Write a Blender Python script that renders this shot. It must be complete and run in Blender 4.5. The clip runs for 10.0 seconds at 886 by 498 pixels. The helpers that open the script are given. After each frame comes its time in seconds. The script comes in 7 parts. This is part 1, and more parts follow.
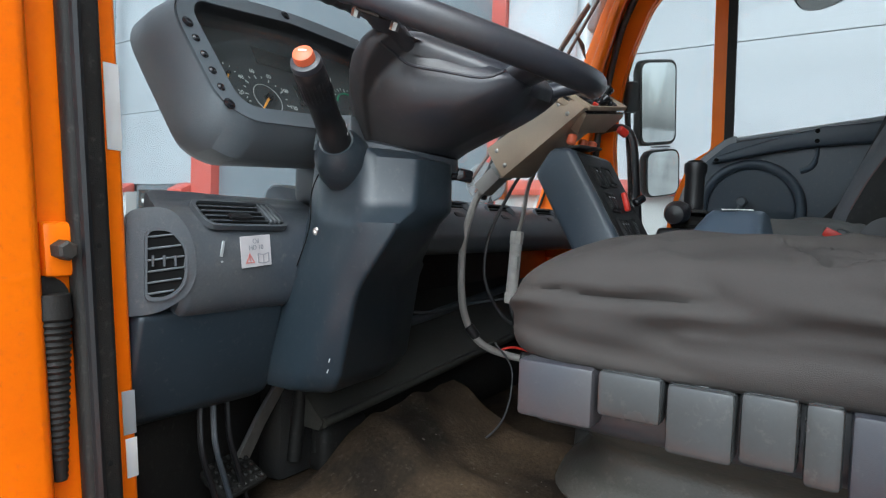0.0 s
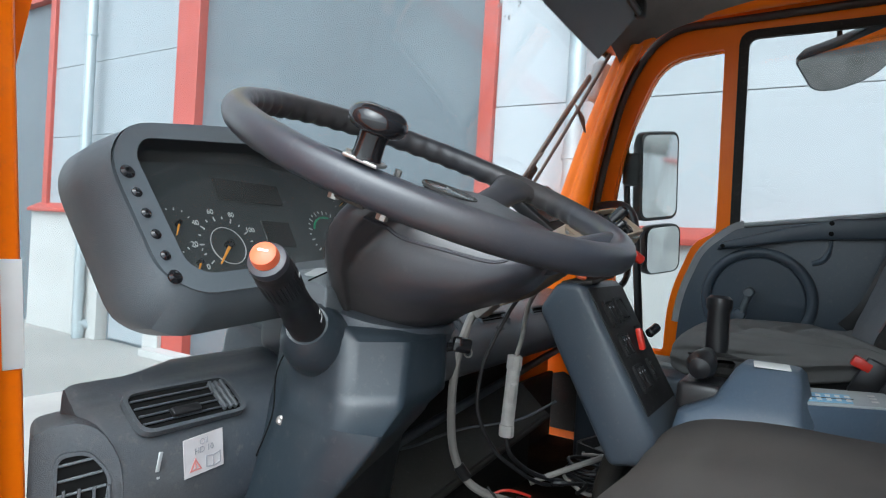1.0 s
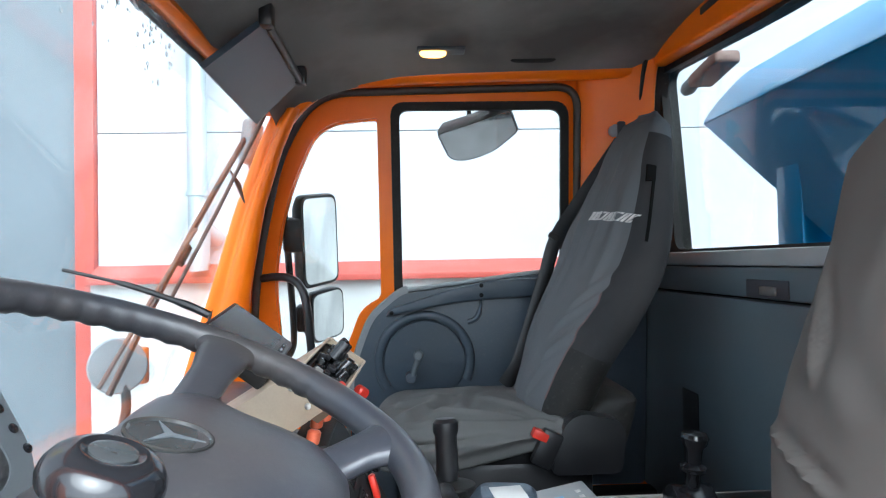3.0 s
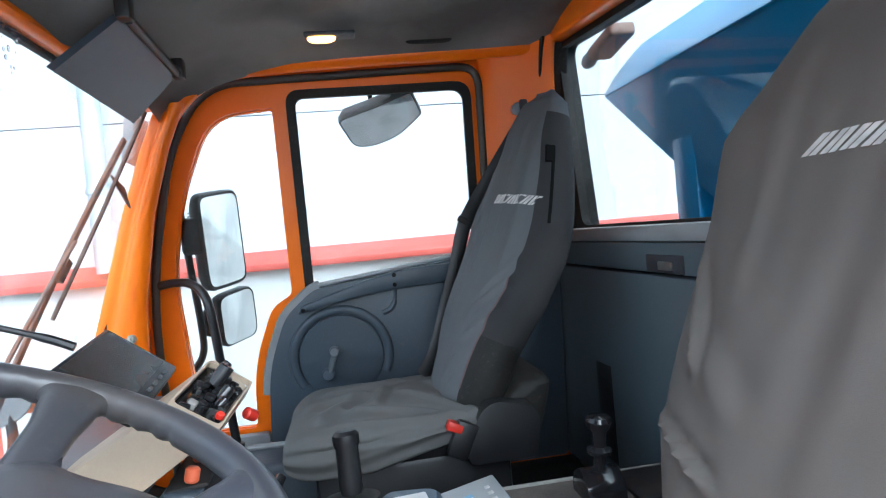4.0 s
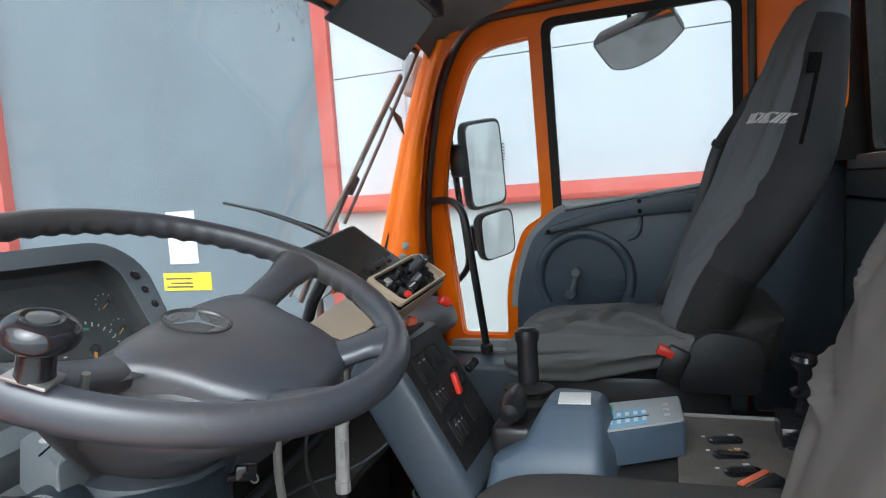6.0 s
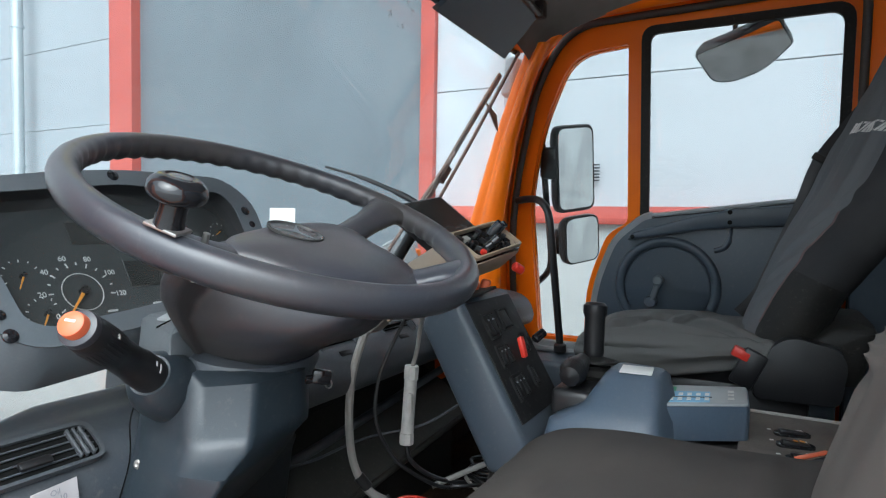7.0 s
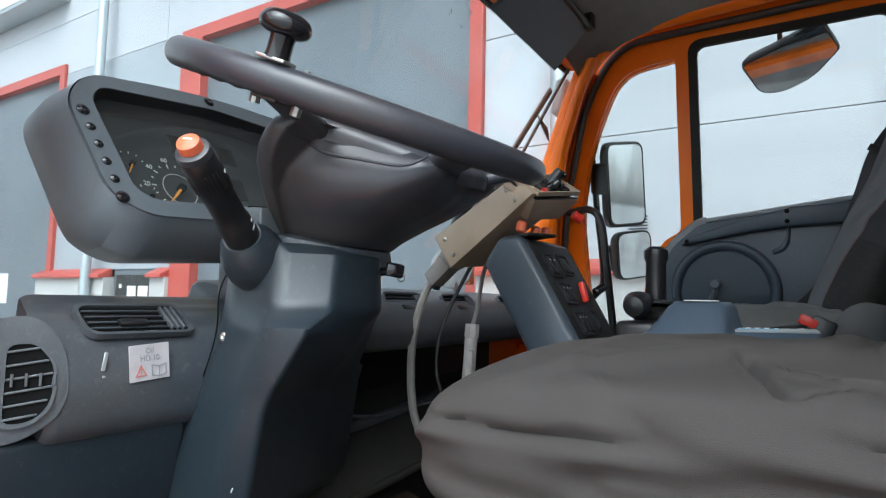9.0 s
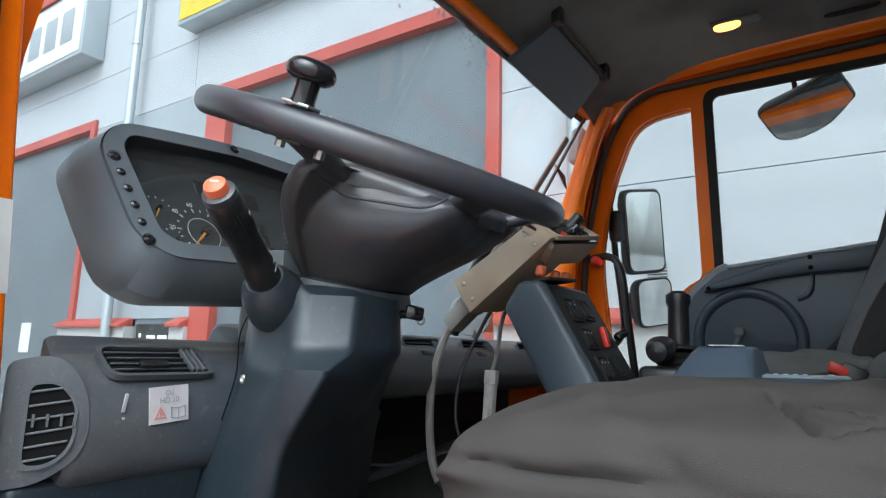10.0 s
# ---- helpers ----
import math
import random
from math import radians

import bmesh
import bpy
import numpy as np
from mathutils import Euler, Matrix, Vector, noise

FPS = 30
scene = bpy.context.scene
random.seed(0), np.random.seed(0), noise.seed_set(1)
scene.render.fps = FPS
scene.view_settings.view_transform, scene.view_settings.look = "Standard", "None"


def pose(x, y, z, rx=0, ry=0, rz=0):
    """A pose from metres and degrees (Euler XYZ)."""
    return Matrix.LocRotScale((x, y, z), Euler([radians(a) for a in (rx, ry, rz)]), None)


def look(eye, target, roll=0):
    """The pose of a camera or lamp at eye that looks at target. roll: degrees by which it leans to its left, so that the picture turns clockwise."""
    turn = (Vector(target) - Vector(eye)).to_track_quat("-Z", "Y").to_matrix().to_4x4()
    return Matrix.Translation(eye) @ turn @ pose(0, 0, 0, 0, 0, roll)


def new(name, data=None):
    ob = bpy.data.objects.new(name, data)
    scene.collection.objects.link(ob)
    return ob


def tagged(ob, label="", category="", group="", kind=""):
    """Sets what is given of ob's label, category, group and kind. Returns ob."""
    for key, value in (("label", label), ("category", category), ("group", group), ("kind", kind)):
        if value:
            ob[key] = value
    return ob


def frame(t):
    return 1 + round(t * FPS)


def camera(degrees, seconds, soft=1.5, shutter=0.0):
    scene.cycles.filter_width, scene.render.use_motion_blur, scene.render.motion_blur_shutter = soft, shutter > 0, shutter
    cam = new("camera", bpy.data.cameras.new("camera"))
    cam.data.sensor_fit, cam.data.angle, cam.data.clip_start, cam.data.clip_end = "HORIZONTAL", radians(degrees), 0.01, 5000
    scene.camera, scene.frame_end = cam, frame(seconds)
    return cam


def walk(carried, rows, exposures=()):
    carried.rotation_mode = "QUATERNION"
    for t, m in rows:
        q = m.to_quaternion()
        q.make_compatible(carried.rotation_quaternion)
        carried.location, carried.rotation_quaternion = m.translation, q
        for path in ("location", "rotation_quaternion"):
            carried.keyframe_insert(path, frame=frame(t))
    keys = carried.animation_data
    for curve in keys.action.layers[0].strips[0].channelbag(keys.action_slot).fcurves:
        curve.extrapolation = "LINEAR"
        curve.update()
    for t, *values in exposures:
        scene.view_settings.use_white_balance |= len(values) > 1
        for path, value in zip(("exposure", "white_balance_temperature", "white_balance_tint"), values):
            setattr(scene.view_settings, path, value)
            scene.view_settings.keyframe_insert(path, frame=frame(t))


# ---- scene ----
cam = camera(71.3, 10.0, soft=1.15)
METRES, EYE, TILT, LEAN, TURN = 1.45, 1.62, -2.5, -2.1, -56.5
ROWS = [
    (0.0, 0.0, 0.0, 0.0, 0.0, 0.0, -0.0),
    (0.5, 0.0092, 0.0598, 0.0763, -0.22, 1.01, -0.98),
    (1.0, -0.0114, 0.1073, 0.1506, -1.62, 1.58, -1.33),
    (1.5, -0.0497, 0.1397, 0.1973, -6.37, 1.93, -1.52),
    (2.0, -0.0628, 0.1901, 0.2431, -17.76, 2.55, -0.65),
    (2.5, -0.0738, 0.2337, 0.278, -29.26, 2.46, 1.38),
    (3.0, -0.0666, 0.2625, 0.2936, -35.84, 2.05, 4.31),
    (4.5, 0.0434, 0.2439, 0.3247, -42.47, -2.16, 9.32),
    (5.0, 0.0884, 0.2444, 0.3129, -37.32, -5.01, 8.67),
    (5.5, 0.0973, 0.1981, 0.2878, -25.59, -4.23, 8.25),
    (6.0, 0.0904, 0.1328, 0.2737, -13.3, -3.14, 6.57),
    (7.5, 0.089, 0.0826, 0.1446, -3.52, 0.24, 0.41),
    (8.0, 0.0863, 0.0822, 0.0873, -2.13, 0.79, 0.14),
    (8.5, 0.0677, 0.0804, 0.037, -1.4, 3.08, 0.64),
    (9.0, 0.0588, 0.0655, 0.0225, -0.99, 7.3, 0.96),
    (9.5, 0.0572, 0.0634, 0.0191, 0.28, 11.33, 0.69),
    (10.0, 0.0563, 0.0655, 0.0151, 0.6, 11.97, 0.75),
]
EXPOSURES = [(t, stops, 5450 if 4 < t < 5.2 else 5620 if 2.8 < t < 5.6 else 5820, 2) for t, stops in ((0.0, 1.41), (0.5, 1.45), (1.0, 1.55), (1.5, 1.68), (2.0, 1.85), (2.5, 2.11), (3.0, 2.36), (4.5, 2.46), (5.0, 2.40), (5.5, 2.24), (6.0, 1.81), (7.5, 1.58), (8.0, 1.61), (8.5, 1.61), (9.0, 1.50), (10.0, 1.36))]
walk(cam, [(t, pose(0, 0, EYE, TILT, LEAN, TURN) @ pose(METRES * x, METRES * y, METRES * z, 90 + pitch, roll, yaw)) for t, x, y, z, yaw, pitch, roll in ROWS], EXPOSURES)

from mathutils.bvhtree import BVHTree

# ---- world and light ----
world = bpy.data.worlds.new("overcast_sky")
scene.world = world
world.use_nodes = True
wn = world.node_tree.nodes
sky = wn.new("ShaderNodeTexSky")
sky.sky_type, sky.sun_disc = "NISHITA", False
sky.sun_elevation, sky.sun_rotation = radians(52), radians(-112)
sky.air_density, sky.dust_density, sky.ozone_density = 1.0, 3.0, 1.0
hsv = wn.new("ShaderNodeHueSaturation")
hsv.inputs["Saturation"].default_value = 0.24
world.node_tree.links.new(sky.outputs[0], hsv.inputs["Color"])
world.node_tree.links.new(hsv.outputs[0], wn["Background"].inputs[0])
wn["Background"].inputs[1].default_value = 0.15

sun_data = bpy.data.lights.new("sun", "SUN")
sun_data.energy, sun_data.angle, sun_data.color = 0.95, radians(60), (1.0, 0.99, 0.97)
sun = new("sun", sun_data)
sun.matrix_world = look((-10.5, -4.2, 14.5), (0, 0, 0))


# ---- materials ----
def material(name, colour, rough=0.5, metal=0.0, spot=None, spot_scale=6.0, spot_mix=0.5, grain=0.0, grain_scale=300.0,
             bump=0.0, bump_scale=200.0, coat=0.0, island=0.0, rough_var=0.12, stretch=(1, 1, 1), speck=0.0, speck_scale=90.0, spec=0.5, rib=0.0):
    """A procedural surface: a base colour, broad stains of a second colour, fine grain and fine relief."""
    m = bpy.data.materials.new(name)
    m.use_nodes = True
    nt = m.node_tree
    n, li = nt.nodes, nt.links
    bsdf = n["Principled BSDF"]
    bsdf.inputs["Metallic"].default_value = metal
    bsdf.inputs["Coat Weight"].default_value = coat
    bsdf.inputs["Specular IOR Level"].default_value = spec
    bsdf.inputs["Coat Roughness"].default_value = 0.12
    tc = n.new("ShaderNodeTexCoord")
    mp = n.new("ShaderNodeMapping")
    mp.inputs["Scale"].default_value = stretch
    li.new(tc.outputs["Object"], mp.inputs[0])
    broad = n.new("ShaderNodeTexNoise")
    broad.inputs["Scale"].default_value, broad.inputs["Detail"].default_value = spot_scale, 6
    li.new(mp.outputs[0], broad.inputs["Vector"])
    ramp = n.new("ShaderNodeMapRange")
    ramp.inputs[1].default_value, ramp.inputs[2].default_value = 0.42, 0.68
    ramp.inputs[3].default_value, ramp.inputs[4].default_value = 0.0, spot_mix
    li.new(broad.outputs[0], ramp.inputs[0])
    mix = n.new("ShaderNodeMix")
    mix.data_type = "RGBA"
    mix.inputs["A"].default_value = (*colour, 1)
    mix.inputs["B"].default_value = (*(spot or [c * 0.6 for c in colour]), 1)
    li.new(ramp.outputs[0], mix.inputs["Factor"])
    out = mix.outputs["Result"]
    if speck:
        # scattered dust and lint, thicker where the broad stains lie
        dots = n.new("ShaderNodeTexNoise")
        dots.inputs["Scale"].default_value, dots.inputs["Detail"].default_value, dots.inputs["Roughness"].default_value = speck_scale, 5, 0.7
        li.new(tc.outputs["Object"], dots.inputs["Vector"])
        cut = n.new("ShaderNodeMapRange")
        cut.inputs[1].default_value, cut.inputs[2].default_value = 0.57, 0.72
        cut.inputs[3].default_value, cut.inputs[4].default_value = 0.0, speck
        li.new(dots.outputs[0], cut.inputs[0])
        dusty = n.new("ShaderNodeMix")
        dusty.data_type = "RGBA"
        dusty.inputs["B"].default_value = (0.20, 0.185, 0.165, 1)
        li.new(cut.outputs[0], dusty.inputs["Factor"])
        li.new(out, dusty.inputs["A"])
        out = dusty.outputs["Result"]
    fine = n.new("ShaderNodeTexNoise")
    fine.inputs["Scale"].default_value, fine.inputs["Detail"].default_value = grain_scale, 3
    li.new(mp.outputs[0], fine.inputs["Vector"])
    if grain:
        g = n.new("ShaderNodeMapRange")
        g.inputs[3].default_value, g.inputs[4].default_value = 1 - grain, 1 + grain
        li.new(fine.outputs[0], g.inputs[0])
        mul = n.new("ShaderNodeVectorMath")
        mul.operation = "SCALE"
        li.new(out, mul.inputs[0])
        li.new(g.outputs[0], mul.inputs["Scale"])
        out = mul.outputs[0]
    if island:
        info = n.new("ShaderNodeObjectInfo")
        g = n.new("ShaderNodeMapRange")
        g.inputs[3].default_value, g.inputs[4].default_value = 1 - island, 1 + island
        li.new(info.outputs["Random"], g.inputs[0])
        mul = n.new("ShaderNodeVectorMath")
        mul.operation = "SCALE"
        li.new(out, mul.inputs[0])
        li.new(g.outputs[0], mul.inputs["Scale"])
        out = mul.outputs[0]
    li.new(out, bsdf.inputs["Base Color"])
    rv = n.new("ShaderNodeMapRange")
    rv.inputs[3].default_value, rv.inputs[4].default_value = max(0.02, rough - rough_var), min(1, rough + rough_var)
    li.new(broad.outputs[0], rv.inputs[0])
    li.new(rv.outputs[0], bsdf.inputs["Roughness"])
    if bump:
        tex = n.new("ShaderNodeTexNoise")
        tex.inputs["Scale"].default_value, tex.inputs["Detail"].default_value = bump_scale, 4
        li.new(mp.outputs[0], tex.inputs["Vector"])
        b = n.new("ShaderNodeBump")
        b.inputs["Strength"].default_value, b.inputs["Distance"].default_value = bump, 0.002
        li.new(tex.outputs[0], b.inputs["Height"])
        li.new(b.outputs[0], bsdf.inputs["Normal"])
        if rib:
            # shallow level grooves pressed into the sheet
            wave = n.new("ShaderNodeTexWave")
            wave.wave_type, wave.bands_direction, wave.wave_profile = "BANDS", "Z", "TRI"
            wave.inputs["Scale"].default_value = 2 * math.pi / 20 / rib
            li.new(tc.outputs["Object"], wave.inputs["Vector"])
            edge = n.new("ShaderNodeMapRange")
            edge.inputs[1].default_value, edge.inputs[2].default_value = 0.0, 0.12
            li.new(wave.outputs["Fac"], edge.inputs[0])
            b2 = n.new("ShaderNodeBump")
            b2.inputs["Strength"].default_value, b2.inputs["Distance"].default_value = 0.12, 0.004
            li.new(edge.outputs[0], b2.inputs["Height"])
            li.new(b.outputs[0], b2.inputs["Normal"])
            li.new(b2.outputs[0], bsdf.inputs["Normal"])
    return m


def glow(name, colour, strength):
    m = bpy.data.materials.new(name)
    m.use_nodes = True
    b = m.node_tree.nodes["Principled BSDF"]
    b.inputs["Base Color"].default_value = (*colour, 1)
    b.inputs["Emission Color"].default_value = (*colour, 1)
    b.inputs["Emission Strength"].default_value = strength
    return m


def pane_glass(name, tint, base_gloss=0.022, dirt=0.0, rough=0.0, least=0.0):
    """Thin window glass: clear, with Fresnel gloss and a little dust."""
    m = bpy.data.materials.new(name)
    m.use_nodes = True
    nt = m.node_tree
    n, li = nt.nodes, nt.links
    clear, gloss, mix = n.new("ShaderNodeBsdfTransparent"), n.new("ShaderNodeBsdfGlossy"), n.new("ShaderNodeMixShader")
    clear.inputs[0].default_value = (*tint, 1)
    gloss.inputs["Roughness"].default_value = rough
    face = n.new("ShaderNodeLayerWeight")
    face.inputs[0].default_value = 0.5
    steep, lift = n.new("ShaderNodeMath"), n.new("ShaderNodeMapRange")
    steep.operation = "POWER"
    steep.inputs[1].default_value = 4.0
    lift.inputs[3].default_value, lift.inputs[4].default_value = base_gloss, 0.7
    li.new(face.outputs["Facing"], steep.inputs[0])
    li.new(steep.outputs[0], lift.inputs[0])
    li.new(lift.outputs[0], mix.inputs[0])
    li.new(clear.outputs[0], mix.inputs[1])
    li.new(gloss.outputs[0], mix.inputs[2])
    last = mix.outputs[0]
    if dirt:
        tc, tex, rg = n.new("ShaderNodeTexCoord"), n.new("ShaderNodeTexNoise"), n.new("ShaderNodeMapRange")
        tex.inputs["Scale"].default_value, tex.inputs["Detail"].default_value = 2.5, 8
        rg.inputs[1].default_value, rg.inputs[2].default_value = 0.35, 0.75
        rg.inputs[3].default_value, rg.inputs[4].default_value = least, dirt
        dust, m2 = n.new("ShaderNodeBsdfDiffuse"), n.new("ShaderNodeMixShader")
        dust.inputs[0].default_value = (0.6, 0.6, 0.6, 1)
        li.new(tc.outputs["Object"], tex.inputs["Vector"])
        li.new(tex.outputs[0], rg.inputs[0])
        li.new(rg.outputs[0], m2.inputs[0])
        li.new(last, m2.inputs[1])
        li.new(dust.outputs[0], m2.inputs[2])
        last = m2.outputs[0]
    li.new(last, n["Material Output"].inputs[0])
    return m


ORANGE = material("orange_paint", (0.95, 0.19, 0.0), 0.30, spot=(0.82, 0.13, 0.0), spot_scale=3, spot_mix=0.7, coat=0.05, spec=0.35, grain=0.03, rough_var=0.08, speck=0.10, speck_scale=140)
BLUE_PLASTIC = material("blue_grey_plastic", (0.051, 0.066, 0.086), 0.40, spot=(0.070, 0.079, 0.088), spot_scale=4, spot_mix=0.6, speck=0.18, grain=0.14, grain_scale=500, bump=0.12, bump_scale=900)
# blue plastic darkened: shade round the column and knees is in the colour
SHADED_PLASTIC = material("shaded_blue_plastic", (0.020, 0.029, 0.038), 0.34, spot=(0.034, 0.041, 0.048), spot_scale=5, spot_mix=0.6, speck=0.16, grain=0.15, grain_scale=500, bump=0.12, bump_scale=900, rough_var=0.16)
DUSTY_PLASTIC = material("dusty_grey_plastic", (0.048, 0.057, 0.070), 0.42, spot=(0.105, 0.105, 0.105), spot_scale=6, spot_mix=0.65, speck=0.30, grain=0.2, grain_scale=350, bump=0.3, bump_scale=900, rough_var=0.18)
# dusty plastic's grey, lightened to carry the stronger light on the cluster hood
CLUSTER_GREY = material("grey_cluster_plastic", (0.098, 0.114, 0.127), 0.46, spot=(0.13, 0.14, 0.147), spot_scale=5, spot_mix=0.6, speck=0.15, grain=0.12, grain_scale=400, bump=0.3, bump_scale=900)
WHEEL_PLASTIC = material("steering_plastic", (0.037, 0.039, 0.048), 0.33, spot=(0.060, 0.053, 0.050), spot_scale=6, spot_mix=0.8, speck=0.12, grain=0.12, grain_scale=500, bump=0.10, bump_scale=1400)
HOUSING_BLUE = material("blue_housing_plastic", (0.066, 0.092, 0.128), 0.40, spot=(0.088, 0.108, 0.135), spot_scale=8, spot_mix=0.6, speck=0.15, grain=0.1, bump=0.15, bump_scale=900)
BLACK_PLASTIC = material("black_plastic", (0.011, 0.011, 0.0125), 0.36, spot=(0.026, 0.025, 0.0245), spot_scale=9, spot_mix=0.5, grain=0.15, bump=0.2, bump_scale=800)
GLOSS_BLACK = material("gloss_black", (0.012, 0.012, 0.014), 0.15, spot=(0.03, 0.03, 0.03), spot_scale=14, spot_mix=0.3)
SEAL_RUBBER = material("worn_seal_rubber", (0.046, 0.038, 0.033), 0.5, spot=(0.075, 0.062, 0.052), spot_scale=8, spot_mix=0.6, speck=0.15)
MATT_BLACK = material("matt_black_plastic", (0.010, 0.010, 0.011), 0.62, spot=(0.018, 0.0175, 0.017), spot_scale=9, spot_mix=0.5, speck=0.2, spec=0.3)
RUBBER = material("black_rubber", (0.0135, 0.0128, 0.012), 0.6, spot=(0.027, 0.025, 0.022), spot_scale=8, spot_mix=0.6, speck=0.16, grain=0.2, bump=0.3, bump_scale=500, spec=0.28)
OLIVE_RUBBER = material("dusty_olive_rubber", (0.030, 0.030, 0.025), 0.55, spot=(0.055, 0.051, 0.042), spot_scale=6, spot_mix=0.7, speck=0.2, grain=0.2, bump=0.3, bump_scale=300)
CLOTH = material("seat_cover_cloth", (0.047, 0.043, 0.041), 0.82, spot=(0.078, 0.070, 0.063), spot_scale=3.5, spot_mix=0.7, grain=0.16, grain_scale=900, bump=0.5, bump_scale=1400, spec=0.2)
CLOTH_GREY = material("seat_cover_panel", (0.122, 0.128, 0.136), 0.8, spot=(0.150, 0.152, 0.153), spot_scale=4, spot_mix=0.5, grain=0.15, grain_scale=900, bump=0.5, bump_scale=1400, spec=0.25)
CLOTH_PLAIN = material("plain_seat_cover", (0.112, 0.110, 0.105), 0.82, spot=(0.076, 0.074, 0.071), spot_scale=5, spot_mix=0.7, grain=0.16, grain_scale=900, bump=0.5, bump_scale=700)
# warm seat cloth, lightened: light on the driver's backrest put into the colour
CLOTH_WARM = material("warm_lit_seat_cover", (0.140, 0.128, 0.116), 0.8, spot=(0.185, 0.168, 0.150), spot_scale=3, spot_mix=0.6, grain=0.15, grain_scale=900, bump=0.5, bump_scale=1400, spec=0.25)
CLOTH_DARK = material("seat_cover_flank", (0.032, 0.032, 0.034), 0.8, spot=(0.058, 0.054, 0.054), spot_scale=5, spot_mix=0.5, grain=0.15, grain_scale=900, bump=0.5, bump_scale=1400, spec=0.25)
PIPING = material("faded_red_piping", (0.13, 0.085, 0.085), 0.8)
CLOTH_BLACK = material("black_cover_slit", (0.008, 0.008, 0.008), 0.95, spec=0.1)
CONSOLE_DUST = material("dusty_console_top", (0.13, 0.113, 0.097), 0.8, spot=(0.075, 0.066, 0.06), spot_scale=9, spot_mix=0.8, grain=0.3, grain_scale=200, bump=0.5, bump_scale=300)
WATER = bpy.data.materials.new("rain_water")
WATER.use_nodes = True
WATER.node_tree.nodes["Principled BSDF"].inputs["Transmission Weight"].default_value = 1.0
WATER.node_tree.nodes["Principled BSDF"].inputs["Roughness"].default_value = 0.02
WATER.node_tree.nodes["Principled BSDF"].inputs["IOR"].default_value = 1.33
# blue plastic lightened to make up for dim light on the rear wall
LIGHTENED_LINING = material("lightened_teal_lining", (0.112, 0.146, 0.168), 0.42, spot=(0.135, 0.155, 0.170), spot_scale=4, spot_mix=0.6, speck=0.2, grain=0.14, bump=0.2, bump_scale=700)
LINING = material("roof_lining", (0.28, 0.262, 0.245), 0.95, spot=(0.10, 0.090, 0.082), spot_scale=2.2, spot_mix=0.85, grain=0.15, grain_scale=700, bump=0.7, bump_scale=1200, spec=0.1)
FLOOR_MAT = material("floor_mat", (0.014, 0.010, 0.007), 0.85, spot=(0.075, 0.050, 0.030), spot_scale=4.5, spot_mix=0.9, speck=0.15, speck_scale=60, grain=0.6, grain_scale=120, bump=1.0, bump_scale=160, spec=0.18)
DARK_METAL = material("dark_metal", (0.022, 0.022, 0.022), 0.6, spot=(0.05, 0.04, 0.03), spot_scale=12, spot_mix=0.6, grain=0.3, bump=0.5, spec=0.3)
STEEL = material("worn_steel", (0.45, 0.44, 0.42), 0.38, 0.9, spot=(0.25, 0.22, 0.19), spot_scale=30, spot_mix=0.5)
GREY_KEY = material("grey_button_plastic", (0.044, 0.047, 0.049), 0.24, spot=(0.034, 0.033, 0.031), spot_scale=14, spot_mix=0.6, grain=0.08, speck=0.15)
BEIGE = material("beige_metal", (0.46, 0.36, 0.26), 0.45, spot=(0.34, 0.26, 0.19), spot_scale=10, spot_mix=0.5, grain=0.06)
PALE_RAIL = material("pale_grey_rail", (0.36, 0.38, 0.39), 0.5, spot=(0.26, 0.27, 0.27), spot_scale=8, spot_mix=0.5)
RED = material("red_plastic", (0.65, 0.035, 0.02), 0.35)
ORANGE_KNOB = material("orange_knob", (0.68, 0.150, 0.065), 0.4, spot=(0.68, 0.125, 0.055), spot_scale=60, spot_mix=0.5)
WHITE = material("white_label", (0.72, 0.72, 0.70), 0.5, spot=(0.55, 0.54, 0.52), spot_scale=20, spot_mix=0.4)
PRINT_DARK = material("dark_print", (0.05, 0.05, 0.06), 0.6)
PRINT_GREY = material("grey_print", (0.66, 0.65, 0.63), 0.7, spot=(0.42, 0.41, 0.40), spot_scale=60, spot_mix=0.6)
PALE_BLUE = material("pale_blue_print", (0.18, 0.42, 0.62), 0.4)
GREEN = material("green_print", (0.03, 0.36, 0.17), 0.4)
YELLOW = material("yellow_sign", (0.85, 0.62, 0.02), 0.4)
NEEDLE = material("orange_needle", (0.9, 0.36, 0.03), 0.5)
TRIM_GREY = material("pale_trim", (0.29, 0.30, 0.31), 0.5, spot=(0.16, 0.165, 0.17), spot_scale=8, spot_mix=0.5)
CABLE_GREY = material("grey_cable", (0.30, 0.285, 0.265), 0.6, spot=(0.22, 0.2, 0.185), spot_scale=30, spot_mix=0.6)
CONNECTOR_WHITE = material("pale_connector", (0.58, 0.56, 0.53), 0.5, spot=(0.40, 0.38, 0.36), spot_scale=40, spot_mix=0.6)
HOPPER_BLUE = material("hopper_blue", (0.012, 0.29, 0.62), 0.35, spot=(0.02, 0.23, 0.50), spot_scale=3, spot_mix=0.5, coat=0.3)
RUST = material("rusty_steel", (0.16, 0.09, 0.07), 0.8, spot=(0.25, 0.19, 0.16), spot_scale=25, spot_mix=0.7, grain=0.3)
SCREEN = material("dark_screen", (0.022, 0.023, 0.022), 0.25, spot=(0.04, 0.04, 0.038), spot_scale=5, spot_mix=0.6)
DIAL = material("dial_face", (0.038, 0.043, 0.045), 0.4, spot=(0.055, 0.058, 0.06), spot_scale=8, spot_mix=0.5)
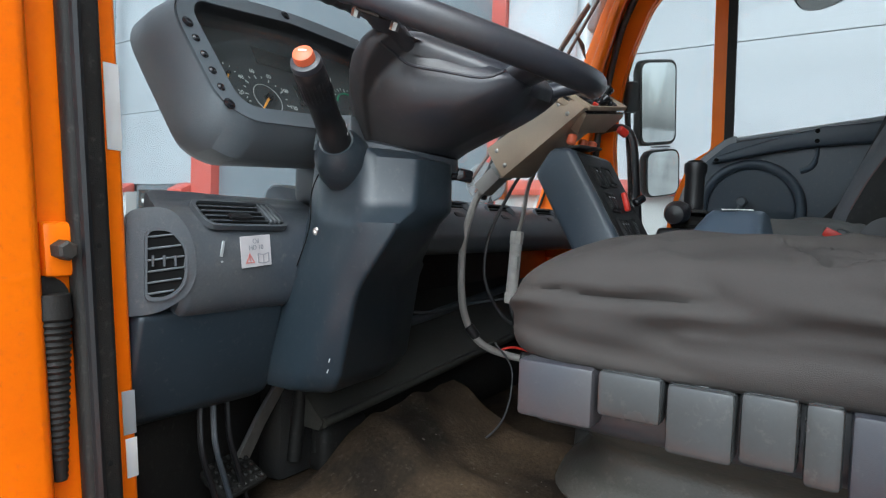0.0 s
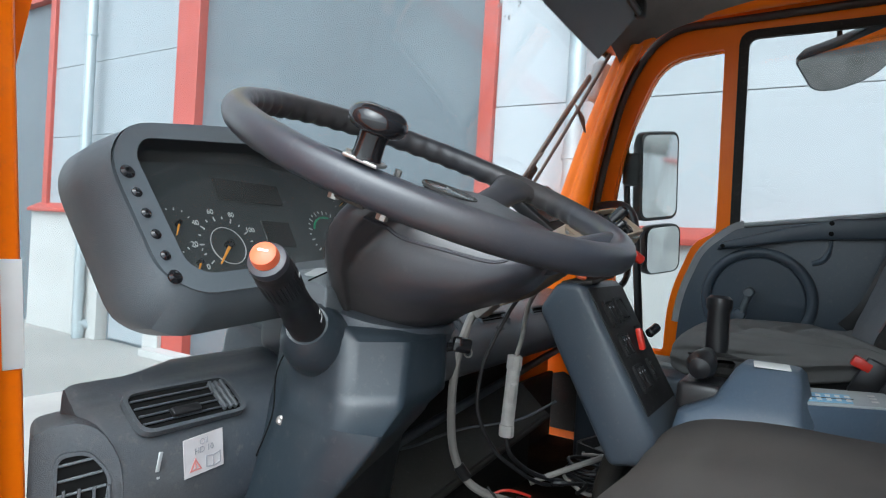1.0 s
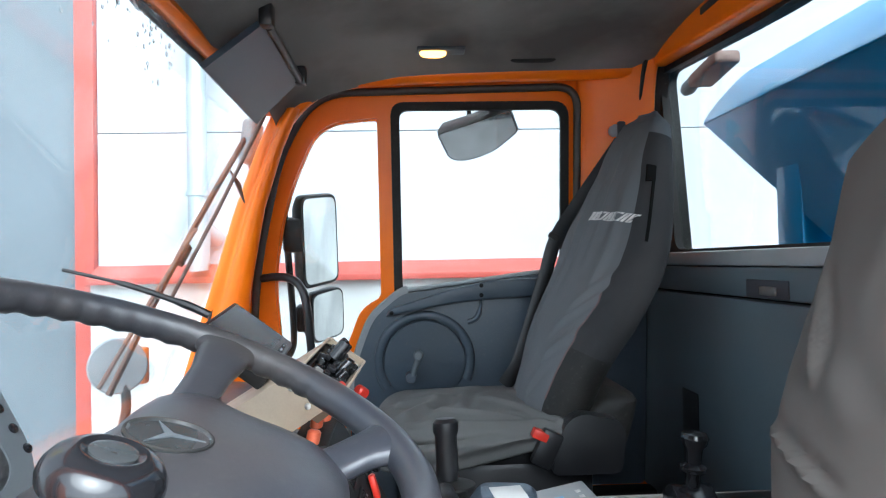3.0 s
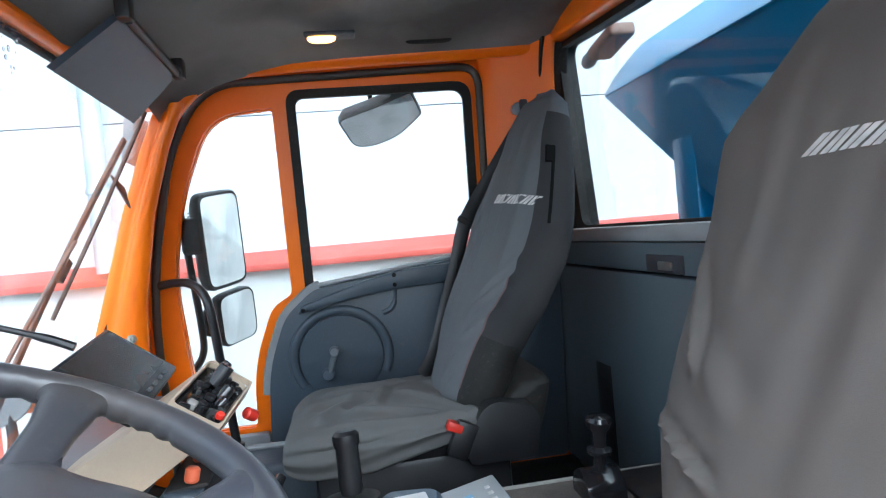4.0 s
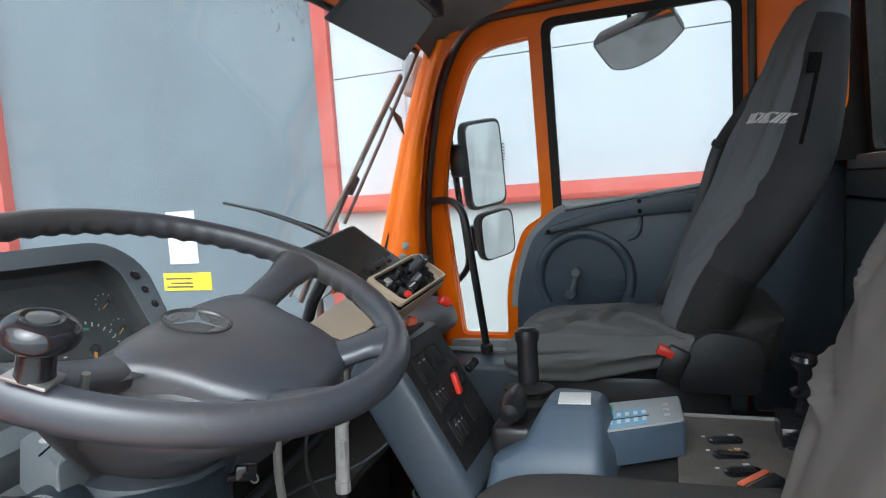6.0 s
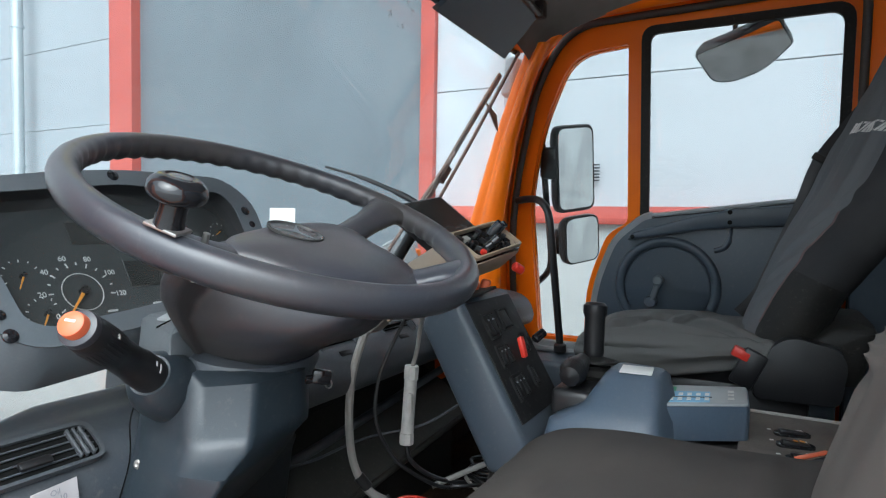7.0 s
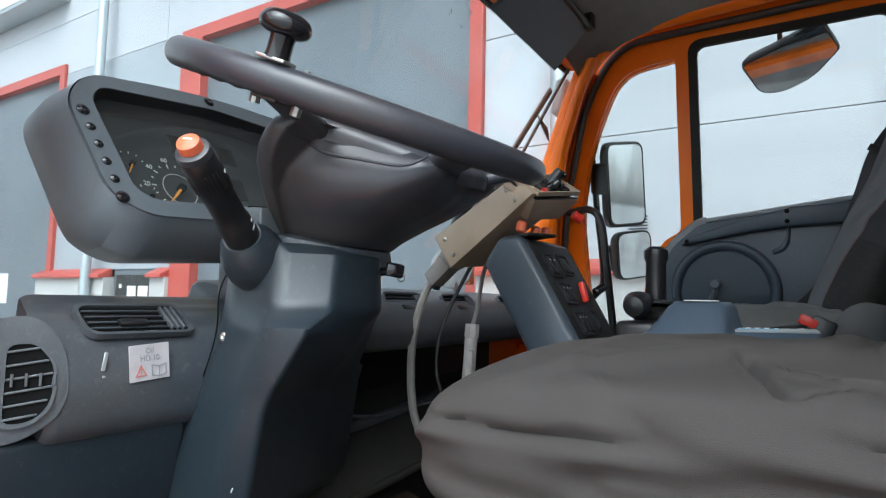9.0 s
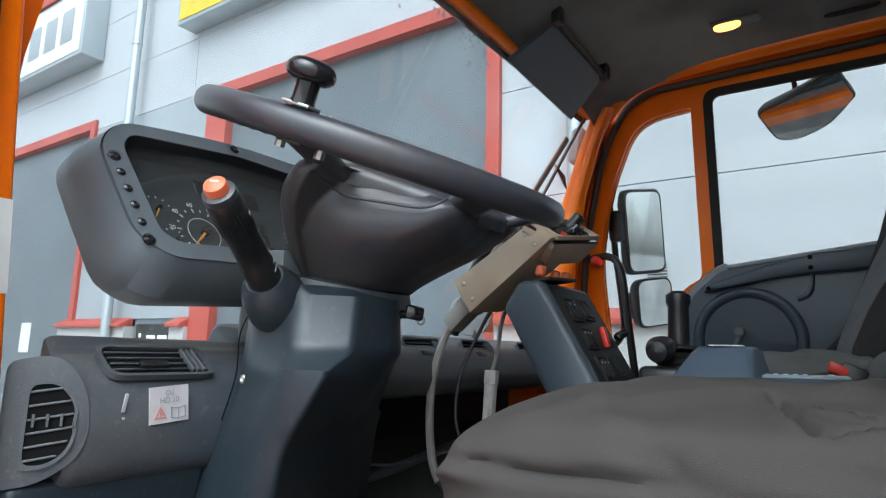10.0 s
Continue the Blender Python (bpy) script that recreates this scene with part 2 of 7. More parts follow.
PANEL_WHITE = material("white_wall_panel", (0.44, 0.455, 0.48), 0.5, spot=(0.40, 0.415, 0.44), spot_scale=0.6, spot_mix=0.5, grain=0.02, grain_scale=30, bump=0.3, bump_scale=20, island=0.02, stretch=(1, 0.25, 2.0), rib=0.17)
PANEL_GREY = material("grey_wall_panel", (0.31, 0.335, 0.36), 0.5, spot=(0.28, 0.305, 0.33), spot_scale=0.8, spot_mix=0.5, grain=0.02, grain_scale=30, island=0.02)
GATE_GREY = material("grey_gate", (0.125, 0.146, 0.164), 0.45, spot=(0.110, 0.128, 0.144), spot_scale=0.9, spot_mix=0.6, grain=0.02, grain_scale=30)
PLINTH = material("pale_concrete", (0.46, 0.455, 0.445), 0.8, spot=(0.38, 0.375, 0.365), spot_scale=1.2, spot_mix=0.5, grain=0.06, grain_scale=60, bump=0.4, bump_scale=60)
RED_TRIM = material("red_trim_paint", (0.42, 0.072, 0.052), 0.45, spot=(0.36, 0.06, 0.044), spot_scale=1.5, spot_mix=0.5)
ZINC = material("galvanised_pipe", (0.46, 0.51, 0.53), 0.4, 0.6, spot=(0.38, 0.42, 0.44), spot_scale=6, spot_mix=0.5)
ASPHALT = material("wet_concrete", (0.30, 0.292, 0.276), 0.5, spot=(0.22, 0.213, 0.203), spot_scale=0.5, spot_mix=0.8, grain=0.1, grain_scale=30, bump=0.2, bump_scale=40, rough_var=0.2)
GLASS = pane_glass("window_glass", (0.76, 0.785, 0.785))
DIAL_GLASS = pane_glass("dial_cover_glass", (0.93, 0.95, 0.95), 0.07, dirt=0.06, rough=0.08)
FADED_GREY = material("faded_grey_print", (0.30, 0.30, 0.32), 0.6)
FADED_RED = material("faded_red_print", (0.62, 0.24, 0.22), 0.6)
FADED_WHITE = material("faded_sticker", (0.50, 0.48, 0.49), 0.55, spot=(0.38, 0.36, 0.37), spot_scale=25, spot_mix=0.6)
# dust film, thickened evenly to stand for reflection haze as well
WIND_GLASS = pane_glass("windscreen_glass", (0.93, 0.95, 0.95), 0.03, dirt=0.13, least=0.045)
MIRROR = material("mirror_glass", (0.80, 0.82, 0.84), 0.03, 1.0, spot=(0.48, 0.49, 0.50), spot_scale=14, spot_mix=0.8, rough_var=0.028, stretch=(1, 1, 0.2))
LAMP_GLOW = glow("dome_lamp_glow", (1.0, 0.40, 0.07), 1.9)

# ---- building helpers ----
AT = {}


def thing(name, at, label, category, group="", kind=""):
    ob = new(name)
    ob.empty_display_size = 0.05
    ob.location = at
    AT[ob.name] = Vector(at)
    return tagged(ob, label, category, group, kind)


def finish(bm, smooth=40):
    bmesh.ops.recalc_face_normals(bm, faces=bm.faces)
    me = bpy.data.meshes.new("m")
    bm.to_mesh(me)
    bm.free()
    if smooth:
        me.shade_smooth()
        me.set_sharp_from_angle(angle=radians(smooth))
    return me


def part(name, bm, mat, parent=None, label="", smooth=40, at=None):
    """One mesh, given in world metres, as a child of a thing or a part."""
    base = AT[parent.name] if parent else Vector(at or (0, 0, 0))
    bmesh.ops.translate(bm, verts=bm.verts, vec=-base)
    me = finish(bm, smooth)
    me.name = name
    me.materials.append(mat)
    ob = new(name, me)
    if parent:
        ob.parent = parent
    else:
        ob.location = base
    AT[ob.name] = base
    if label:
        tagged(ob, label)
    return ob


def single(name, bm, mat, label, category, at=(0, 0, 0), group="", kind="", smooth=40):
    return tagged(part(name, bm, mat, None, "", smooth, at), label, category, group, kind)


def frame_of(origin, zaxis, xhint=(1, 0, 0)):
    """A matrix at origin whose z points along zaxis and whose x lies near xhint."""
    z = Vector(zaxis).normalized()
    x = Vector(xhint) - z * Vector(xhint).dot(z)
    x.normalize()
    y = z.cross(x)
    m = Matrix((x, y, z)).transposed().to_4x4()
    m.translation = Vector(origin)
    return m


def box(size, m=None, bevel=0.004, seg=2, bm=None):
    """A bevelled box of that size, its middle at m's origin."""
    b = bmesh.new()
    bmesh.ops.create_cube(b, size=1.0)
    bmesh.ops.scale(b, vec=size, verts=b.verts)
    if bevel:
        bmesh.ops.bevel(b, geom=b.edges[:], offset=min(bevel, min(size) * 0.45), segments=seg, profile=0.5, affect="EDGES")
    return merge(b, m, bm)


def merge(b, m=None, bm=None):
    if m is not None:
        bmesh.ops.transform(b, matrix=m, verts=b.verts)
    if bm is None:
        return b
    me = bpy.data.meshes.new("tmp")
    b.to_mesh(me)
    b.free()
    bm.from_mesh(me)
    bpy.data.meshes.remove(me)
    return bm


def span(lo, hi, bevel=0.004, seg=2, bm=None):
    """A bevelled box between two corners."""
    lo, hi = Vector(lo), Vector(hi)
    return box(hi - lo, Matrix.Translation((lo + hi) / 2), bevel, seg, bm)


def prism(poly, depth, m=None, bevel=0.003, seg=2, bm=None, ends_only=False):
    """A polygon in the xy plane, raised by depth along z."""
    b = bmesh.new()
    f = b.faces.new([b.verts.new((x, y, 0)) for x, y in poly])
    top = bmesh.ops.extrude_face_region(b, geom=[f])
    bmesh.ops.translate(b, vec=(0, 0, depth), verts=[v for v in top["geom"] if isinstance(v, bmesh.types.BMVert)])
    bmesh.ops.recalc_face_normals(b, faces=b.faces)
    if bevel:
        es = [e for e in b.edges if not ends_only or abs(e.verts[0].co.z - e.verts[1].co.z) < 1e-6]
        bmesh.ops.bevel(b, geom=es, offset=bevel, segments=seg, profile=0.5, affect="EDGES", clamp_overlap=True)
    return merge(b, m, bm)


YZ = Matrix(((0, 0, 1, 0), (1, 0, 0, 0), (0, 1, 0, 0), (0, 0, 0, 1)))   # polygon (y, z), raised along x
XZ = Matrix(((1, 0, 0, 0), (0, 0, 1, 0), (0, 1, 0, 0), (0, 0, 0, 1)))   # polygon (x, z), raised along y


def yz(x):
    return Matrix.Translation((x, 0, 0)) @ YZ


def xz(y):
    return Matrix.Translation((0, y, 0)) @ XZ


def rounded(poly, r, n=5):
    """The polygon with rounded corners; r: one radius, or one for each corner."""
    out, k = [], len(poly)
    for i, p in enumerate(poly):
        p = Vector(p)
        a, b = Vector(poly[i - 1]) - p, Vector(poly[(i + 1) % k]) - p
        ri = r[i] if isinstance(r, (list, tuple)) else r
        ri = min(ri, a.length * 0.48, b.length * 0.48)
        p0, p1 = p + a.normalized() * ri, p + b.normalized() * ri
        for j in range(n + 1):
            t = j / n
            q = p0 * (1 - t) ** 2 + p * 2 * t * (1 - t) + p1 * t * t
            out.append((q.x, q.y))
    return out


def plate(outer, holes, depth, m=None, bm=None):
    """A flat sheet with holes, raised by depth."""
    b = bmesh.new()
    for loop in (outer, *holes):
        vs = [b.verts.new((x, y, 0)) for x, y in loop]
        for i, v in enumerate(vs):
            b.edges.new((v, vs[(i + 1) % len(vs)]))
    bmesh.ops.triangle_fill(b, use_beauty=True, use_dissolve=False, edges=b.edges[:])
    top = bmesh.ops.extrude_face_region(b, geom=b.faces[:])
    bmesh.ops.translate(b, vec=(0, 0, depth), verts=[v for v in top["geom"] if isinstance(v, bmesh.types.BMVert)])
    return merge(b, m, bm)


def smooth_path(points, n=8, closed=False):
    """Catmull-Rom through the points."""
    p = [Vector(q) for q in points]
    k = len(p)
    out = []
    for i in range(k if closed else k - 1):
        if closed:
            a, b, c, d = p[i - 1], p[i], p[(i + 1) % k], p[(i + 2) % k]
        else:
            a, b, c, d = p[max(i - 1, 0)], p[i], p[i + 1], p[min(i + 2, k - 1)]
        for j in range(n):
            t = j / n
            out.append(0.5 * ((2 * b) + (c - a) * t + (2 * a - 5 * b + 4 * c - d) * t * t + (3 * b - a - 3 * c + d) * t ** 3))
    if not closed:
        out.append(p[-1])
    return out


def tube(points, radius, sides=10, closed=False, bm=None, squash=None):
    """A round bar along a path; radius: one, or one a point; squash: (width, height, hint) for a flat bar."""
    b = bmesh.new() if bm is None else bm
    p = [Vector(q) for q in points]
    k = len(p)
    rings = []
    side = None
    for i in range(k):
        if closed:
            d = p[(i + 1) % k] - p[i - 1]
        else:
            d = p[min(i + 1, k - 1)] - p[max(i - 1, 0)]
        d.normalize()
        if squash:
            side = Vector(squash[2]) - d * Vector(squash[2]).dot(d)
        elif side is None:
            side = d.orthogonal()
        else:
            side = side - d * side.dot(d)
        side.normalize()
        up = d.cross(side)
        r = radius[i] if isinstance(radius, (list, tuple)) else radius
        w, h = (squash[0], squash[1]) if squash else (r, r)
        ring = []
        for s in range(sides):
            a = 2 * math.pi * s / sides
            ca, sa = math.cos(a), math.sin(a)
            if squash:
                ca, sa = math.copysign(abs(ca) ** 0.5, ca), math.copysign(abs(sa) ** 0.5, sa)
            ring.append(b.verts.new(p[i] + side * ca * w + up * sa * h))
        rings.append(ring)
    for i in range(k if closed else k - 1):
        r0, r1 = rings[i], rings[(i + 1) % k]
        for s in range(sides):
            b.faces.new((r0[s], r0[(s + 1) % sides], r1[(s + 1) % sides], r1[s]))
    if not closed:
        b.faces.new(rings[0][::-1])
        b.faces.new(rings[-1])
    return b


def loft(rings, caps=True, bm=None):
    """A skin over rings of equally many points."""
    b = bmesh.new() if bm is None else bm
    vs = [[b.verts.new(q) for q in r] for r in rings]
    k = len(vs[0])
    for r0, r1 in zip(vs, vs[1:]):
        for s in range(k):
            b.faces.new((r0[s], r0[(s + 1) % k], r1[(s + 1) % k], r1[s]))
    if caps:
        for r in (vs[0], vs[-1]):
            mid = b.verts.new(sum((v.co for v in r), Vector()) / k)
            for s in range(k):
                b.faces.new((r[s], r[(s + 1) % k], mid))
    return b


def lathe(profile, m=None, sides=24, bm=None):
    """A turned body: (radius, height) pairs round m's z."""
    rings = [[Vector((max(r, 1e-4) * math.cos(2 * math.pi * s / sides), max(r, 1e-4) * math.sin(2 * math.pi * s / sides), h)) for s in range(sides)] for r, h in profile]
    return merge(loft(rings), m, bm)


def rod(a, b, r, sides=12, bevel=0.0, bm=None, r2=None):
    a, b = Vector(a), Vector(b)
    h = (b - a).length
    r2 = r if r2 is None else r2
    prof = [(r, 0), (r2, h)] if not bevel else [(r - bevel, 0), (r, bevel), (r2, h - bevel), (r2 - bevel, h)]
    return lathe(prof, frame_of(a, b - a, (0.3, 0.5, 0.2)), sides, bm)


def superellipse(cx, cy, a, b, e, n=40):
    out = []
    for i in range(n):
        t = 2 * math.pi * i / n
        c, s = math.cos(t), math.sin(t)
        out.append((cx + a * math.copysign(abs(c) ** (2 / e), c), cy + b * math.copysign(abs(s) ** (2 / e), s)))
    return out


def lettering(text, size, m, mat, parent, name="lettering", depth=0.0004):
    """Words in the built-in font, lying in m's xy plane."""
    cu = bpy.data.curves.new("t", "FONT")
    cu.body, cu.size, cu.align_x, cu.align_y, cu.extrude = text, size, "CENTER", "CENTER", depth
    tmp = new("t", cu)
    me = bpy.data.meshes.new_from_object(tmp.evaluated_get(bpy.context.evaluated_depsgraph_get()))
    bpy.data.objects.remove(tmp)
    bpy.data.curves.remove(cu)
    b = bmesh.new()
    b.from_mesh(me)
    bpy.data.meshes.remove(me)
    bmesh.ops.transform(b, matrix=m, verts=b.verts)
    return part(name, b, mat, parent, smooth=0)

# ---- outside: ground and hall ----
WALL = 5.4
b = bmesh.new()
bmesh.ops.create_grid(b, x_segments=40, y_segments=40, size=600)
single("ground", b, ASPHALT, "damp pale concrete yard in front of the hall", "ground", kind="structure")

hall = thing("hall_building", (WALL, 0, 0), "white and grey panelled industrial hall with red-framed gates", "building", kind="structure")


def slab(name, y0, y1, z0, z1, mat, x0=WALL, x1=WALL + 0.2, bevel=0.004, parent=hall, label=""):
    return part(name, span((x0, y0, z0), (x1, y1, z1), bevel, 1), mat, parent, label)


ROWS_Z = [2.03, 3.13, 4.27, 5.45, 6.42, 7.5, 8.7]
for z0, z1 in zip(ROWS_Z, ROWS_Z[1:]):
    g = 0.003
    for y0, y1 in ((-26, -12), (-12, 2.9)):
        slab("wall_panel", y0 + g, y1 - g, z0 + g, z1 - g, PANEL_WHITE)
    if z1 <= 5.46:
        slab("wall_panel", 7.85 + g, 11.3 - g, z0 + g, z1 - g, PANEL_GREY)
        slab("wall_panel", 16.4 + g, 27 - g, z0 + g, z1 - g, PANEL_GREY)
    else:
        for y0, y1 in ((2.9, 8.3), (8.3, 14.5), (14.5, 27)):
            slab("wall_panel", y0 + g, y1 - g, z0 + g, z1 - g, PANEL_WHITE)
slab("backing", -26, 27, 0.0, 8.75, PANEL_GREY, WALL + 0.2, WALL + 0.3)
slab("eaves_trim", -26, 27, 8.72, 8.95, RED_TRIM, WALL - 0.05, WALL + 0.3)
# plinths with their red flashings
for y0, y1 in ((-26, 2.9), (7.85, 8.2), (9.4, 11.5), (16.4, 27)):
    slab("plinth", y0, y1, 0.0, 1.92, PLINTH, WALL - 0.12, WALL + 0.2)
    f = [(WALL - 0.20, 1.90), (WALL - 0.20, 1.95), (WALL + 0.02, 2.06), (WALL + 0.02, 1.90)]
    part("flashing", prism(f, y1 - y0, Matrix.Translation((0, y1, 0)) @ Matrix.Rotation(radians(90), 4, "X"), 0.006), RED_TRIM, hall, "red sheet metal flashing")


def gate(y0, y1, top, left_frame, right_frame):
    """A red frame round a panelled grey gate."""
    slab("gate_post", y0, y0 + right_frame, 0.0, top, RED_TRIM, WALL - 0.06, WALL + 0.15)
    slab("gate_post", y1 - left_frame, y1, 0.0, top, RED_TRIM, WALL - 0.06, WALL + 0.15)
    slab("gate_lintel", y0 + right_frame, y1 - left_frame, top - 0.17, top, RED_TRIM, WALL - 0.06, WALL + 0.15)
    slab("gate_leaf", y0 + right_frame, y1 - left_frame, 0.0, top - 0.17, GATE_GREY, WALL + 0.07, WALL + 0.13, 0.002)


gate(2.9, 7.85, 5.45, 0.46, 0.15)
gate(11.17, 16.4, 5.62, 0.2, 0.15)
# numerals of the gates, as plain bars
slab("number_bar", 4.72, 5.1, 1.46, 2.02, WHITE, WALL + 0.06, WALL + 0.068, 0.001)
slab("number_bar", 12.95, 13.35, 1.45, 2.0, WHITE, WALL + 0.06, WALL + 0.068, 0.001)
slab("notice", 4.58, 5.22, 1.17, 1.36, YELLOW, WALL + 0.06, WALL + 0.068, 0.001, label="yellow notice plate")
for zz, w in ((1.30, 0.36), (1.25, 0.30), (1.21, 0.36)):
    slab("print_bar", 4.82, 4.82 + w, zz - 0.008, zz + 0.008, PRINT_DARK, WALL + 0.056, WALL + 0.064, 0)
# the side door with its number as bars
slab("side_door", 8.22, 9.34, 0.0, 2.05, GATE_GREY, WALL + 0.02, WALL + 0.12)
# paler lower leaf stands for the reflection low in the door
slab("door_leaf", 8.32, 9.24, 0.05, 1.15, PANEL_GREY, WALL - 0.01, WALL + 0.03)
slab("door_pane", 8.32, 9.24, 1.155, 1.95, SCREEN, WALL - 0.01, WALL + 0.03)
slab("door_post", 8.22, 8.30, 0.0, 1.96, WHITE, WALL - 0.03, WALL + 0.02)
slab("threshold", 2.95, 8.0, 0.0, 0.10, PLINTH, WALL - 0.30, WALL - 0.062)
for yy, w, zz, h in ((8.40, 0.24, 1.66, 0.25), (8.70, 0.22, 1.66, 0.25), (9.08, 0.06, 1.78, 0.06), (8.42, 0.30, 1.37, 0.05)):
    slab("number_bar", yy, yy + w, zz - h / 2, zz + h / 2, WHITE, WALL - 0.018, WALL - 0.009, 0.001)
# rain pipes
for yy, zlo in ((9.72, 0.15), (2.02, 2.25)):
    pts = [(WALL - 0.22, yy, 8.7), (WALL - 0.22, yy, zlo + 0.25), (WALL - 0.18, yy - 0.02, zlo + 0.1), (WALL - 0.02, yy - 0.08, zlo)]
    pipe = part("rain_pipe", tube(smooth_path(pts, 6), 0.075, 14), ZINC, hall, "galvanised rain pipe")
    for zz in (2.6, 4.6, 6.6):
        part("pipe_clamp", lathe([(0.078, -0.02), (0.088, -0.02), (0.088, 0.02), (0.078, 0.02)], Matrix.Translation((WALL - 0.22, yy, zz)), 16), ZINC, pipe)
part("wall_vent", lathe([(0.11, 0), (0.11, 0.03), (0.09, 0.05), (0.001, 0.05)], frame_of((WALL, 1.38, 2.33), (-1, 0, 0)), 20), ZINC, hall)
for i in range(6):
    slab("vent_slat", 1.30, 1.46, 2.26 + i * 0.026, 2.272 + i * 0.026, PRINT_DARK, WALL - 0.056, WALL - 0.049, 0)

sign = thing("wall_sign", (WALL, 12.8, 6.7), "white illuminated box sign with worn blue-grey print", "sign")
part("sign_box", span((WALL - 0.42, 11.25, 6.78), (WALL - 0.002, 15.1, 8.12), 0.02), ZINC, sign)
part("sign_face", span((WALL - 0.435, 11.32, 6.85), (WALL - 0.418, 15.03, 8.05), 0.004), WHITE, sign, "white sign face")
for i in range(5):
    y0 = 11.62 + i * 0.66
    part("print_bar", span((WALL - 0.442, y0, 7.12), (WALL - 0.434, y0 + 0.46, 7.78), 0.002), PANEL_GREY, sign)
sign2 = thing("wall_sign", (WALL, 6.8, 6.4), "yellow box sign on the white hall wall", "sign")
part("sign_box", span((WALL - 0.32, 5.1, 6.50), (WALL - 0.002, 8.42, 7.9), 0.02), ZINC, sign2)
part("sign_face", span((WALL - 0.335, 5.16, 6.56), (WALL - 0.318, 8.36, 7.84), 0.004), YELLOW, sign2, "yellow sign face")
part("print_ring", lathe([(0.42, 0), (0.48, 0), (0.48, 0.006), (0.42, 0.006)], frame_of((WALL - 0.336, 7.75, 7.2), (-1, 0, 0)), 32), PRINT_DARK, sign2)

# ---- the cab's shell ----
MID = 1.35


def side_x(z, driver=False):
    return 2.30 - 0.12 * (z - 1.9) if driver else 2.355 - 0.11 * (z - 1.9)


def on_side(bm, driver=False):
    """Lays a sheet given as (depth outwards, y, z) on the leaning side of the cab."""
    for v in bm.verts:
        x = side_x(v.co.z, driver) + v.co.x
        v.co.x = 2 * MID - x if driver else x
    return bm


DOOR = rounded([(0.625, 2.578), (-0.224, 2.594), (-0.222, 1.203), (0.850, 1.203), (0.858, 1.95), (0.745, 2.40)], [0.14, 0.07, 0.04, 0.04, 0.3, 0.2], 7)
DOORWAY = rounded([(0.60, 2.565), (-0.215, 2.575), (-0.215, 1.22), (0.80, 1.22), (0.80, 1.95), (0.70, 2.42)], [0.10, 0.07, 0.04, 0.04, 0.25, 0.25], 6)
QUARTER = rounded([(0.434, 2.506), (0.628, 2.490), (0.738, 2.250), (0.792, 1.996), (0.765, 1.480), (0.590, 1.480), (0.580, 1.683), (0.504, 1.873), (0.434, 1.911)], [0.012, 0.09, 0.1, 0.1, 0.02, 0.02, 0.12, 0.12, 0.02], 5)
DROP = rounded([(0.385, 2.548), (-0.194, 2.548), (-0.194, 1.978), (0.385, 1.912)], [0.045, 0.055, 0.02, 0.02], 5)
LIGHT = rounded([(0.362, 2.526), (-0.172, 2.526), (-0.172, 1.999), (0.362, 1.936)], [0.03, 0.04, 0.015, 0.015], 5)
BODY = [(1.06, 1.05), (-0.56, 1.05), (-0.56, 2.68), (0.74, 2.68), (0.78, 2.45), (1.06, 1.62)]
single("wall_east", on_side(plate(BODY, [DOOR], 0.06, yz(0.0))), ORANGE, "orange painted cab side round the passenger door", "wall", (2.3, 0, 1.2), kind="structure")
single("wall_west", on_side(plate(BODY, [DOORWAY], 0.06, yz(0.0)), True), ORANGE, "orange painted cab side round the open driver's door", "wall", (0.4, 0, 1.2), kind="structure")

door = thing("door_1", (2.3, 0.3, 1.2), "closed orange passenger door with dark blue plastic trim", "door", kind="structure")
inset = [(1.012 * (y - 0.29) + 0.29, 1.01 * (z - 1.9) + 1.9) for y, z in DOOR]
part("door_frame", on_side(plate(inset, [QUARTER, DROP], 0.05, yz(0.012))), ORANGE, door)
for nm, hole in (("window_1", QUARTER), ("window_2", DROP)):
    w = thing(nm, (2.3, 0.3, 2.0), "clear side window of the passenger door", "window", kind="structure")
    c = (sum(p[0] for p in hole) / len(hole), sum(p[1] for p in hole) / len(hole))
    big = [((y - c[0]) * 1.02 + c[0], (z - c[1]) * 1.015 + c[1]) for y, z in hole]
    small = LIGHT if nm == "window_2" else [((y - c[0]) * 0.985 + c[0], (z - c[1]) * 0.992 + c[1]) for y, z in hole]
    part("window_seal", on_side(plate(big, [small], 0.014, yz(0.002 if nm == "window_2" else 0.03))), RUBBER if nm == "window_2" else ORANGE, w)
    g = part("pane", on_side(plate(big, [], 0.004, yz(0.04))), GLASS, w)
    g.visible_shadow = False
t = on_side(tube([Vector((-0.012, y, z)) for y, z in DOOR], 0.0125, 10, closed=True))
single("door_seal", t, SEAL_RUBBER, "black rubber seal round the door opening", "seal", (2.3, 0.3, 1.2), kind="structure")

# added black sheet hides the orange of the lower side wall
part("side_lining", on_side(prism([(0.865, 1.12), (1.0, 1.12), (1.0, 1.335), (0.95, 1.35), (0.90, 1.325), (0.865, 1.33)], 0.012, yz(-0.013), 0.003)), RUBBER, door, "black sheet added on the lower side wall")

# trim of the passenger door
TRIM = rounded([(0.560, 1.223), (0.524, 1.683), (0.458, 1.846), (0.396, 1.898), (0.362, 1.924), (-0.198, 1.992), (-0.197, 1.223)], [0.03, 0.12, 0.10, 0.03, 0.02, 0.02, 0.02], 5)
trim = part("door_trim", on_side(prism(TRIM, 0.05, yz(-0.05), 0.012, 3)), BLUE_PLASTIC, door, "dark blue plastic door trim")
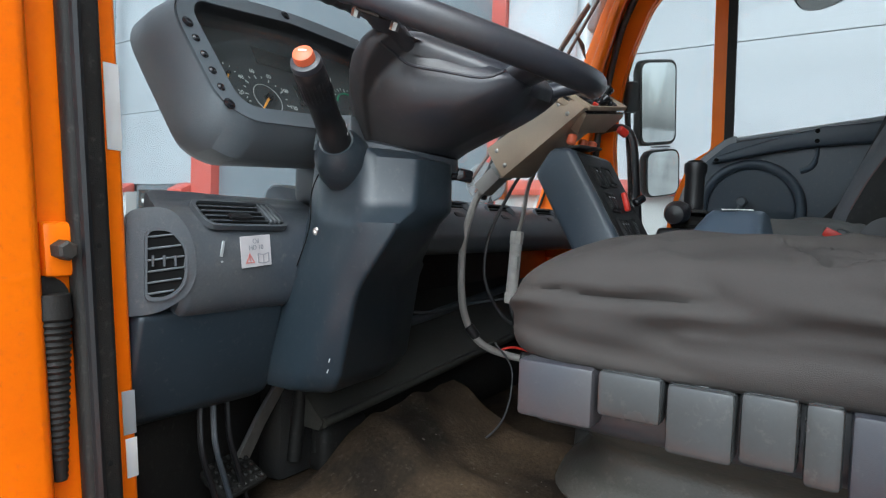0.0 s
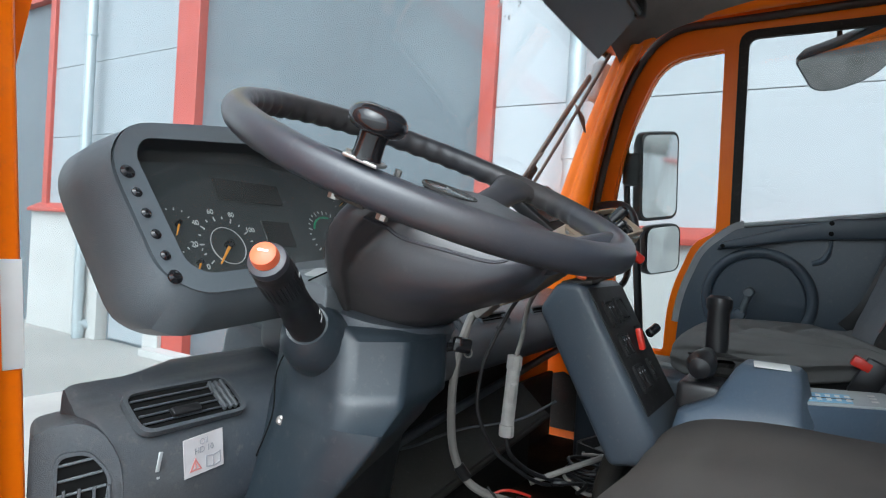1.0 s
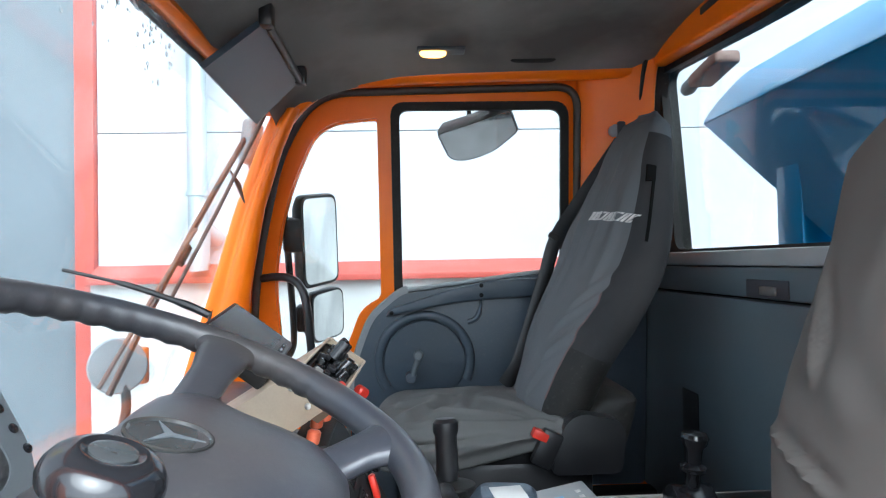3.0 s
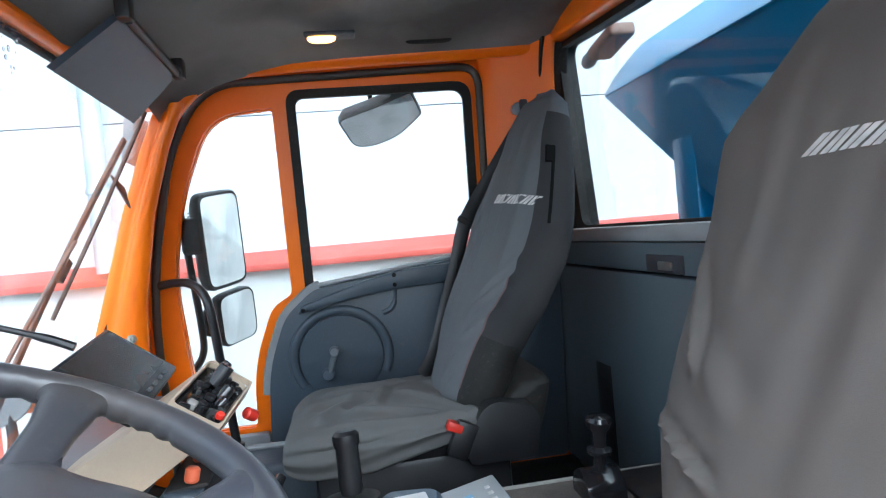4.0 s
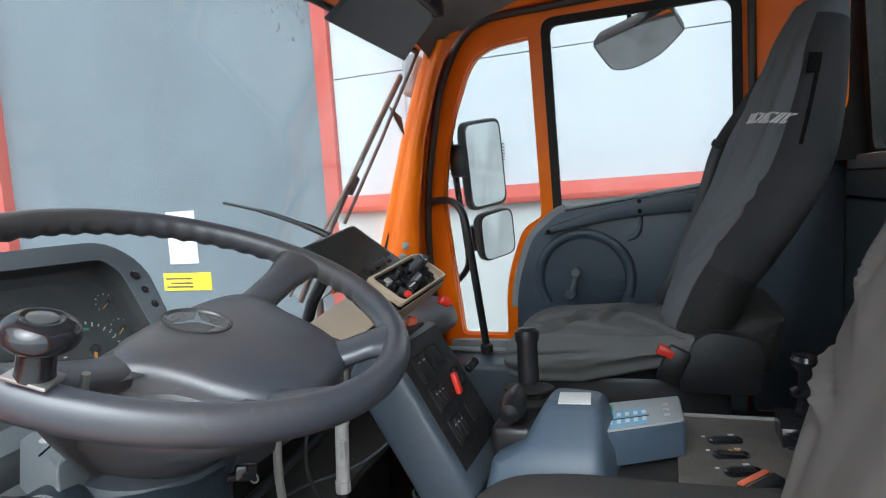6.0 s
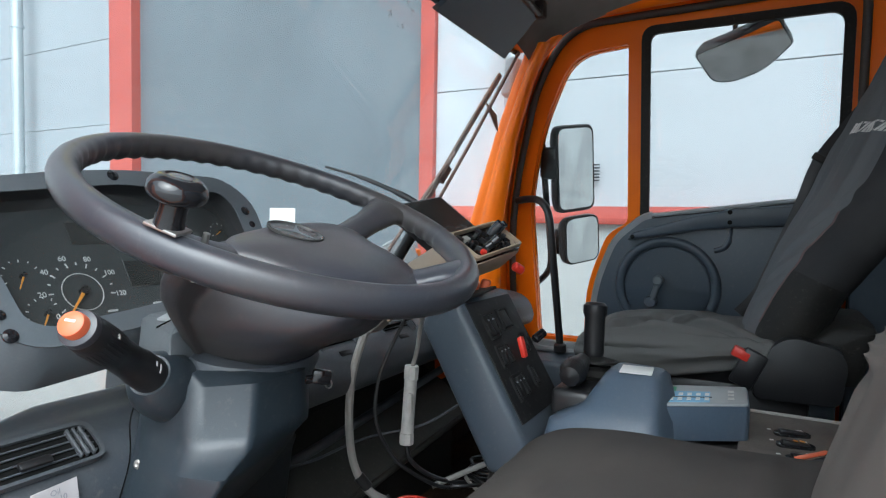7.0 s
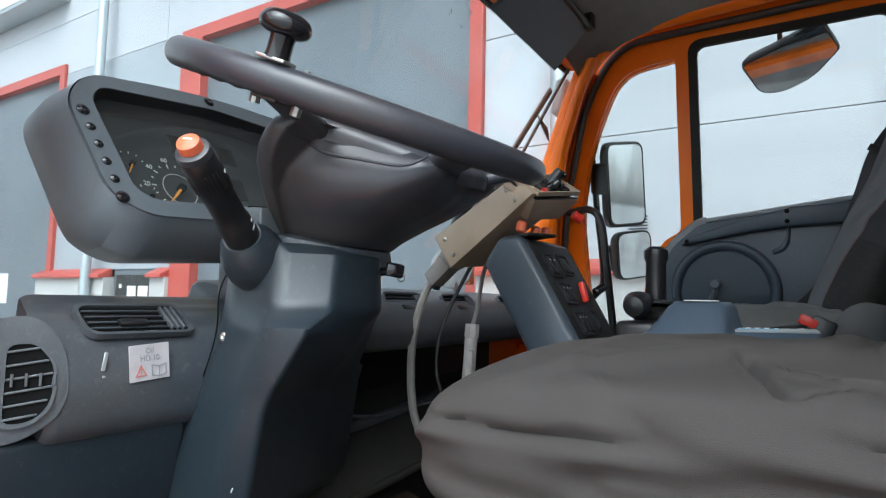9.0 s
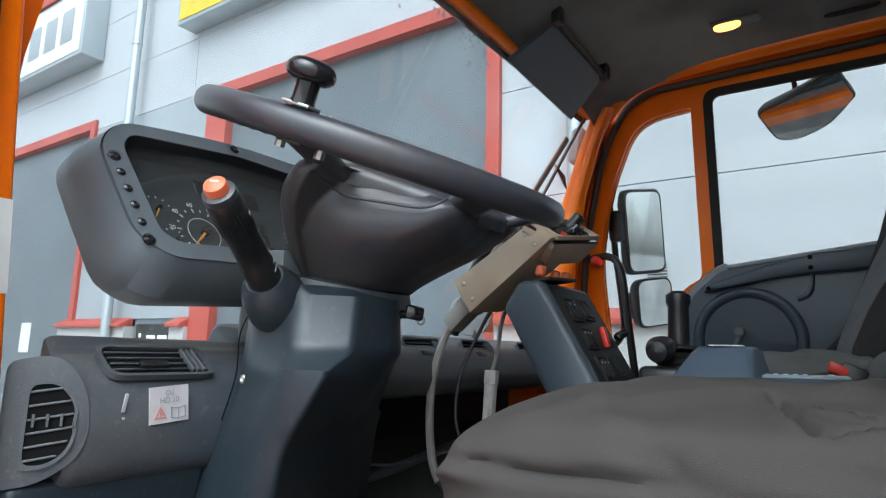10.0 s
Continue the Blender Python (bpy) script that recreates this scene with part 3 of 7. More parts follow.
edge = [Vector((-0.028, y, z)) for y, z in TRIM if y > 0.33 and z > 1.3]
part("trim_edge", on_side(tube(edge, 0.012, 10, squash=(0.018, 0.024, (1, 0, 0)))), TRIM_GREY, door, "pale grey edge of the trim")
part("sill_edge", on_side(prism(rounded([(0.548, 1.425), (0.80, 1.425), (0.80, 1.470), (0.548, 1.470)], 0.015, 3), 0.035, yz(-0.035), 0.008, 2)), TRIM_GREY, door, "pale grey sill below the quarter window")
part("sill_strip", on_side(tube([(-0.034, 0.368, 1.934), (-0.034, -0.197, 2.001)], 0.007, 8)), PALE_RAIL, door)
ring = [Vector((-0.050, 0.293 + 0.152 * math.cos(a), 1.700 + 0.152 * math.sin(a))) for a in np.linspace(radians(-35), radians(205), 40)]
part("moulded_ring", on_side(tube(ring, 0.016, 12)), BLUE_PLASTIC, trim)
part("ring_disc", on_side(lathe([(0.001, 0.0), (0.131, 0.0), (0.138, 0.006), (0.138, 0.012)], Matrix.Translation((-0.056, 0.293, 1.700)) @ Matrix.Rotation(radians(90), 4, "Y"), 40)), BLUE_PLASTIC, trim)
bar = [(0.418, 1.852), (0.404, 1.878), (0.203, 1.938), (0.115, 1.955), (0.095, 1.962), (-0.177, 1.973), (-0.177, 1.914), (0.10, 1.901), (0.203, 1.891)]
strap = part("pull_bar", on_side(prism(bar, 0.032, yz(-0.083), 0.008, 3)), BLUE_PLASTIC, door, "dark moulded pull bar")
for yy, zz in ((0.398, 1.865), (0.106, 1.948), (0.106, 1.917)):
    part("screw", on_side(lathe([(0.007, 0), (0.007, 0.004), (0.001, 0.005)], Matrix.Translation((-0.083, yy, zz)) @ Matrix.Rotation(radians(-90), 4, "Y"), 10)), CLOTH_BLACK, strap)
part("moulded_channel", on_side(tube(smooth_path([(-0.050, 0.104, 1.902), (-0.050, 0.108, 1.865), (-0.050, 0.122, 1.838), (-0.048, 0.150, 1.826)], 5), [0.006] * 6 + [0.009] * 10, 8)), BLUE_PLASTIC, trim)
crank = part("window_crank", rod((2.300, 0.335, 1.655), (2.287, 0.312, 1.722), 0.010, 10, 0.003), CLUSTER_GREY, door, "grey window crank")
part("crank_knob", rod((2.305, 0.314, 1.725), (2.270, 0.314, 1.725), 0.016, 14, 0.004), CLUSTER_GREY, crank)
part("crank_boss", rod((2.33, 0.340, 1.650), (2.290, 0.340, 1.650), 0.02, 14, 0.004), BLUE_PLASTIC, crank)

# rear wall with its window
REAR = -0.50
RWIN = rounded([(2.140, 2.036), (2.226, 2.625), (1.35, 2.545), (0.474, 2.625), (0.560, 2.036)], [0.04, 0.05, 0.4, 0.05, 0.04], 6)
single("wall_south", plate([(0.30, 1.05), (2.46, 1.05), (2.40, 1.95), (2.31, 2.70), (0.43, 2.70), (0.34, 1.95)], [[((x - MID) * 1.062 + MID, (z - 2.34) * 1.05 + 2.34) for x, z in RWIN]], 0.06, xz(REAR - 0.06)), RUBBER, "black lined cab rear wall with a wide window", "wall", (MID, REAR, 1.1), kind="structure")
w = thing("window_3", (MID, REAR, 2.06), "wide rear window in a black rubber seal", "window", kind="structure")
c = (MID, 2.34)
big = [((x - c[0]) * 1.085 + c[0], (z - c[1]) * 1.08 + c[1]) for x, z in RWIN]
small = [((x - c[0]) * 0.982 + c[0], (z - c[1]) * 0.955 + c[1]) for x, z in RWIN]
part("window_seal", plate(big, [small], 0.022, xz(REAR)), RUBBER, w)
g = part("pane", plate(big, [], 0.005, xz(REAR - 0.035)), GLASS, w)
g.visible_shadow = False
single("trim", span((0.42, REAR, 2.002), (2.28, REAR + 0.045, 2.042), 0.008), PALE_RAIL, "pale grey sill rail under the rear window", "rail", (MID, REAR, 2.0), kind="structure")
rear = thing("wall_lining", (MID, REAR, 1.2), "dark blue plastic lining of the rear wall", "panel", kind="structure")
part("upper_panel", span((0.33, REAR, 1.929), (2.41, REAR + 0.04, 2.0), 0.005), LIGHTENED_LINING, rear)
part("lower_panel", span((0.33, REAR, 1.25), (2.42, REAR + 0.038, 1.922), 0.006), LIGHTENED_LINING, rear)
h = part("handle_recess", span((1.525, REAR + 0.038, 1.931), (1.69, REAR + 0.044, 1.972), 0.004), PRINT_DARK, rear, "dark recessed handle")
part("latch", span((1.565, REAR + 0.043, 1.938), (1.625, REAR + 0.050, 1.958), 0.003), STEEL, h)
part("recess", span((1.965, REAR + 0.037, 1.36), (2.065, REAR + 0.041, 1.645), 0.004), BLACK_PLASTIC, rear, "dark recess")
pad = [[Vector((x, y, z)) for x, y in rounded([(x0, -0.50), (x0 + 0.02, -0.455), (x1, -0.40), (x1 + 0.08, -0.40), (x1 + 0.10, -0.50)], 0.012, 3)] for z, x0, x1 in ((2.03, 2.165, 2.262), (2.30, 2.202, 2.236), (2.50, 2.205, 2.196), (2.60, 2.175, 2.155), (2.68, 2.115, 2.105))]
part("corner_pad", loft(pad), RUBBER, rear, "black corner padding")
header = part("header", prism([(0.44, 2.635), (1.35, 2.552), (2.18, 2.628), (2.26, 2.655), (2.26, 2.70), (0.44, 2.70)], 0.07, xz(REAR), 0.010, 3), ORANGE, rear, "orange painted header over the rear window")
for xx in (1.25, 1.62):
    part("slot", span((xx, REAR + 0.066, 2.648), (xx + 0.2, REAR + 0.073, 2.668), 0.003), PRINT_DARK, header)
pil = thing("pillar", (2.25, -0.35, 1.3), "orange rear door pillar with the upper belt anchor", "pillar", kind="structure")
rings = []
for z in (2.05, 2.15, 2.25, 2.35, 2.45, 2.54, 2.60, 2.64, 2.67):
    sx, up = side_x(z), max(0.0, (z - 2.52) / 0.15)
    deep = 0.035 + 0.05 * up ** 2
    outline = rounded([(sx + 0.055, -0.222), (sx - 0.008, -0.224), (sx - 0.022 - 0.35 * deep, -0.262), (sx - 0.024 - deep, -0.34), (sx - 0.085 - deep, -0.445), (sx + 0.055, -0.47)], [0.005, 0.012, 0.02, 0.04, 0.02, 0.005], 5)
    rings.append([Vector((x, y, z)) for x, y in outline])
part("pillar_body", loft(rings), ORANGE, pil, smooth=60)
part("pillar_trim", on_side(prism(rounded([(-0.215, 1.25), (-0.46, 1.25), (-0.46, 2.055), (-0.215, 2.055)], 0.02, 3), 0.04, yz(-0.04), 0.010, 3)), BLUE_PLASTIC, pil, "dark blue plastic pillar trim")
part("belt_anchor", rod((2.29, -0.335, 2.44), (2.222, -0.335, 2.44), 0.020, 14, 0.005), TRIM_GREY, pil)
part("belt_guide", box((0.016, 0.026, 0.085), pose(2.222, -0.352, 2.425, 0, 0, 0), 0.006), PRINT_DARK, pil, "dark belt guide")

# floor, firewall, roof
single("floor", span((0.36, -0.52, 1.05), (2.34, 1.0, 1.12), 0.004), FLOOR_MAT, "brown dusty rubber floor mat of the cab", "floor", (MID, 0, 1.1), kind="structure")
# added black sheet hides the orange sill beside the passenger seat
part("sill_lining", span((2.285, -0.47, 1.12), (2.36, 0.40, 1.262), 0.01), RUBBER, rear, "black sheet added over the sill")
single("wall_north", span((0.98, 0.985, 1.05), (2.34, 1.05, 1.57), 0.01), ORANGE, "orange front bulkhead under the windscreen", "wall", (MID, 1.0, 1.1), kind="structure")
single("wall_front", prism([(0.36, 0.77), (0.40, 0.77), (0.97, 0.99), (0.97, 1.04), (0.36, 0.82)], 0.42, Matrix.Translation((0, 0, 1.05)), 0.004), RUBBER, "dark lined front corner of the cab", "wall", (0.6, 0.9, 1.05), kind="structure")
# added black sheets hide the orange bulkhead in the dark footwell
single("bulkhead_mat", span((0.985, 0.965, 1.12), (1.965, 0.984, 1.57), 0.004), RUBBER, "black sheet added over the front bulkhead", "mat", (0.9, 0.98, 1.12), kind="structure")
single("bulkhead_mat", span((1.968, 0.965, 1.12), (2.34, 0.984, 1.36), 0.004), RUBBER, "black sheet added over the bulkhead beside the sill", "mat", (2.15, 0.98, 1.12), kind="structure")

rings = []
PROFILE = [(-0.50, 2.685), (-0.40, 2.675), (-0.2, 2.668), (0.0, 2.665), (0.2, 2.66), (0.35, 2.652), (0.48, 2.635), (0.58, 2.607), (0.66, 2.57), (0.72, 2.525), (0.735, 2.50)]
bm = bmesh.new()
grid = []
for y, z in PROFILE:
    row = []
    for i in range(31):
        s = -1 + 2 * i / 30
        drop = 0.056 * abs(s) ** 6 + 0.012 * math.exp(-((abs(s) - 0.25) / 0.05) ** 2)
        row.append(bm.verts.new((MID + s * 0.842, y, z - drop + 0.004 * noise.noise((s * 4, y * 5, 0)))))
    grid.append(row)
for r0, r1 in zip(grid, grid[1:]):
    for i in range(30):
        bm.faces.new((r0[i], r0[i + 1], r1[i + 1], r1[i]))
top = bmesh.ops.extrude_face_region(bm, geom=bm.faces[:])
bmesh.ops.translate(bm, vec=(0, 0, 0.02), verts=[v for v in top["geom"] if isinstance(v, bmesh.types.BMVert)])
single("ceiling", bm, LINING, "grey-brown felt roof lining with dark stains", "ceiling", (MID, 0, 2.6), kind="structure", smooth=60)
single("roof", span((0.30, -0.60, 2.70), (2.40, 0.78, 2.76), 0.03, 3), ORANGE, "orange painted cab roof", "roof", (MID, 0, 2.7), kind="structure")

# windscreen, its header and the front pillars
def wind_y(z):
    return 0.70 + 0.365 * (2.52 - z)


ws = thing("window_4", (MID, 0.9, 1.6), "large raked windscreen with dust and rain drops", "window", kind="structure")
bm = bmesh.new()
for z in (1.56, 2.54):
    for x in (0.40, 2.24):
        bm.verts.new((x, wind_y(z) + 0.055, z))
bm.verts.ensure_lookup_table()
bm.faces.new([bm.verts[i] for i in (0, 1, 3, 2)])
top = bmesh.ops.extrude_face_region(bm, geom=bm.faces[:])
bmesh.ops.translate(bm, vec=(0, 0.006, 0.002), verts=[v for v in top["geom"] if isinstance(v, bmesh.types.BMVert)])
g = part("pane", bm, WIND_GLASS, ws)
g.visible_shadow = False
random.seed(21)
bm = bmesh.new()
for i in range(430):
    x = random.uniform(1.05, 1.53)
    z = 2.53 - abs(random.gauss(0, 0.045 + 0.05 * max(0.0, x - 1.15)))
    r = random.choice((0.0016, 0.002, 0.0026, 0.0034, 0.0045)) * random.uniform(0.8, 1.2)
    d = bmesh.ops.create_icosphere(bm, subdivisions=1, radius=r, matrix=Matrix.Translation((x, wind_y(z) + 0.063, z)) @ Matrix.Diagonal((1, 0.5, random.uniform(1, 1.5), 1)))
single("rain_drops", bm, WATER, "scattered rain drops on the upper windscreen", "rain drops", (1.3, 0.77, 2.45), kind="stuff", smooth=80)
part("window_header", tube([(0.50, 0.762, 2.508), (2.2, 0.762, 2.508)], 0.02, 12, squash=(0.024, 0.018, (0, 1, 0))), ORANGE, ws, "orange painted edge over the windscreen")
part("window_seal", tube([(0.50, 0.788, 2.488), (2.2, 0.788, 2.488)], 0.009, 8), RUBBER, ws)
for drv in (False, True):
    def fx(x):
        return 2 * MID - x if drv else x
    pl = thing("pillar", (fx(2.22), 0.85, 1.6), "orange painted windscreen pillar", "pillar", kind="structure")
    rings = []
    for z, y0, y1, xin in ((1.50, 0.825, 1.08, 2.225), (1.78, 0.815, 0.985, 2.205), (1.95, 0.805, 0.925, 2.19), (2.2, 0.760, 0.840, 2.17), (2.38, 0.702, 0.770, 2.158), (2.5, 0.648, 0.715, 2.150)) + (((2.545, 0.60, 0.69, 2.135),) if drv else ()):
        xo = side_x(z, drv) + 0.05
        if drv:
            xin = 2.285
            xo = max(xo, xin + 0.07)
        ym = (y0 + y1) / 2
        half = (y1 - y0) / 2
        sec = rounded([(xin + 0.06, y0 + (0 if drv else 0.05)), (xo, y0 + (0 if drv else 0.075)), (xo, y1 + 0.03), (xin + 0.03, y1 + 0.034), (xin + 0.016, y1 + 0.014), (xin + 0.014, y1 - 0.25 * half), (xin - 0.014, ym + 0.30 * half), (xin - 0.016, ym - 0.30 * half), (xin + 0.012, y0 + 0.25 * half)], [0.02, 0.01, 0.01, 0.012, 0.012, 0.012, 0.03, 0.03, 0.03], 5)
        rings.append([Vector((fx(x), y, z)) for x, y in sec])
    part("pillar_body", loft(rings), ORANGE, pl)
    if not drv:
        rail = smooth_path([(2.205, 0.800, 2.28), (2.198, 0.757, 2.40), (2.196, 0.702, 2.492), (2.198, 0.630, 2.562), (2.200, 0.535, 2.598), (2.200, 0.370, 2.612), (2.200, 0.07, 2.621), (2.200, -0.14, 2.623), (2.200, -0.43, 2.632)], 6)
        part("roof_rail", tube(rail, 0.029, 18), ORANGE, pl, "orange painted roof rail over the door", smooth=70)
        for yy, zz in ((0.874, 1.845), (0.888, 1.806)):
            part("screw", lathe([(0.0135, -0.004), (0.0135, 0.003), (0.0095, 0.004), (0.0085, 0.007), (0.004, 0.008), (0.001, 0.006)], frame_of((2.181, yy, zz), (-1, -0.35, 0.1)), 16), CABLE_GREY, pl, "grey bolt head with washer")
    if not drv:
        part("pillar_seal", tube([(fx(2.215), wind_y(z) + 0.005 + 0.012, z) for z in (1.6, 1.8, 2.0, 2.2, 2.4, 2.5)], 0.005, 8), RUBBER, pl)

# driver's door jamb, with hinge boss and wiring bellows
jamb = thing("door_jamb", (0.3, 0.74, 1.1), "orange front jamb of the open driver's door", "door jamb", kind="structure")
part("jamb_post", span((0.20, 0.728, 1.02), (0.4125, 0.82, 2.2), 0.008, 3), ORANGE, jamb)
part("jamb_step", span((0.10, 0.700, 1.02), (0.308, 0.80, 2.2), 0.015, 3), ORANGE, jamb)
part("jamb_seal", tube([(0.360, 0.714, 1.05), (0.360, 0.714, 1.4), (0.360, 0.714, 1.8), (0.360, 0.710, 2.2)], 0.02, 16, squash=(0.0205, 0.0125, (1, 0, 0))), RUBBER, jamb, "wide black rubber door seal")
part("seal_lip", tube([(0.351, 0.700, 1.05), (0.351, 0.700, 1.8), (0.351, 0.696, 2.2)], 0.006, 8), BLACK_PLASTIC, jamb)
hb = part("hinge_boss", span((0.312, 0.712, 1.545), (0.352, 0.74, 1.605), 0.006), ORANGE, jamb)
part("hinge_bolt", rod((0.328, 0.715, 1.575), (0.328, 0.690, 1.575), 0.011, 6, 0.003), DARK_METAL, hb)
prof = [(0.020, 0.012)]
for i in range(26):
    r = 0.0215 * (1 - 0.62 * i / 25)
    prof += [(r, -0.014 - i * 0.0072), (r * 0.84, -0.0176 - i * 0.0072)]
bel = part("bellows", lathe(prof, Matrix.Translation((0.318, 0.720, 1.515)), 18), RUBBER, jamb, "black ribbed rubber bellows")
part("bellows_cap", lathe([(0.001, 0.0), (0.024, 0.0), (0.024, -0.024), (0.018, -0.03)], frame_of((0.316, 0.722, 1.522), (0, -1, 0)), 20), RUBBER, bel)
for zz in (1.58, 1.33):
    part("seal_hole", lathe([(0.003, 0), (0.003, 0.001), (0.0005, 0.001)], frame_of((0.360, 0.6935, zz), (0, -1, 0)), 10), CLOTH_BLACK, jamb)
part("sticker", span((0.393, 0.7265, 1.69), (0.411, 0.7282, 1.79), 0.001), WHITE, jamb, "pale paper sticker")
part("sticker", span((0.397, 0.7265, 1.29), (0.4115, 0.7282, 1.34), 0.001), WHITE, jamb)
part("sticker", span((0.395, 0.7265, 1.345), (0.4115, 0.7282, 1.40), 0.001), PALE_RAIL, jamb)
# the whole jamb leans outwards to the top
for ob in [q for q in jamb.children_recursive if q.type == "MESH"]:
    for v in ob.data.vertices:
        v.co.x += 0.065 * (0.477 - v.co.z)

# ---- dashboard ----
dash = thing("dashboard", (0.9, 0.8, 1.5), "dusty blue-grey plastic dashboard with round vents", "dashboard")
ROLL = smooth_path([(0, 0.732, 1.480), (0, 0.708, 1.53), (0, 0.714, 1.578), (0, 0.738, 1.612), (0, 0.78, 1.630), (0, 0.86, 1.638), (0, 1.0, 1.64), (0, 1.0, 1.50), (0, 0.85, 1.465)], 5, closed=True)


def roll(x0, x1, grow=0.0, dz=0.0, under=1.0, most=1.0):
    c = Vector((0, 0.83, 1.555))
    rs = []
    steps = [(x0, 0.95), (x0 + 0.006, 0.99)] + [(x0 + 0.015 + (x1 - x0 - 0.03) * i / 12, 1.0) for i in range(13)] + [(x1 - 0.006, 0.97), (x1, 0.90), (x1 + 0.004, 0.80)]
    for x, k in steps:
        deep = max(0.12, min(most, (x - 0.50) * 2.6))
        ring = []
        for p in ROLL:
            q = c + (p - c) * (k + grow)
            if q.y > 0.775:
                q.y = 0.775 + (q.y - 0.775) * deep
            if q.z < 1.565:
                q.z = 1.565 + (q.z - 1.565) * under
            ring.append(Vector((x, 0, dz)) + q)
        rs.append(ring)
    return loft(rs)


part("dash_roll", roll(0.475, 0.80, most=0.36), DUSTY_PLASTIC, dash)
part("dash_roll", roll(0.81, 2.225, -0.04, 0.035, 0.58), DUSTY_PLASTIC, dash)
# end cap with its half-round vent
CAPM = frame_of((0.462, 0.728, 1.560), (-0.42, -0.90, 0.10), (0.9, -0.42, 0))
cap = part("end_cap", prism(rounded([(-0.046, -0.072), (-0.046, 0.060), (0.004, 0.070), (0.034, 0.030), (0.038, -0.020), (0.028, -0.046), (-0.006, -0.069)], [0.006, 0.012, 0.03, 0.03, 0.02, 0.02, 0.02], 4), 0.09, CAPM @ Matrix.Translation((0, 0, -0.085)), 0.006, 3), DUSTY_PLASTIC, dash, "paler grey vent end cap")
VENT = rounded([(-0.022, -0.049), (-0.022, 0.035), (0.004, 0.036), (0.021, 0.014), (0.023, -0.012), (0.018, -0.034), (0.002, -0.048)], 0.010, 4)
part("vent_rim", plate([(x * 1.14, y * 1.10) for x, y in VENT], [VENT], 0.006, CAPM @ Matrix.Translation((0, 0, 0.004))), DUSTY_PLASTIC, cap)
# black back stands for the shade of a deeper vent
part("vent_back", plate(VENT, [], 0.003, CAPM @ Matrix.Translation((0, 0, 0.0042))), CLOTH_BLACK, cap)
for i in range(6):
    y = -0.042 + i * 0.0142
    w = 0.044 * math.sqrt(max(0.1, 1 - ((y + 0.007) / 0.050) ** 2))
    part("vent_slat", box((w, 0.0028, 0.003), CAPM @ Matrix.Translation((-0.022 + w / 2, y, 0.0088)) @ Matrix.Rotation(radians(8), 4, "Z"), 0.001, 1), CLUSTER_GREY, cap)
for i in range(4):
    part("vent_louvre", box((0.003, 0.014, 0.004), CAPM @ Matrix.Translation((-0.016 + i * 0.013, -0.003, 0.0105)), 0.0005, 1), DUSTY_PLASTIC, cap)


def top_vent(x0, x1, y, z, tilt, parent):
    """A slatted vent let into the top of the dash."""
    m = Matrix.Translation(((x0 + x1) / 2, y, z)) @ Matrix.Rotation(radians(tilt), 4, "X")
    w = x1 - x0
    loop = rounded([(-w / 2, -0.026), (w / 2, -0.026), (w / 2, 0.026), (-w / 2, 0.026)], 0.016, 4)
    v = part("vent_frame", plate([(a * 1.07, c2 * 1.18) for a, c2 in loop], [loop], 0.008, m), DUSTY_PLASTIC, parent)
    # matt black back in place of the shade between the slats
    part("vent_back", plate(loop, [], 0.003, m @ Matrix.Translation((0, 0, 0.0005))), CLOTH_BLACK, v)
    for i in range(4):
        part("vent_slat", box((w * 0.94, 0.0022, 0.004), m @ Matrix.Translation((0, -0.0165 + i * 0.011, 0.0055)) @ Matrix.Rotation(radians(25), 4, "X"), 0.0006, 1), DUSTY_PLASTIC, v)
    part("vent_tab", box((0.038, 0.012, 0.007), m @ Matrix.Translation((-w * 0.08, -0.012, 0.010)), 0.003), BLACK_PLASTIC, v)
    for i in range(3):
        part("vent_fin", box((0.004, 0.044, 0.007), m @ Matrix.Translation((w * (0.30 + 0.06 * i), 0, 0.007)), 0.001, 1), DUSTY_PLASTIC, v)


top_vent(0.520, 0.655, 0.744, 1.616, 36, dash)
for xx in (1.12, 1.34, 1.62):
    top_vent(xx, xx + 0.13, 0.750, 1.641, 52, dash)
low = part("lower_panel", prism([(0.725, 1.492), (0.800, 1.490), (0.860, 1.33), (0.800, 1.325), (0.760, 1.345)], 0.240, yz(0.425), 0.012, 3), SHADED_PLASTIC, dash, "dark blue knee panel")
part("shelf_bar", tube([(1.06, 0.905, 1.352), (1.31, 0.900, 1.377), (2.17, 0.900, 1.465), (2.27, 0.91, 1.474)], 0.012, 10), DUSTY_PLASTIC, dash)
stick = part("sticker", span((-0.034, -0.027, 0), (0.034, 0.027, 0.0012), 0.0005, 1), FADED_WHITE, dash, "faded white oil warning sticker")
SM = Matrix.Translation((0.587, 0.7065, 1.569)) @ Matrix.Rotation(radians(87), 4, "X") @ Matrix.Rotation(radians(4), 4, "Z") @ Matrix.Diagonal((0.78, 0.82, 1, 1))
stick.data.transform(Matrix.Translation(-AT[stick.name]) @ SM @ Matrix.Translation(AT[stick.name]))
up = Matrix.Translation((0, 0, 0.0016))
lettering("Oil", 0.012, SM @ Matrix.Translation((0, 0.017, 0.0014)), FADED_GREY, stick)
lettering("HD 10", 0.012, SM @ Matrix.Translation((0, 0.006, 0.0014)), FADED_GREY, stick)
tri = [(-0.026, -0.020), (-0.005, -0.020), (-0.0155, -0.002)]
part("warning_triangle", plate(tri, [[(x * 0.62 - 0.0059, y * 0.62 - 0.0055) for x, y in tri]], 0.0006, SM @ up), FADED_RED, stick)
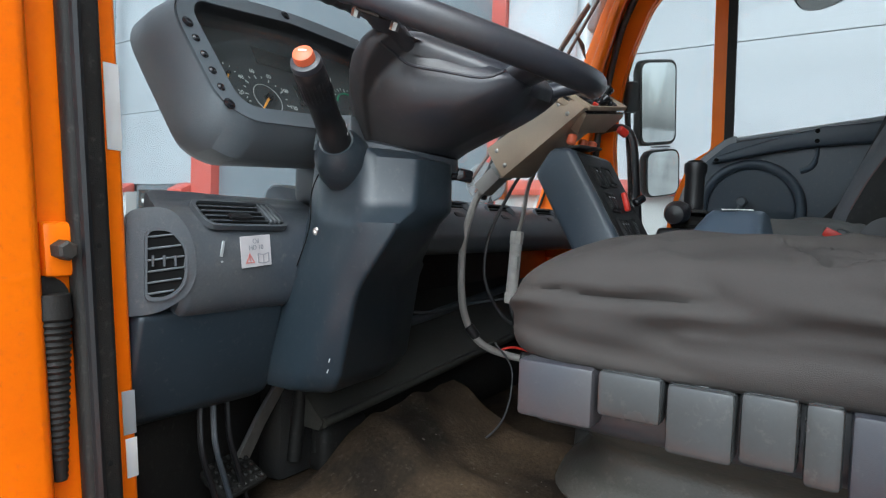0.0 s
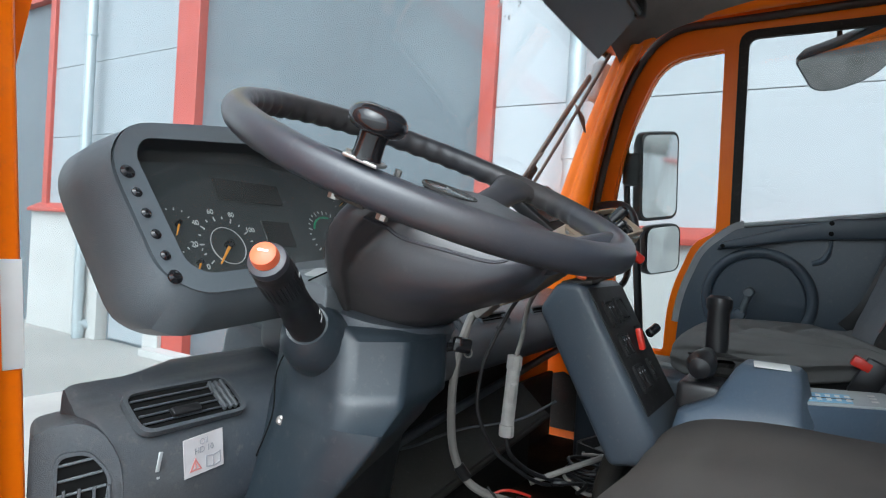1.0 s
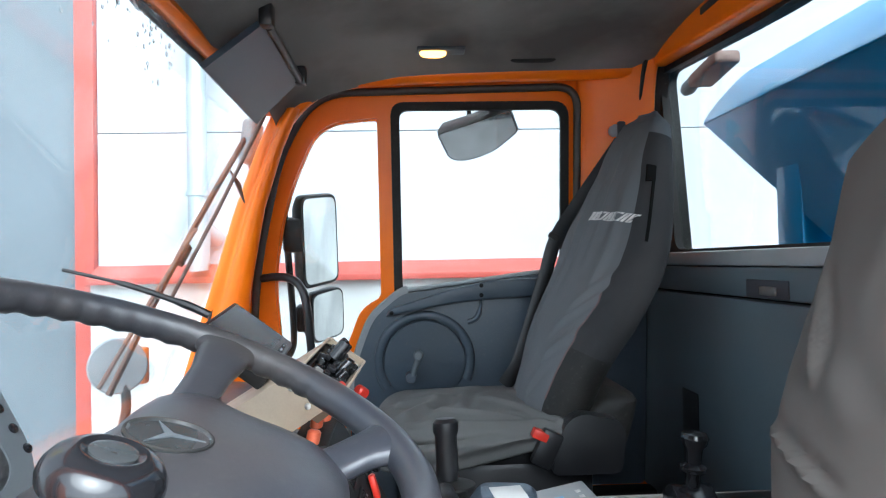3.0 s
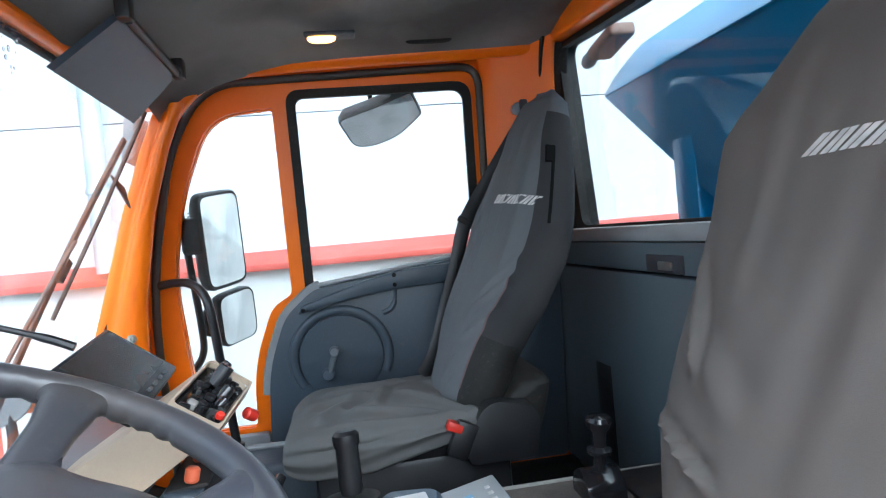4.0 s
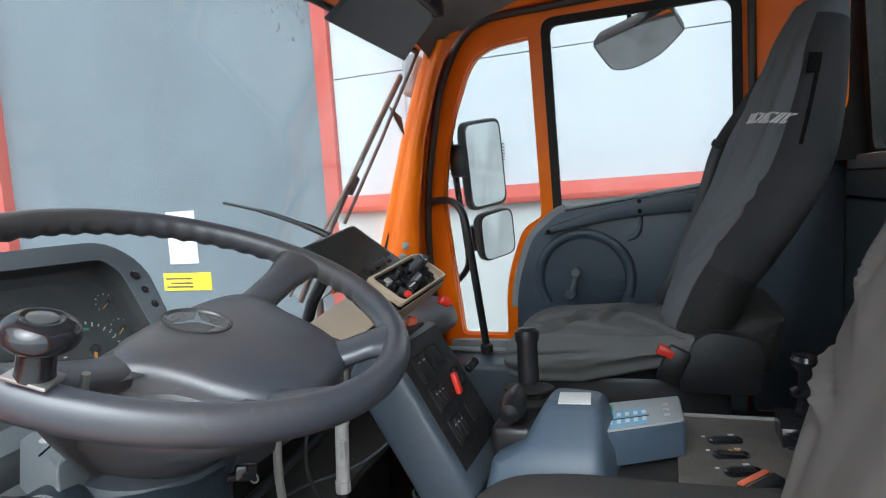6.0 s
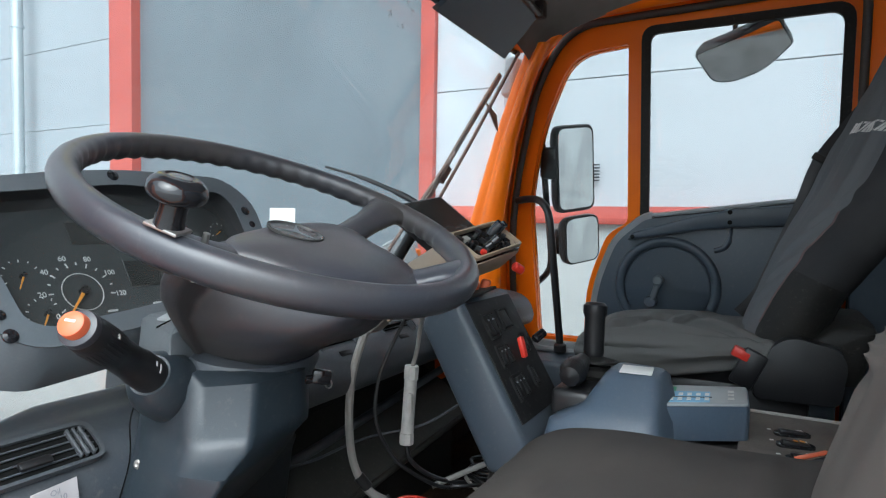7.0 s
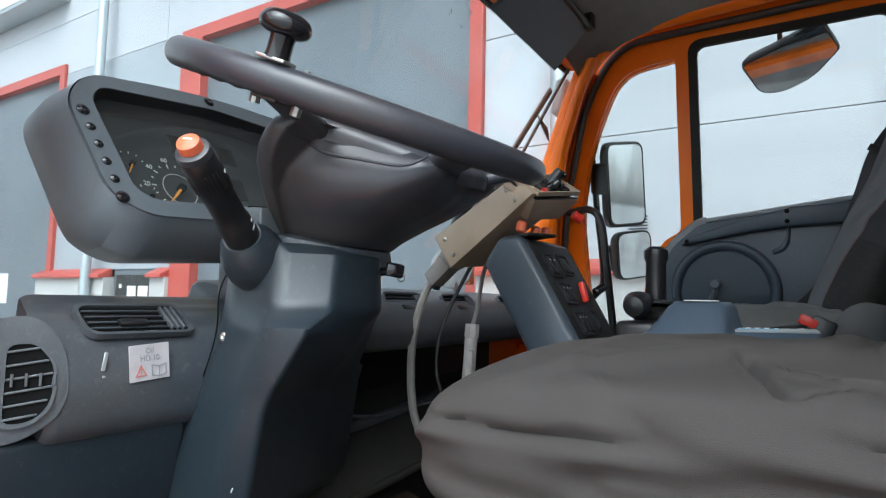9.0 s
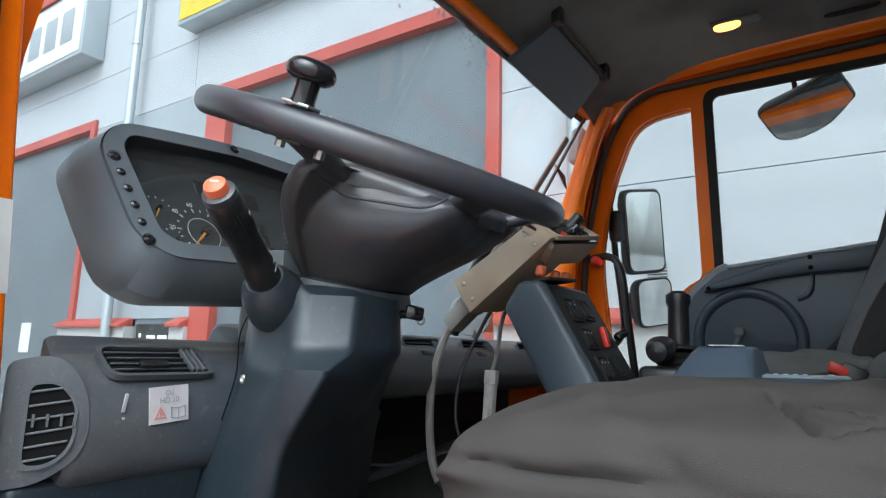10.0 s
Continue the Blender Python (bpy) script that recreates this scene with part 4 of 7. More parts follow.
part("warning_mark", span((-0.0164, -0.0165, 0.0012), (-0.0146, -0.008, 0.002), 0, 1), FADED_RED, stick).data.transform(Matrix.Translation(-AT[stick.name]) @ SM @ Matrix.Translation(AT[stick.name]))
book = [(0.002, -0.021), (0.015, -0.0235), (0.028, -0.021), (0.028, -0.004), (0.015, -0.0065), (0.002, -0.004)]
part("book_sign", plate(book, [[(0.004, -0.0195), (0.0142, -0.0215), (0.0142, -0.008), (0.004, -0.006)], [(0.026, -0.0195), (0.0158, -0.0215), (0.0158, -0.008), (0.026, -0.006)]], 0.0006, SM @ up), FADED_GREY, stick)

for z, h in ((1.585, 0.022), (1.566, 0.006)):
    part("paint_chip", box((0.005, 0.002, h), pose(0.532, 0.7078 + (0.0012 if z < 1.57 else 0), z - 0.012, 4, 6, 0), 0.001, 1), PALE_RAIL, dash, "white scuff mark")

# ---- instrument cluster ----
CM = frame_of((0, 0.724, 1.769), (0, -0.862, 0.507), (1, 0, 0))
clu = thing("instrument_cluster", (0.75, 0.8, 1.75), "grey instrument cluster with dials under a deep hood", "instruments")
OUT = rounded([(0.510, 0.150), (0.545, 0.205), (0.74, 0.240), (0.955, 0.238), (1.003, 0.19), (0.992, 0.05), (0.945, 0.006), (0.575, -0.022), (0.533, 0.006)], [0.05, 0.05, 0.1, 0.05, 0.05, 0.05, 0.05, 0.05, 0.04], 4)
INN = rounded([(0.543, 0.160), (0.560, 0.186), (0.75, 0.212), (0.935, 0.208), (0.955, 0.180), (0.955, 0.055), (0.93, 0.036), (0.80, 0.024), (0.592, 0.004), (0.568, 0.018)], 0.014, 3)
part("bezel", plate(OUT, [INN], 0.006, CM @ Matrix.Translation((0, 0, -0.002))), CLUSTER_GREY, clu)
c = (0.755, 0.095)
rs = []
for d, k in ((0.002, 0.992), (-0.010, 1.004), (-0.05, 1.012), (-0.095, 0.99), (-0.125, 0.92), (-0.140, 0.80)):
    rs.append([CM @ Vector(((x - c[0]) * (k + (0.055 if -0.11 < d < -0.02 else 0.02)) + c[0], (y - c[1]) * k + c[1] + 0.36 * max(0, -d - 0.03) - 0.036 * min(1.0, max(0.0, -d / 0.04)) * min(1.0, max(0.0, (0.06 - y) / 0.05)), d)) for x, y in OUT])
bm = bmesh.new()
vs = [[bm.verts.new(q) for q in r] for r in rs]
for r0, r1 in zip(vs, vs[1:]):
    for s in range(len(r0)):
        bm.faces.new((r0[s], r0[(s + 1) % len(r0)], r1[(s + 1) % len(r0)], r1[s]))
bm.faces.new(vs[-1])
part("hood", bm, CLUSTER_GREY, clu, smooth=50)
bm = bmesh.new()
a = [bm.verts.new(CM @ Vector((x, y, 0.002))) for x, y in INN]
e = [bm.verts.new(CM @ Vector(((x - c[0]) * 0.97 + c[0], (y - c[1]) * 0.93 + c[1] - 0.004, -0.038))) for x, y in INN]
for s in range(len(a)):
    bm.faces.new((a[s], a[(s + 1) % len(a)], e[(s + 1) % len(a)], e[s]))
part("inner_wall", bm, BLACK_PLASTIC, clu)
DZ = -0.034
dial = part("dial_plate", plate(INN, [], 0.003, CM @ Matrix.Translation((0, 0, DZ - 0.003))), DIAL, clu, "dark dial plate with white scales")
g = part("cover_glass", plate(INN, [], 0.002, CM @ Matrix.Translation((0, 0, -0.014))), DIAL_GLASS, clu)
g.visible_shadow = False


def gauge(cx, cy, r, a0, a1, ticks, needle, numbers=(), band=None):
    """A dial: ring, ticks, numbers and a needle."""
    for i in range(ticks):
        t = radians(a0 + (a1 - a0) * i / (ticks - 1))
        long = 0.14 if i % 2 == 0 else 0.08
        p = CM @ Matrix.Translation((cx, cy, DZ)) @ Matrix.Rotation(t, 4, "Z") @ Matrix.Translation((r * (0.92 - long / 2), 0, 0.0006))
        part("tick", box((r * long, r * 0.022 + 0.0006, 0.0008), p, 0), WHITE, dial, smooth=0)
    for i, word in enumerate(numbers):
        t = radians(a0 + (a1 - a0) * i / (len(numbers) - 1))
        lettering(word, r * 0.22, CM @ Matrix.Translation((cx + r * 1.08 * math.cos(t), cy + r * 1.08 * math.sin(t), DZ + 0.0006)), WHITE, dial)
    t = radians(needle)
    p = CM @ Matrix.Translation((cx, cy, DZ)) @ Matrix.Rotation(t, 4, "Z")
    part("needle", prism([(-0.12 * r, -0.05 * r), (0.80 * r, -0.02 * r), (0.80 * r, 0.02 * r), (-0.12 * r, 0.05 * r)], 0.0015, p @ Matrix.Translation((0, 0, 0.005)), 0), NEEDLE, dial, "orange needle")
    part("needle_hub", lathe([(0.13 * r, 0), (0.13 * r, 0.008), (0.001, 0.009)], p, 16), GLOSS_BLACK, dial)


gauge(0.669, 0.062, 0.048, 217, -8, 13, 229, ("0", "20", "40", "60", "80", "100", "120"))
gauge(0.601, 0.090, 0.026, 200, 30, 7, 243)
gauge(0.615, 0.036, 0.026, 215, 60, 7, 240)
gauge(0.878, 0.085, 0.050, 215, -35, 21, 242)
gauge(0.936, 0.150, 0.020, 200, 20, 7, 210)
gauge(0.938, 0.105, 0.020, 200, 20, 7, 215)
part("scale_ring", tube([CM @ Vector((0.669 + 0.027 * math.cos(t), 0.062 + 0.027 * math.sin(t), DZ + 0.0008)) for t in np.linspace(0, 6.2832, 41)[:-1]], 0.0007, 5, closed=True), PRINT_GREY, dial)
arc = [CM @ Vector((0.878 + 0.034 * math.cos(t), 0.085 + 0.034 * math.sin(t), DZ + 0.001)) for t in np.linspace(radians(75), radians(160), 14)]
part("green_band", tube(arc, 0.0018, 6), GREEN, dial)
for x0, y0, w, h in ((0.675, 0.150, 0.12, 0.035), (0.739, 0.083, 0.054, 0.042)):
    part("display", box((w, h, 0.002), CM @ Matrix.Translation((x0 + w / 2, y0, DZ + 0.001)), 0.001, 1), SCREEN, dial)
for i in range(3):
    part("print_bar", box((0.014, 0.003, 0.0008), CM @ Matrix.Translation((0.70 + i * 0.07, 0.030 + 0.004 * i, DZ + 0.0008)), 0), PRINT_GREY, dial, smooth=0)
for k, (x, y) in enumerate([(0.527 + i * 0.0042, 0.133 - i * 0.0265) for i in range(6)] + [(0.975 + i * 0.003, 0.172 - i * 0.027) for i in range(5)] + [(0.745, 0.226)]):
    r = 0.0085 if k in (0, 5, 6, 11) else 0.0062
    part("bezel_button", lathe([(r, 0.003), (r, 0.0055), (r * 0.5, 0.0075), (0.0005, 0.0065)], CM @ Matrix.Translation((x, y, 0)), 14), GLOSS_BLACK, clu)
part("cluster_neck", span((0.79, 0.70, 1.640), (0.92, 0.86, 1.735), 0.02, 3), DUSTY_PLASTIC, clu)
part("mounting_post", span((0.86, 0.84, 1.55), (0.94, 0.90, 1.72), 0.01), BLACK_PLASTIC, clu)

# ---- steering column ----
col = thing("steering_column", (0.796, 0.66, 1.33), "blue-grey plastic steering column cover", "steering column")


COVER = ((1.722, 0.02, (0.672, 0.664), (0.668, 0.585), (0.725, 0.545), (0.800, 0.540), (0.880, 0.64)),
         (1.708, 0.015, (0.670, 0.660), (0.662, 0.570), (0.720, 0.521), (0.806, 0.517), (0.905, 0.62)),
         (1.650, 0.012, (0.668, 0.665), (0.656, 0.570), (0.706, 0.514), (0.812, 0.520), (0.950, 0.64)),
         (1.636, 0.012, (0.667, 0.666), (0.652, 0.566), (0.698, 0.512), (0.815, 0.523), (0.965, 0.65)),
         (1.616, 0.012, (0.665, 0.668), (0.634, 0.557), (0.652, 0.503), (0.815, 0.545), (0.975, 0.66)),
         (1.604, 0.012, (0.665, 0.672), (0.634, 0.562), (0.650, 0.508), (0.815, 0.552), (0.975, 0.665)),
         (1.545, 0.012, (0.664, 0.700), (0.640, 0.600), (0.652, 0.552), (0.810, 0.600), (0.970, 0.680)),
         (1.536, 0.012, (0.663, 0.704), (0.641, 0.604), (0.654, 0.560), (0.815, 0.612), (0.985, 0.690)),
         (1.512, 0.012, (0.662, 0.714), (0.643, 0.612), (0.659, 0.578), (0.825, 0.640), (0.995, 0.706)),
         (1.390, 0.014, (0.658, 0.785), (0.650, 0.660), (0.668, 0.612), (0.845, 0.660), (1.000, 0.735)),
         (1.362, 0.018, (0.658, 0.800), (0.654, 0.680), (0.676, 0.632), (0.835, 0.680), (0.985, 0.750)),
         (1.352, 0.018, (0.662, 0.805), (0.662, 0.700), (0.690, 0.655), (0.820, 0.700), (0.965, 0.765)))
rings = []
for z, r, *q in COVER:
    loop = q + [(q[-1][0], q[-1][1] + 0.12), (q[0][0] + 0.045, q[0][1] + 0.065)]
    sag = 0.11 * max(0.0, min(1.0, (1.50 - z) / 0.13))
    rings.append([Vector((x, y, z - sag * max(0.0, x - 0.68))) for x, y in rounded(loop, [0.02, 0.02, 0.008, 0.02, 0.04 if z > 1.54 else 0.018, 0.01, 0.01], 5)])
part("column_cover", loft(rings), SHADED_PLASTIC, col, smooth=42)
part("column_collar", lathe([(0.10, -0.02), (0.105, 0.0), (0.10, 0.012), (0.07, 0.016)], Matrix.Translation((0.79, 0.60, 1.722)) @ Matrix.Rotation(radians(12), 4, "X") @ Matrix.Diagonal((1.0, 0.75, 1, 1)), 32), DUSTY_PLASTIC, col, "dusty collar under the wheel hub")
for x, y, z in ((0.648, 0.62, 1.415), (0.645, 0.62, 1.40)):
    part("scuff_mark", box((0.002, 0.0016, 0.006), pose(x, y - 0.004, z, 10, 15, 0), 0.0005, 1), PALE_RAIL, col)
part("cover_screw", lathe([(0.006, 0), (0.006, 0.003), (0.003, 0.004), (0.0005, 0.003)], frame_of((0.664, 0.664, 1.599), (-0.93, -0.35, 0.1)), 10), STEEL, col)
part("cover_socket", lathe([(0.014, 0), (0.014, 0.003), (0.009, 0.003), (0.008, -0.002), (0.0005, -0.002)], frame_of((0.745, 0.628, 1.487), (-0.3, -0.85, -0.35)), 16), BLACK_PLASTIC, col)
key = part("ignition_key", rod((0.800, 0.535, 1.690), (0.822, 0.518, 1.692), 0.006, 10, 0.001), GLOSS_BLACK, col)
part("key_bow", box((0.012, 0.026, 0.020), pose(0.828, 0.511, 1.694, 10, 0, 48), 0.004), GLOSS_BLACK, key, "black key bow")
part("key_ring", tube([Vector((0.835, 0.505 + 0.006 * math.cos(q), 1.684 + 0.006 * math.sin(q))) for q in np.linspace(0, 2 * math.pi, 17)[:-1]], 0.0012, 6, closed=True), STEEL, key)
shelf = [[Vector((x, y, z + 0.10 * (y - 0.60) + 0.10 * (x - 0.70))) for x, y in rounded([(0.652 + g, 0.592 + g), (0.720 - g, 0.612 + g), (0.800 - g, 0.690 - g), (0.690 + g, 0.705 - g)], 0.006, 3)] for z, g in ((1.715, 0.0), (1.764, 0.004), (1.770, 0.010))]
top = part("column_shelf", loft(shelf), CLUSTER_GREY, col, "grey shelf between column and instruments", smooth=40)
part("shelf_label", prism(rounded([(-0.026, -0.009), (0.026, -0.009), (0.026, 0.009), (-0.026, 0.009)], 0.007, 4), 0.0012, frame_of((0.716, 0.668, 1.7785), (-0.10, -0.10, 1.0), (0.92, 0.40, 0.13)), 0), PALE_RAIL, top, "pale rounded label")
part("shelf_joint", tube([(0.672, 0.640, 1.7715), (0.735, 0.664, 1.7805), (0.772, 0.678, 1.7855)], 0.0012, 6), CLOTH_BLACK, top)
# seam of the two cover halves
part("cover_seam", tube(smooth_path([(0.668, 0.652, 1.705), (0.656, 0.668, 1.66), (0.660, 0.677, 1.60), (0.672, 0.73, 1.50), (0.686, 0.785, 1.345)], 5), 0.0010, 6), CLOTH_BLACK, col)

# multi-function stalk
S0, S1 = Vector((0.655, 0.612, 1.712)), Vector((0.512, 0.541, 1.806))
ax = (S1 - S0).normalized()
stalk = thing("column_stalk", S0, "black turn signal stalk with an orange horn button", "stalk")
part("stalk_boot", lathe([(0.036, -0.05), (0.041, -0.03), (0.040, -0.004), (0.032, 0.018), (0.024, 0.028)], frame_of(S0, ax), 24), SHADED_PLASTIC, stalk)
L = (S1 - S0).length
part("stalk_body", lathe([(0.0215, 0.018), (0.0205, 0.06), (0.0190, 0.062), (0.0180, L * 0.60), (0.0196, L * 0.62), (0.0198, L - 0.030), (0.0188, L - 0.014), (0.0172, L - 0.012)], frame_of(S0, ax), 28), BLACK_PLASTIC, stalk)
part("stalk_ring", lathe([(0.0188, L - 0.014), (0.0192, L - 0.012), (0.0180, L - 0.006), (0.0128, L - 0.004)], frame_of(S0, ax), 28), WHEEL_PLASTIC, stalk)
part("horn_button", lathe([(0.0130, L - 0.008), (0.0130, L + 0.001), (0.0120, L + 0.0055), (0.008, L + 0.0075), (0.0005, L + 0.0080)], frame_of(S0, ax), 24), ORANGE_KNOB, stalk, "orange horn button")
SF = frame_of(S0, ax, (-0.3, -0.9, 0.3))
for i in range(26):
    part("grip_rib", box((0.0012, 0.0022, 0.030), SF @ Matrix.Rotation(i * 2 * math.pi / 26, 4, "Z") @ Matrix.Translation((0.0196, 0, L - 0.046)), 0.0004, 1), BLACK_PLASTIC, stalk)
part("button_mark", box((0.010, 0.0022, 0.0006), SF @ Matrix.Translation((0, 0.002, L + 0.0079)), 0), WHITE, stalk, smooth=0)
for d, a in ((0.046, 0.35), (0.056, 0.35), (0.046, 0.1), (L * 0.76, 0.40)):
    part("print_bar", box((0.0006, 0.005, 0.003), SF @ Matrix.Rotation(a, 4, "Z") @ Matrix.Translation((0.0208 if d < 0.06 else 0.0203, 0, d)), 0), WHITE, stalk, smooth=0)

# ---- steering wheel ----
WC, WNORM = Vector((0.796, 0.547, 1.915)), Vector((-0.033, -0.376, 0.926))
WM = frame_of(WC, WNORM, (1, 0, 0))
R = 0.253
wheel = thing("steering_wheel", WC, "large dark grey four-spoke steering wheel with padded hub", "steering wheel")
bm = bmesh.new()
NR, NS = 192, 16
vs = []
for i in range(NR):
    t = 2 * math.pi * i / NR
    ring = []
    for s in range(NS):
        a = 2 * math.pi * s / NS
        r = 0.0172
        under = max(0.0, -0.75 * math.cos(a) - 0.5 * math.sin(a))
        if math.sin(t) > -0.45:
            r -= 0.0048 * under * (0.5 + 0.5 * math.cos(54 * t))
        ring.append(bm.verts.new(WM @ Vector(((R + r * math.cos(a)) * math.cos(t), (R + r * math.cos(a)) * math.sin(t), r * 1.1 * math.sin(a)))))
    vs.append(ring)
for i in range(NR):
    for s in range(NS):
        bm.faces.new((vs[i][s], vs[i][(s + 1) % NS], vs[(i + 1) % NR][(s + 1) % NS], vs[(i + 1) % NR][s]))
part("rim", bm, WHEEL_PLASTIC, wheel, smooth=80)


def mirrored(p, u=Vector((math.cos(radians(-83)), math.sin(radians(-83))))):
    """A point of the wheel's plane mirrored about the slightly turned wheel's own upright."""
    q = Vector(p[:2])
    m = u * (2 * q.dot(u)) - q
    return (m.x, m.y, *p[2:])


def spoke(points, widths):
    p = smooth_path(points, 8)
    k = len(p)
    rs = []
    for i in range(k):
        d = p[min(i + 1, k - 1)] - p[max(i - 1, 0)]
        d.z = 0
        d.normalize()
        side = Vector((-d.y, d.x, 0))
        f = i / (k - 1) * (len(widths) - 1)
        j = min(int(f), len(widths) - 2)
        e = f - j
        w = widths[j] + (widths[j + 1] - widths[j]) * e * e * (3 - 2 * e)
        rs.append([WM @ (p[i] + side * x + Vector((0, 0, z))) for x, z in superellipse(0, 0, w, 0.0145, 2.4, 20)])
    part("spoke", loft(rs), WHEEL_PLASTIC, wheel, smooth=70)


UPPER = [(0.080, -0.014, -0.044), (0.130, -0.009, -0.036), (0.180, -0.004, -0.020), (0.222, 0.0, -0.005), (0.250, 0.002, 0.0)]
LOWER = [(0.055, -0.135, -0.044), (0.085, -0.163, -0.034), (0.106, -0.190, -0.014), (0.118, -0.208, -0.002), (0.127, -0.220, 0.0)]
for turn in (tuple, mirrored):
    spoke([turn(q) for q in UPPER], (0.026, 0.023, 0.0235, 0.030, 0.052))
    spoke([turn(q) for q in LOWER], (0.030, 0.024, 0.025, 0.032, 0.050))
# padded hub, sunk below the rim, and the bowl under it
HALF = [(0.040, 0.016), (0.108, 0.016), (0.142, -0.016), (0.124, -0.060), (0.124, -0.120), (0.110, -0.162), (0.060, -0.194), (0.020, -0.198)]
PAD = rounded(HALF + [mirrored(q) for q in reversed(HALF)], 0.022, 4)
c = (0.010, -0.085)
rs = []
for k, z in ((0.05, -0.0085), (0.4, -0.0095), (0.7, -0.0125), (0.88, -0.018), (0.96, -0.024), (0.995, -0.032), (1.0, -0.045)):
    rs.append([WM @ Vector(((x - c[0]) * k + c[0], (y - c[1]) * k + c[1], z)) for x, y in PAD])
part("hub_pad", loft(rs), WHEEL_PLASTIC, wheel, smooth=60)
ARMS = [(0.060, 0.012), (0.110, 0.014), (0.186, 0.013), (0.190, -0.018), (0.124, -0.036), (0.116, -0.075), (0.118, -0.126), (0.128, -0.166), (0.106, -0.192), (0.055, -0.190)]
STAR = rounded(ARMS + [mirrored(q) for q in reversed(ARMS)], 0.018, 4)
rs = []
down = Vector((0.80, 0.60, 1.722))
for k, f in ((0.94, 0.0), (0.99, 0.06), (1.0, 0.13), (0.99, 0.25), (0.95, 0.38), (0.86, 0.55), (0.72, 0.74), (0.59, 0.90), (0.53, 1.0)):
    even = min(1.0, f / 0.55)
    ring = []
    for x, y in STAR:
        x, y = x - c[0], y - c[1]
        wide = (0.155 * (1 - even) + even * 0.156) / max(1e-4, math.hypot(x, y))
        g = k * (1 + (wide - 1) * 0.75 * even)
        if x < 0:
            g *= 1 + 0.20 * even * max(0.0, 1 - f)
        ring.append((WM @ Vector((x * g + c[0], y * g + c[1] * (1 - 0.4 * f), -0.026))).lerp(down + Vector((x * g, y * g, 0)), f))
    rs.append(ring)
bm = loft(rs)
bmesh.ops.recalc_face_normals(bm, faces=bm.faces)
tree = BVHTree.FromBMesh(bm)
bowl = part("hub_bowl", bm, WHEEL_PLASTIC, wheel, smooth=60)
seam = []
for p in smooth_path([(0.625, 0.52, 1.850), (0.645, 0.50, 1.828), (0.658, 0.45, 1.816), (0.667, 0.40, 1.806), (0.650, 0.368, 1.808), (0.640, 0.352, 1.820), (0.632, 0.35, 1.845)], 5):
    h = tree.ray_cast(p + Vector((-0.25, -0.10, -0.03)), Vector((0.25, 0.10, 0.03)).normalized())
    if h[0]:
        seam.append(h[0])
part("bowl_seam", tube(seam, 0.0022, 6), PRINT_DARK, bowl)
EM = WM @ Matrix.Translation((-0.018, -0.040, -0.0265)) @ Matrix.Rotation(radians(-45), 4, "Z") @ Matrix.Diagonal((1, 0.80, 1, 1))
em = part("emblem", lathe([(0.032, 0.012), (0.037, 0.016), (0.037, 0.0182), (0.034, 0.0190), (0.032, 0.0172), (0.0005, 0.0176)], EM, 40), GREY_KEY, wheel, "plain oval badge")
for k in range(3):
    part("badge_bar", prism([(0.0, -0.004), (0.0, 0.004), (0.030, 0.0)], 0.0012, EM @ Matrix.Rotation(radians(90 + 120 * k), 4, "Z") @ Matrix.Translation((0, 0, 0.0174)), 0), CLUSTER_GREY, em)
part("emblem_ring", tube([EM @ Vector((0.036 * math.cos(t), 0.036 * math.sin(t), 0.0183)) for t in np.linspace(0, 6.2832, 41)[:-1]], 0.0012, 8, closed=True), DARK_METAL, wheel, "dull badge rim")
# spinner knob with its clamp
ang = math.atan2(-0.081, -0.244)
KM = WM @ Matrix.Rotation(ang, 4, "Z") @ Matrix.Translation((R - 0.002, 0, 0.002)) @ Matrix.Diagonal((0.88, 0.88, 1, 1))
knob = thing("spinner_knob", KM.translation, "black mushroom spinner knob clamped on the steering wheel rim", "knob")
part("knob_clamp", box((0.030, 0.040, 0.004), KM @ Matrix.Translation((0.001, 0, 0.0195)), 0.0018), STEEL, knob, "bright steel clamp plate")
part("knob_stem", lathe([(0.0165, 0.02), (0.0152, 0.026), (0.0150, 0.040), (0.017, 0.050)], KM, 32), GLOSS_BLACK, knob)
part("knob_cap", lathe([(0.012, 0.044), (0.021, 0.0452), (0.0265, 0.0475), (0.0300, 0.0510), (0.0313, 0.0550), (0.0305, 0.0595), (0.0275, 0.0640), (0.0230, 0.0672), (0.0180, 0.0690), (0.0155, 0.0692), (0.0145, 0.0680), (0.0005, 0.0678)], KM, 48), GLOSS_BLACK, knob, smooth=60)
part("knob_disc", lathe([(0.0125, 0.0676), (0.0122, 0.0688), (0.0105, 0.0692), (0.0005, 0.0686)], KM, 32), GREY_KEY, knob, "worn grey disc")
for yy in (-0.030, 0.030):
    part("clamp_bolt", lathe([(0.007, -0.030), (0.007, -0.020), (0.004, -0.018), (0.004, 0.02)], KM @ Matrix.Translation((-0.024, yy, 0)), 8), STEEL, knob)
part("clamp_yoke", box((0.030, 0.036, 0.005), KM @ Matrix.Translation((-0.008, 0, -0.020)), 0.002), DARK_METAL, knob)

# ---- seats ----
def even_loop(poly, n):
    """n points spaced evenly round a closed polygon."""
    p = [Vector(q) for q in poly]
    run = [0.0]
    for i in range(len(p)):
        run.append(run[-1] + (p[(i + 1) % len(p)] - p[i]).length)
    out, k = [], 0
    for j in range(n):
        s = run[-1] * j / n
        while run[k + 1] < s:
            k += 1
        f = (s - run[k]) / max(1e-9, run[k + 1] - run[k])
        q = p[k].lerp(p[(k + 1) % len(p)], f)
        out.append((q.x, q.y))
    return out


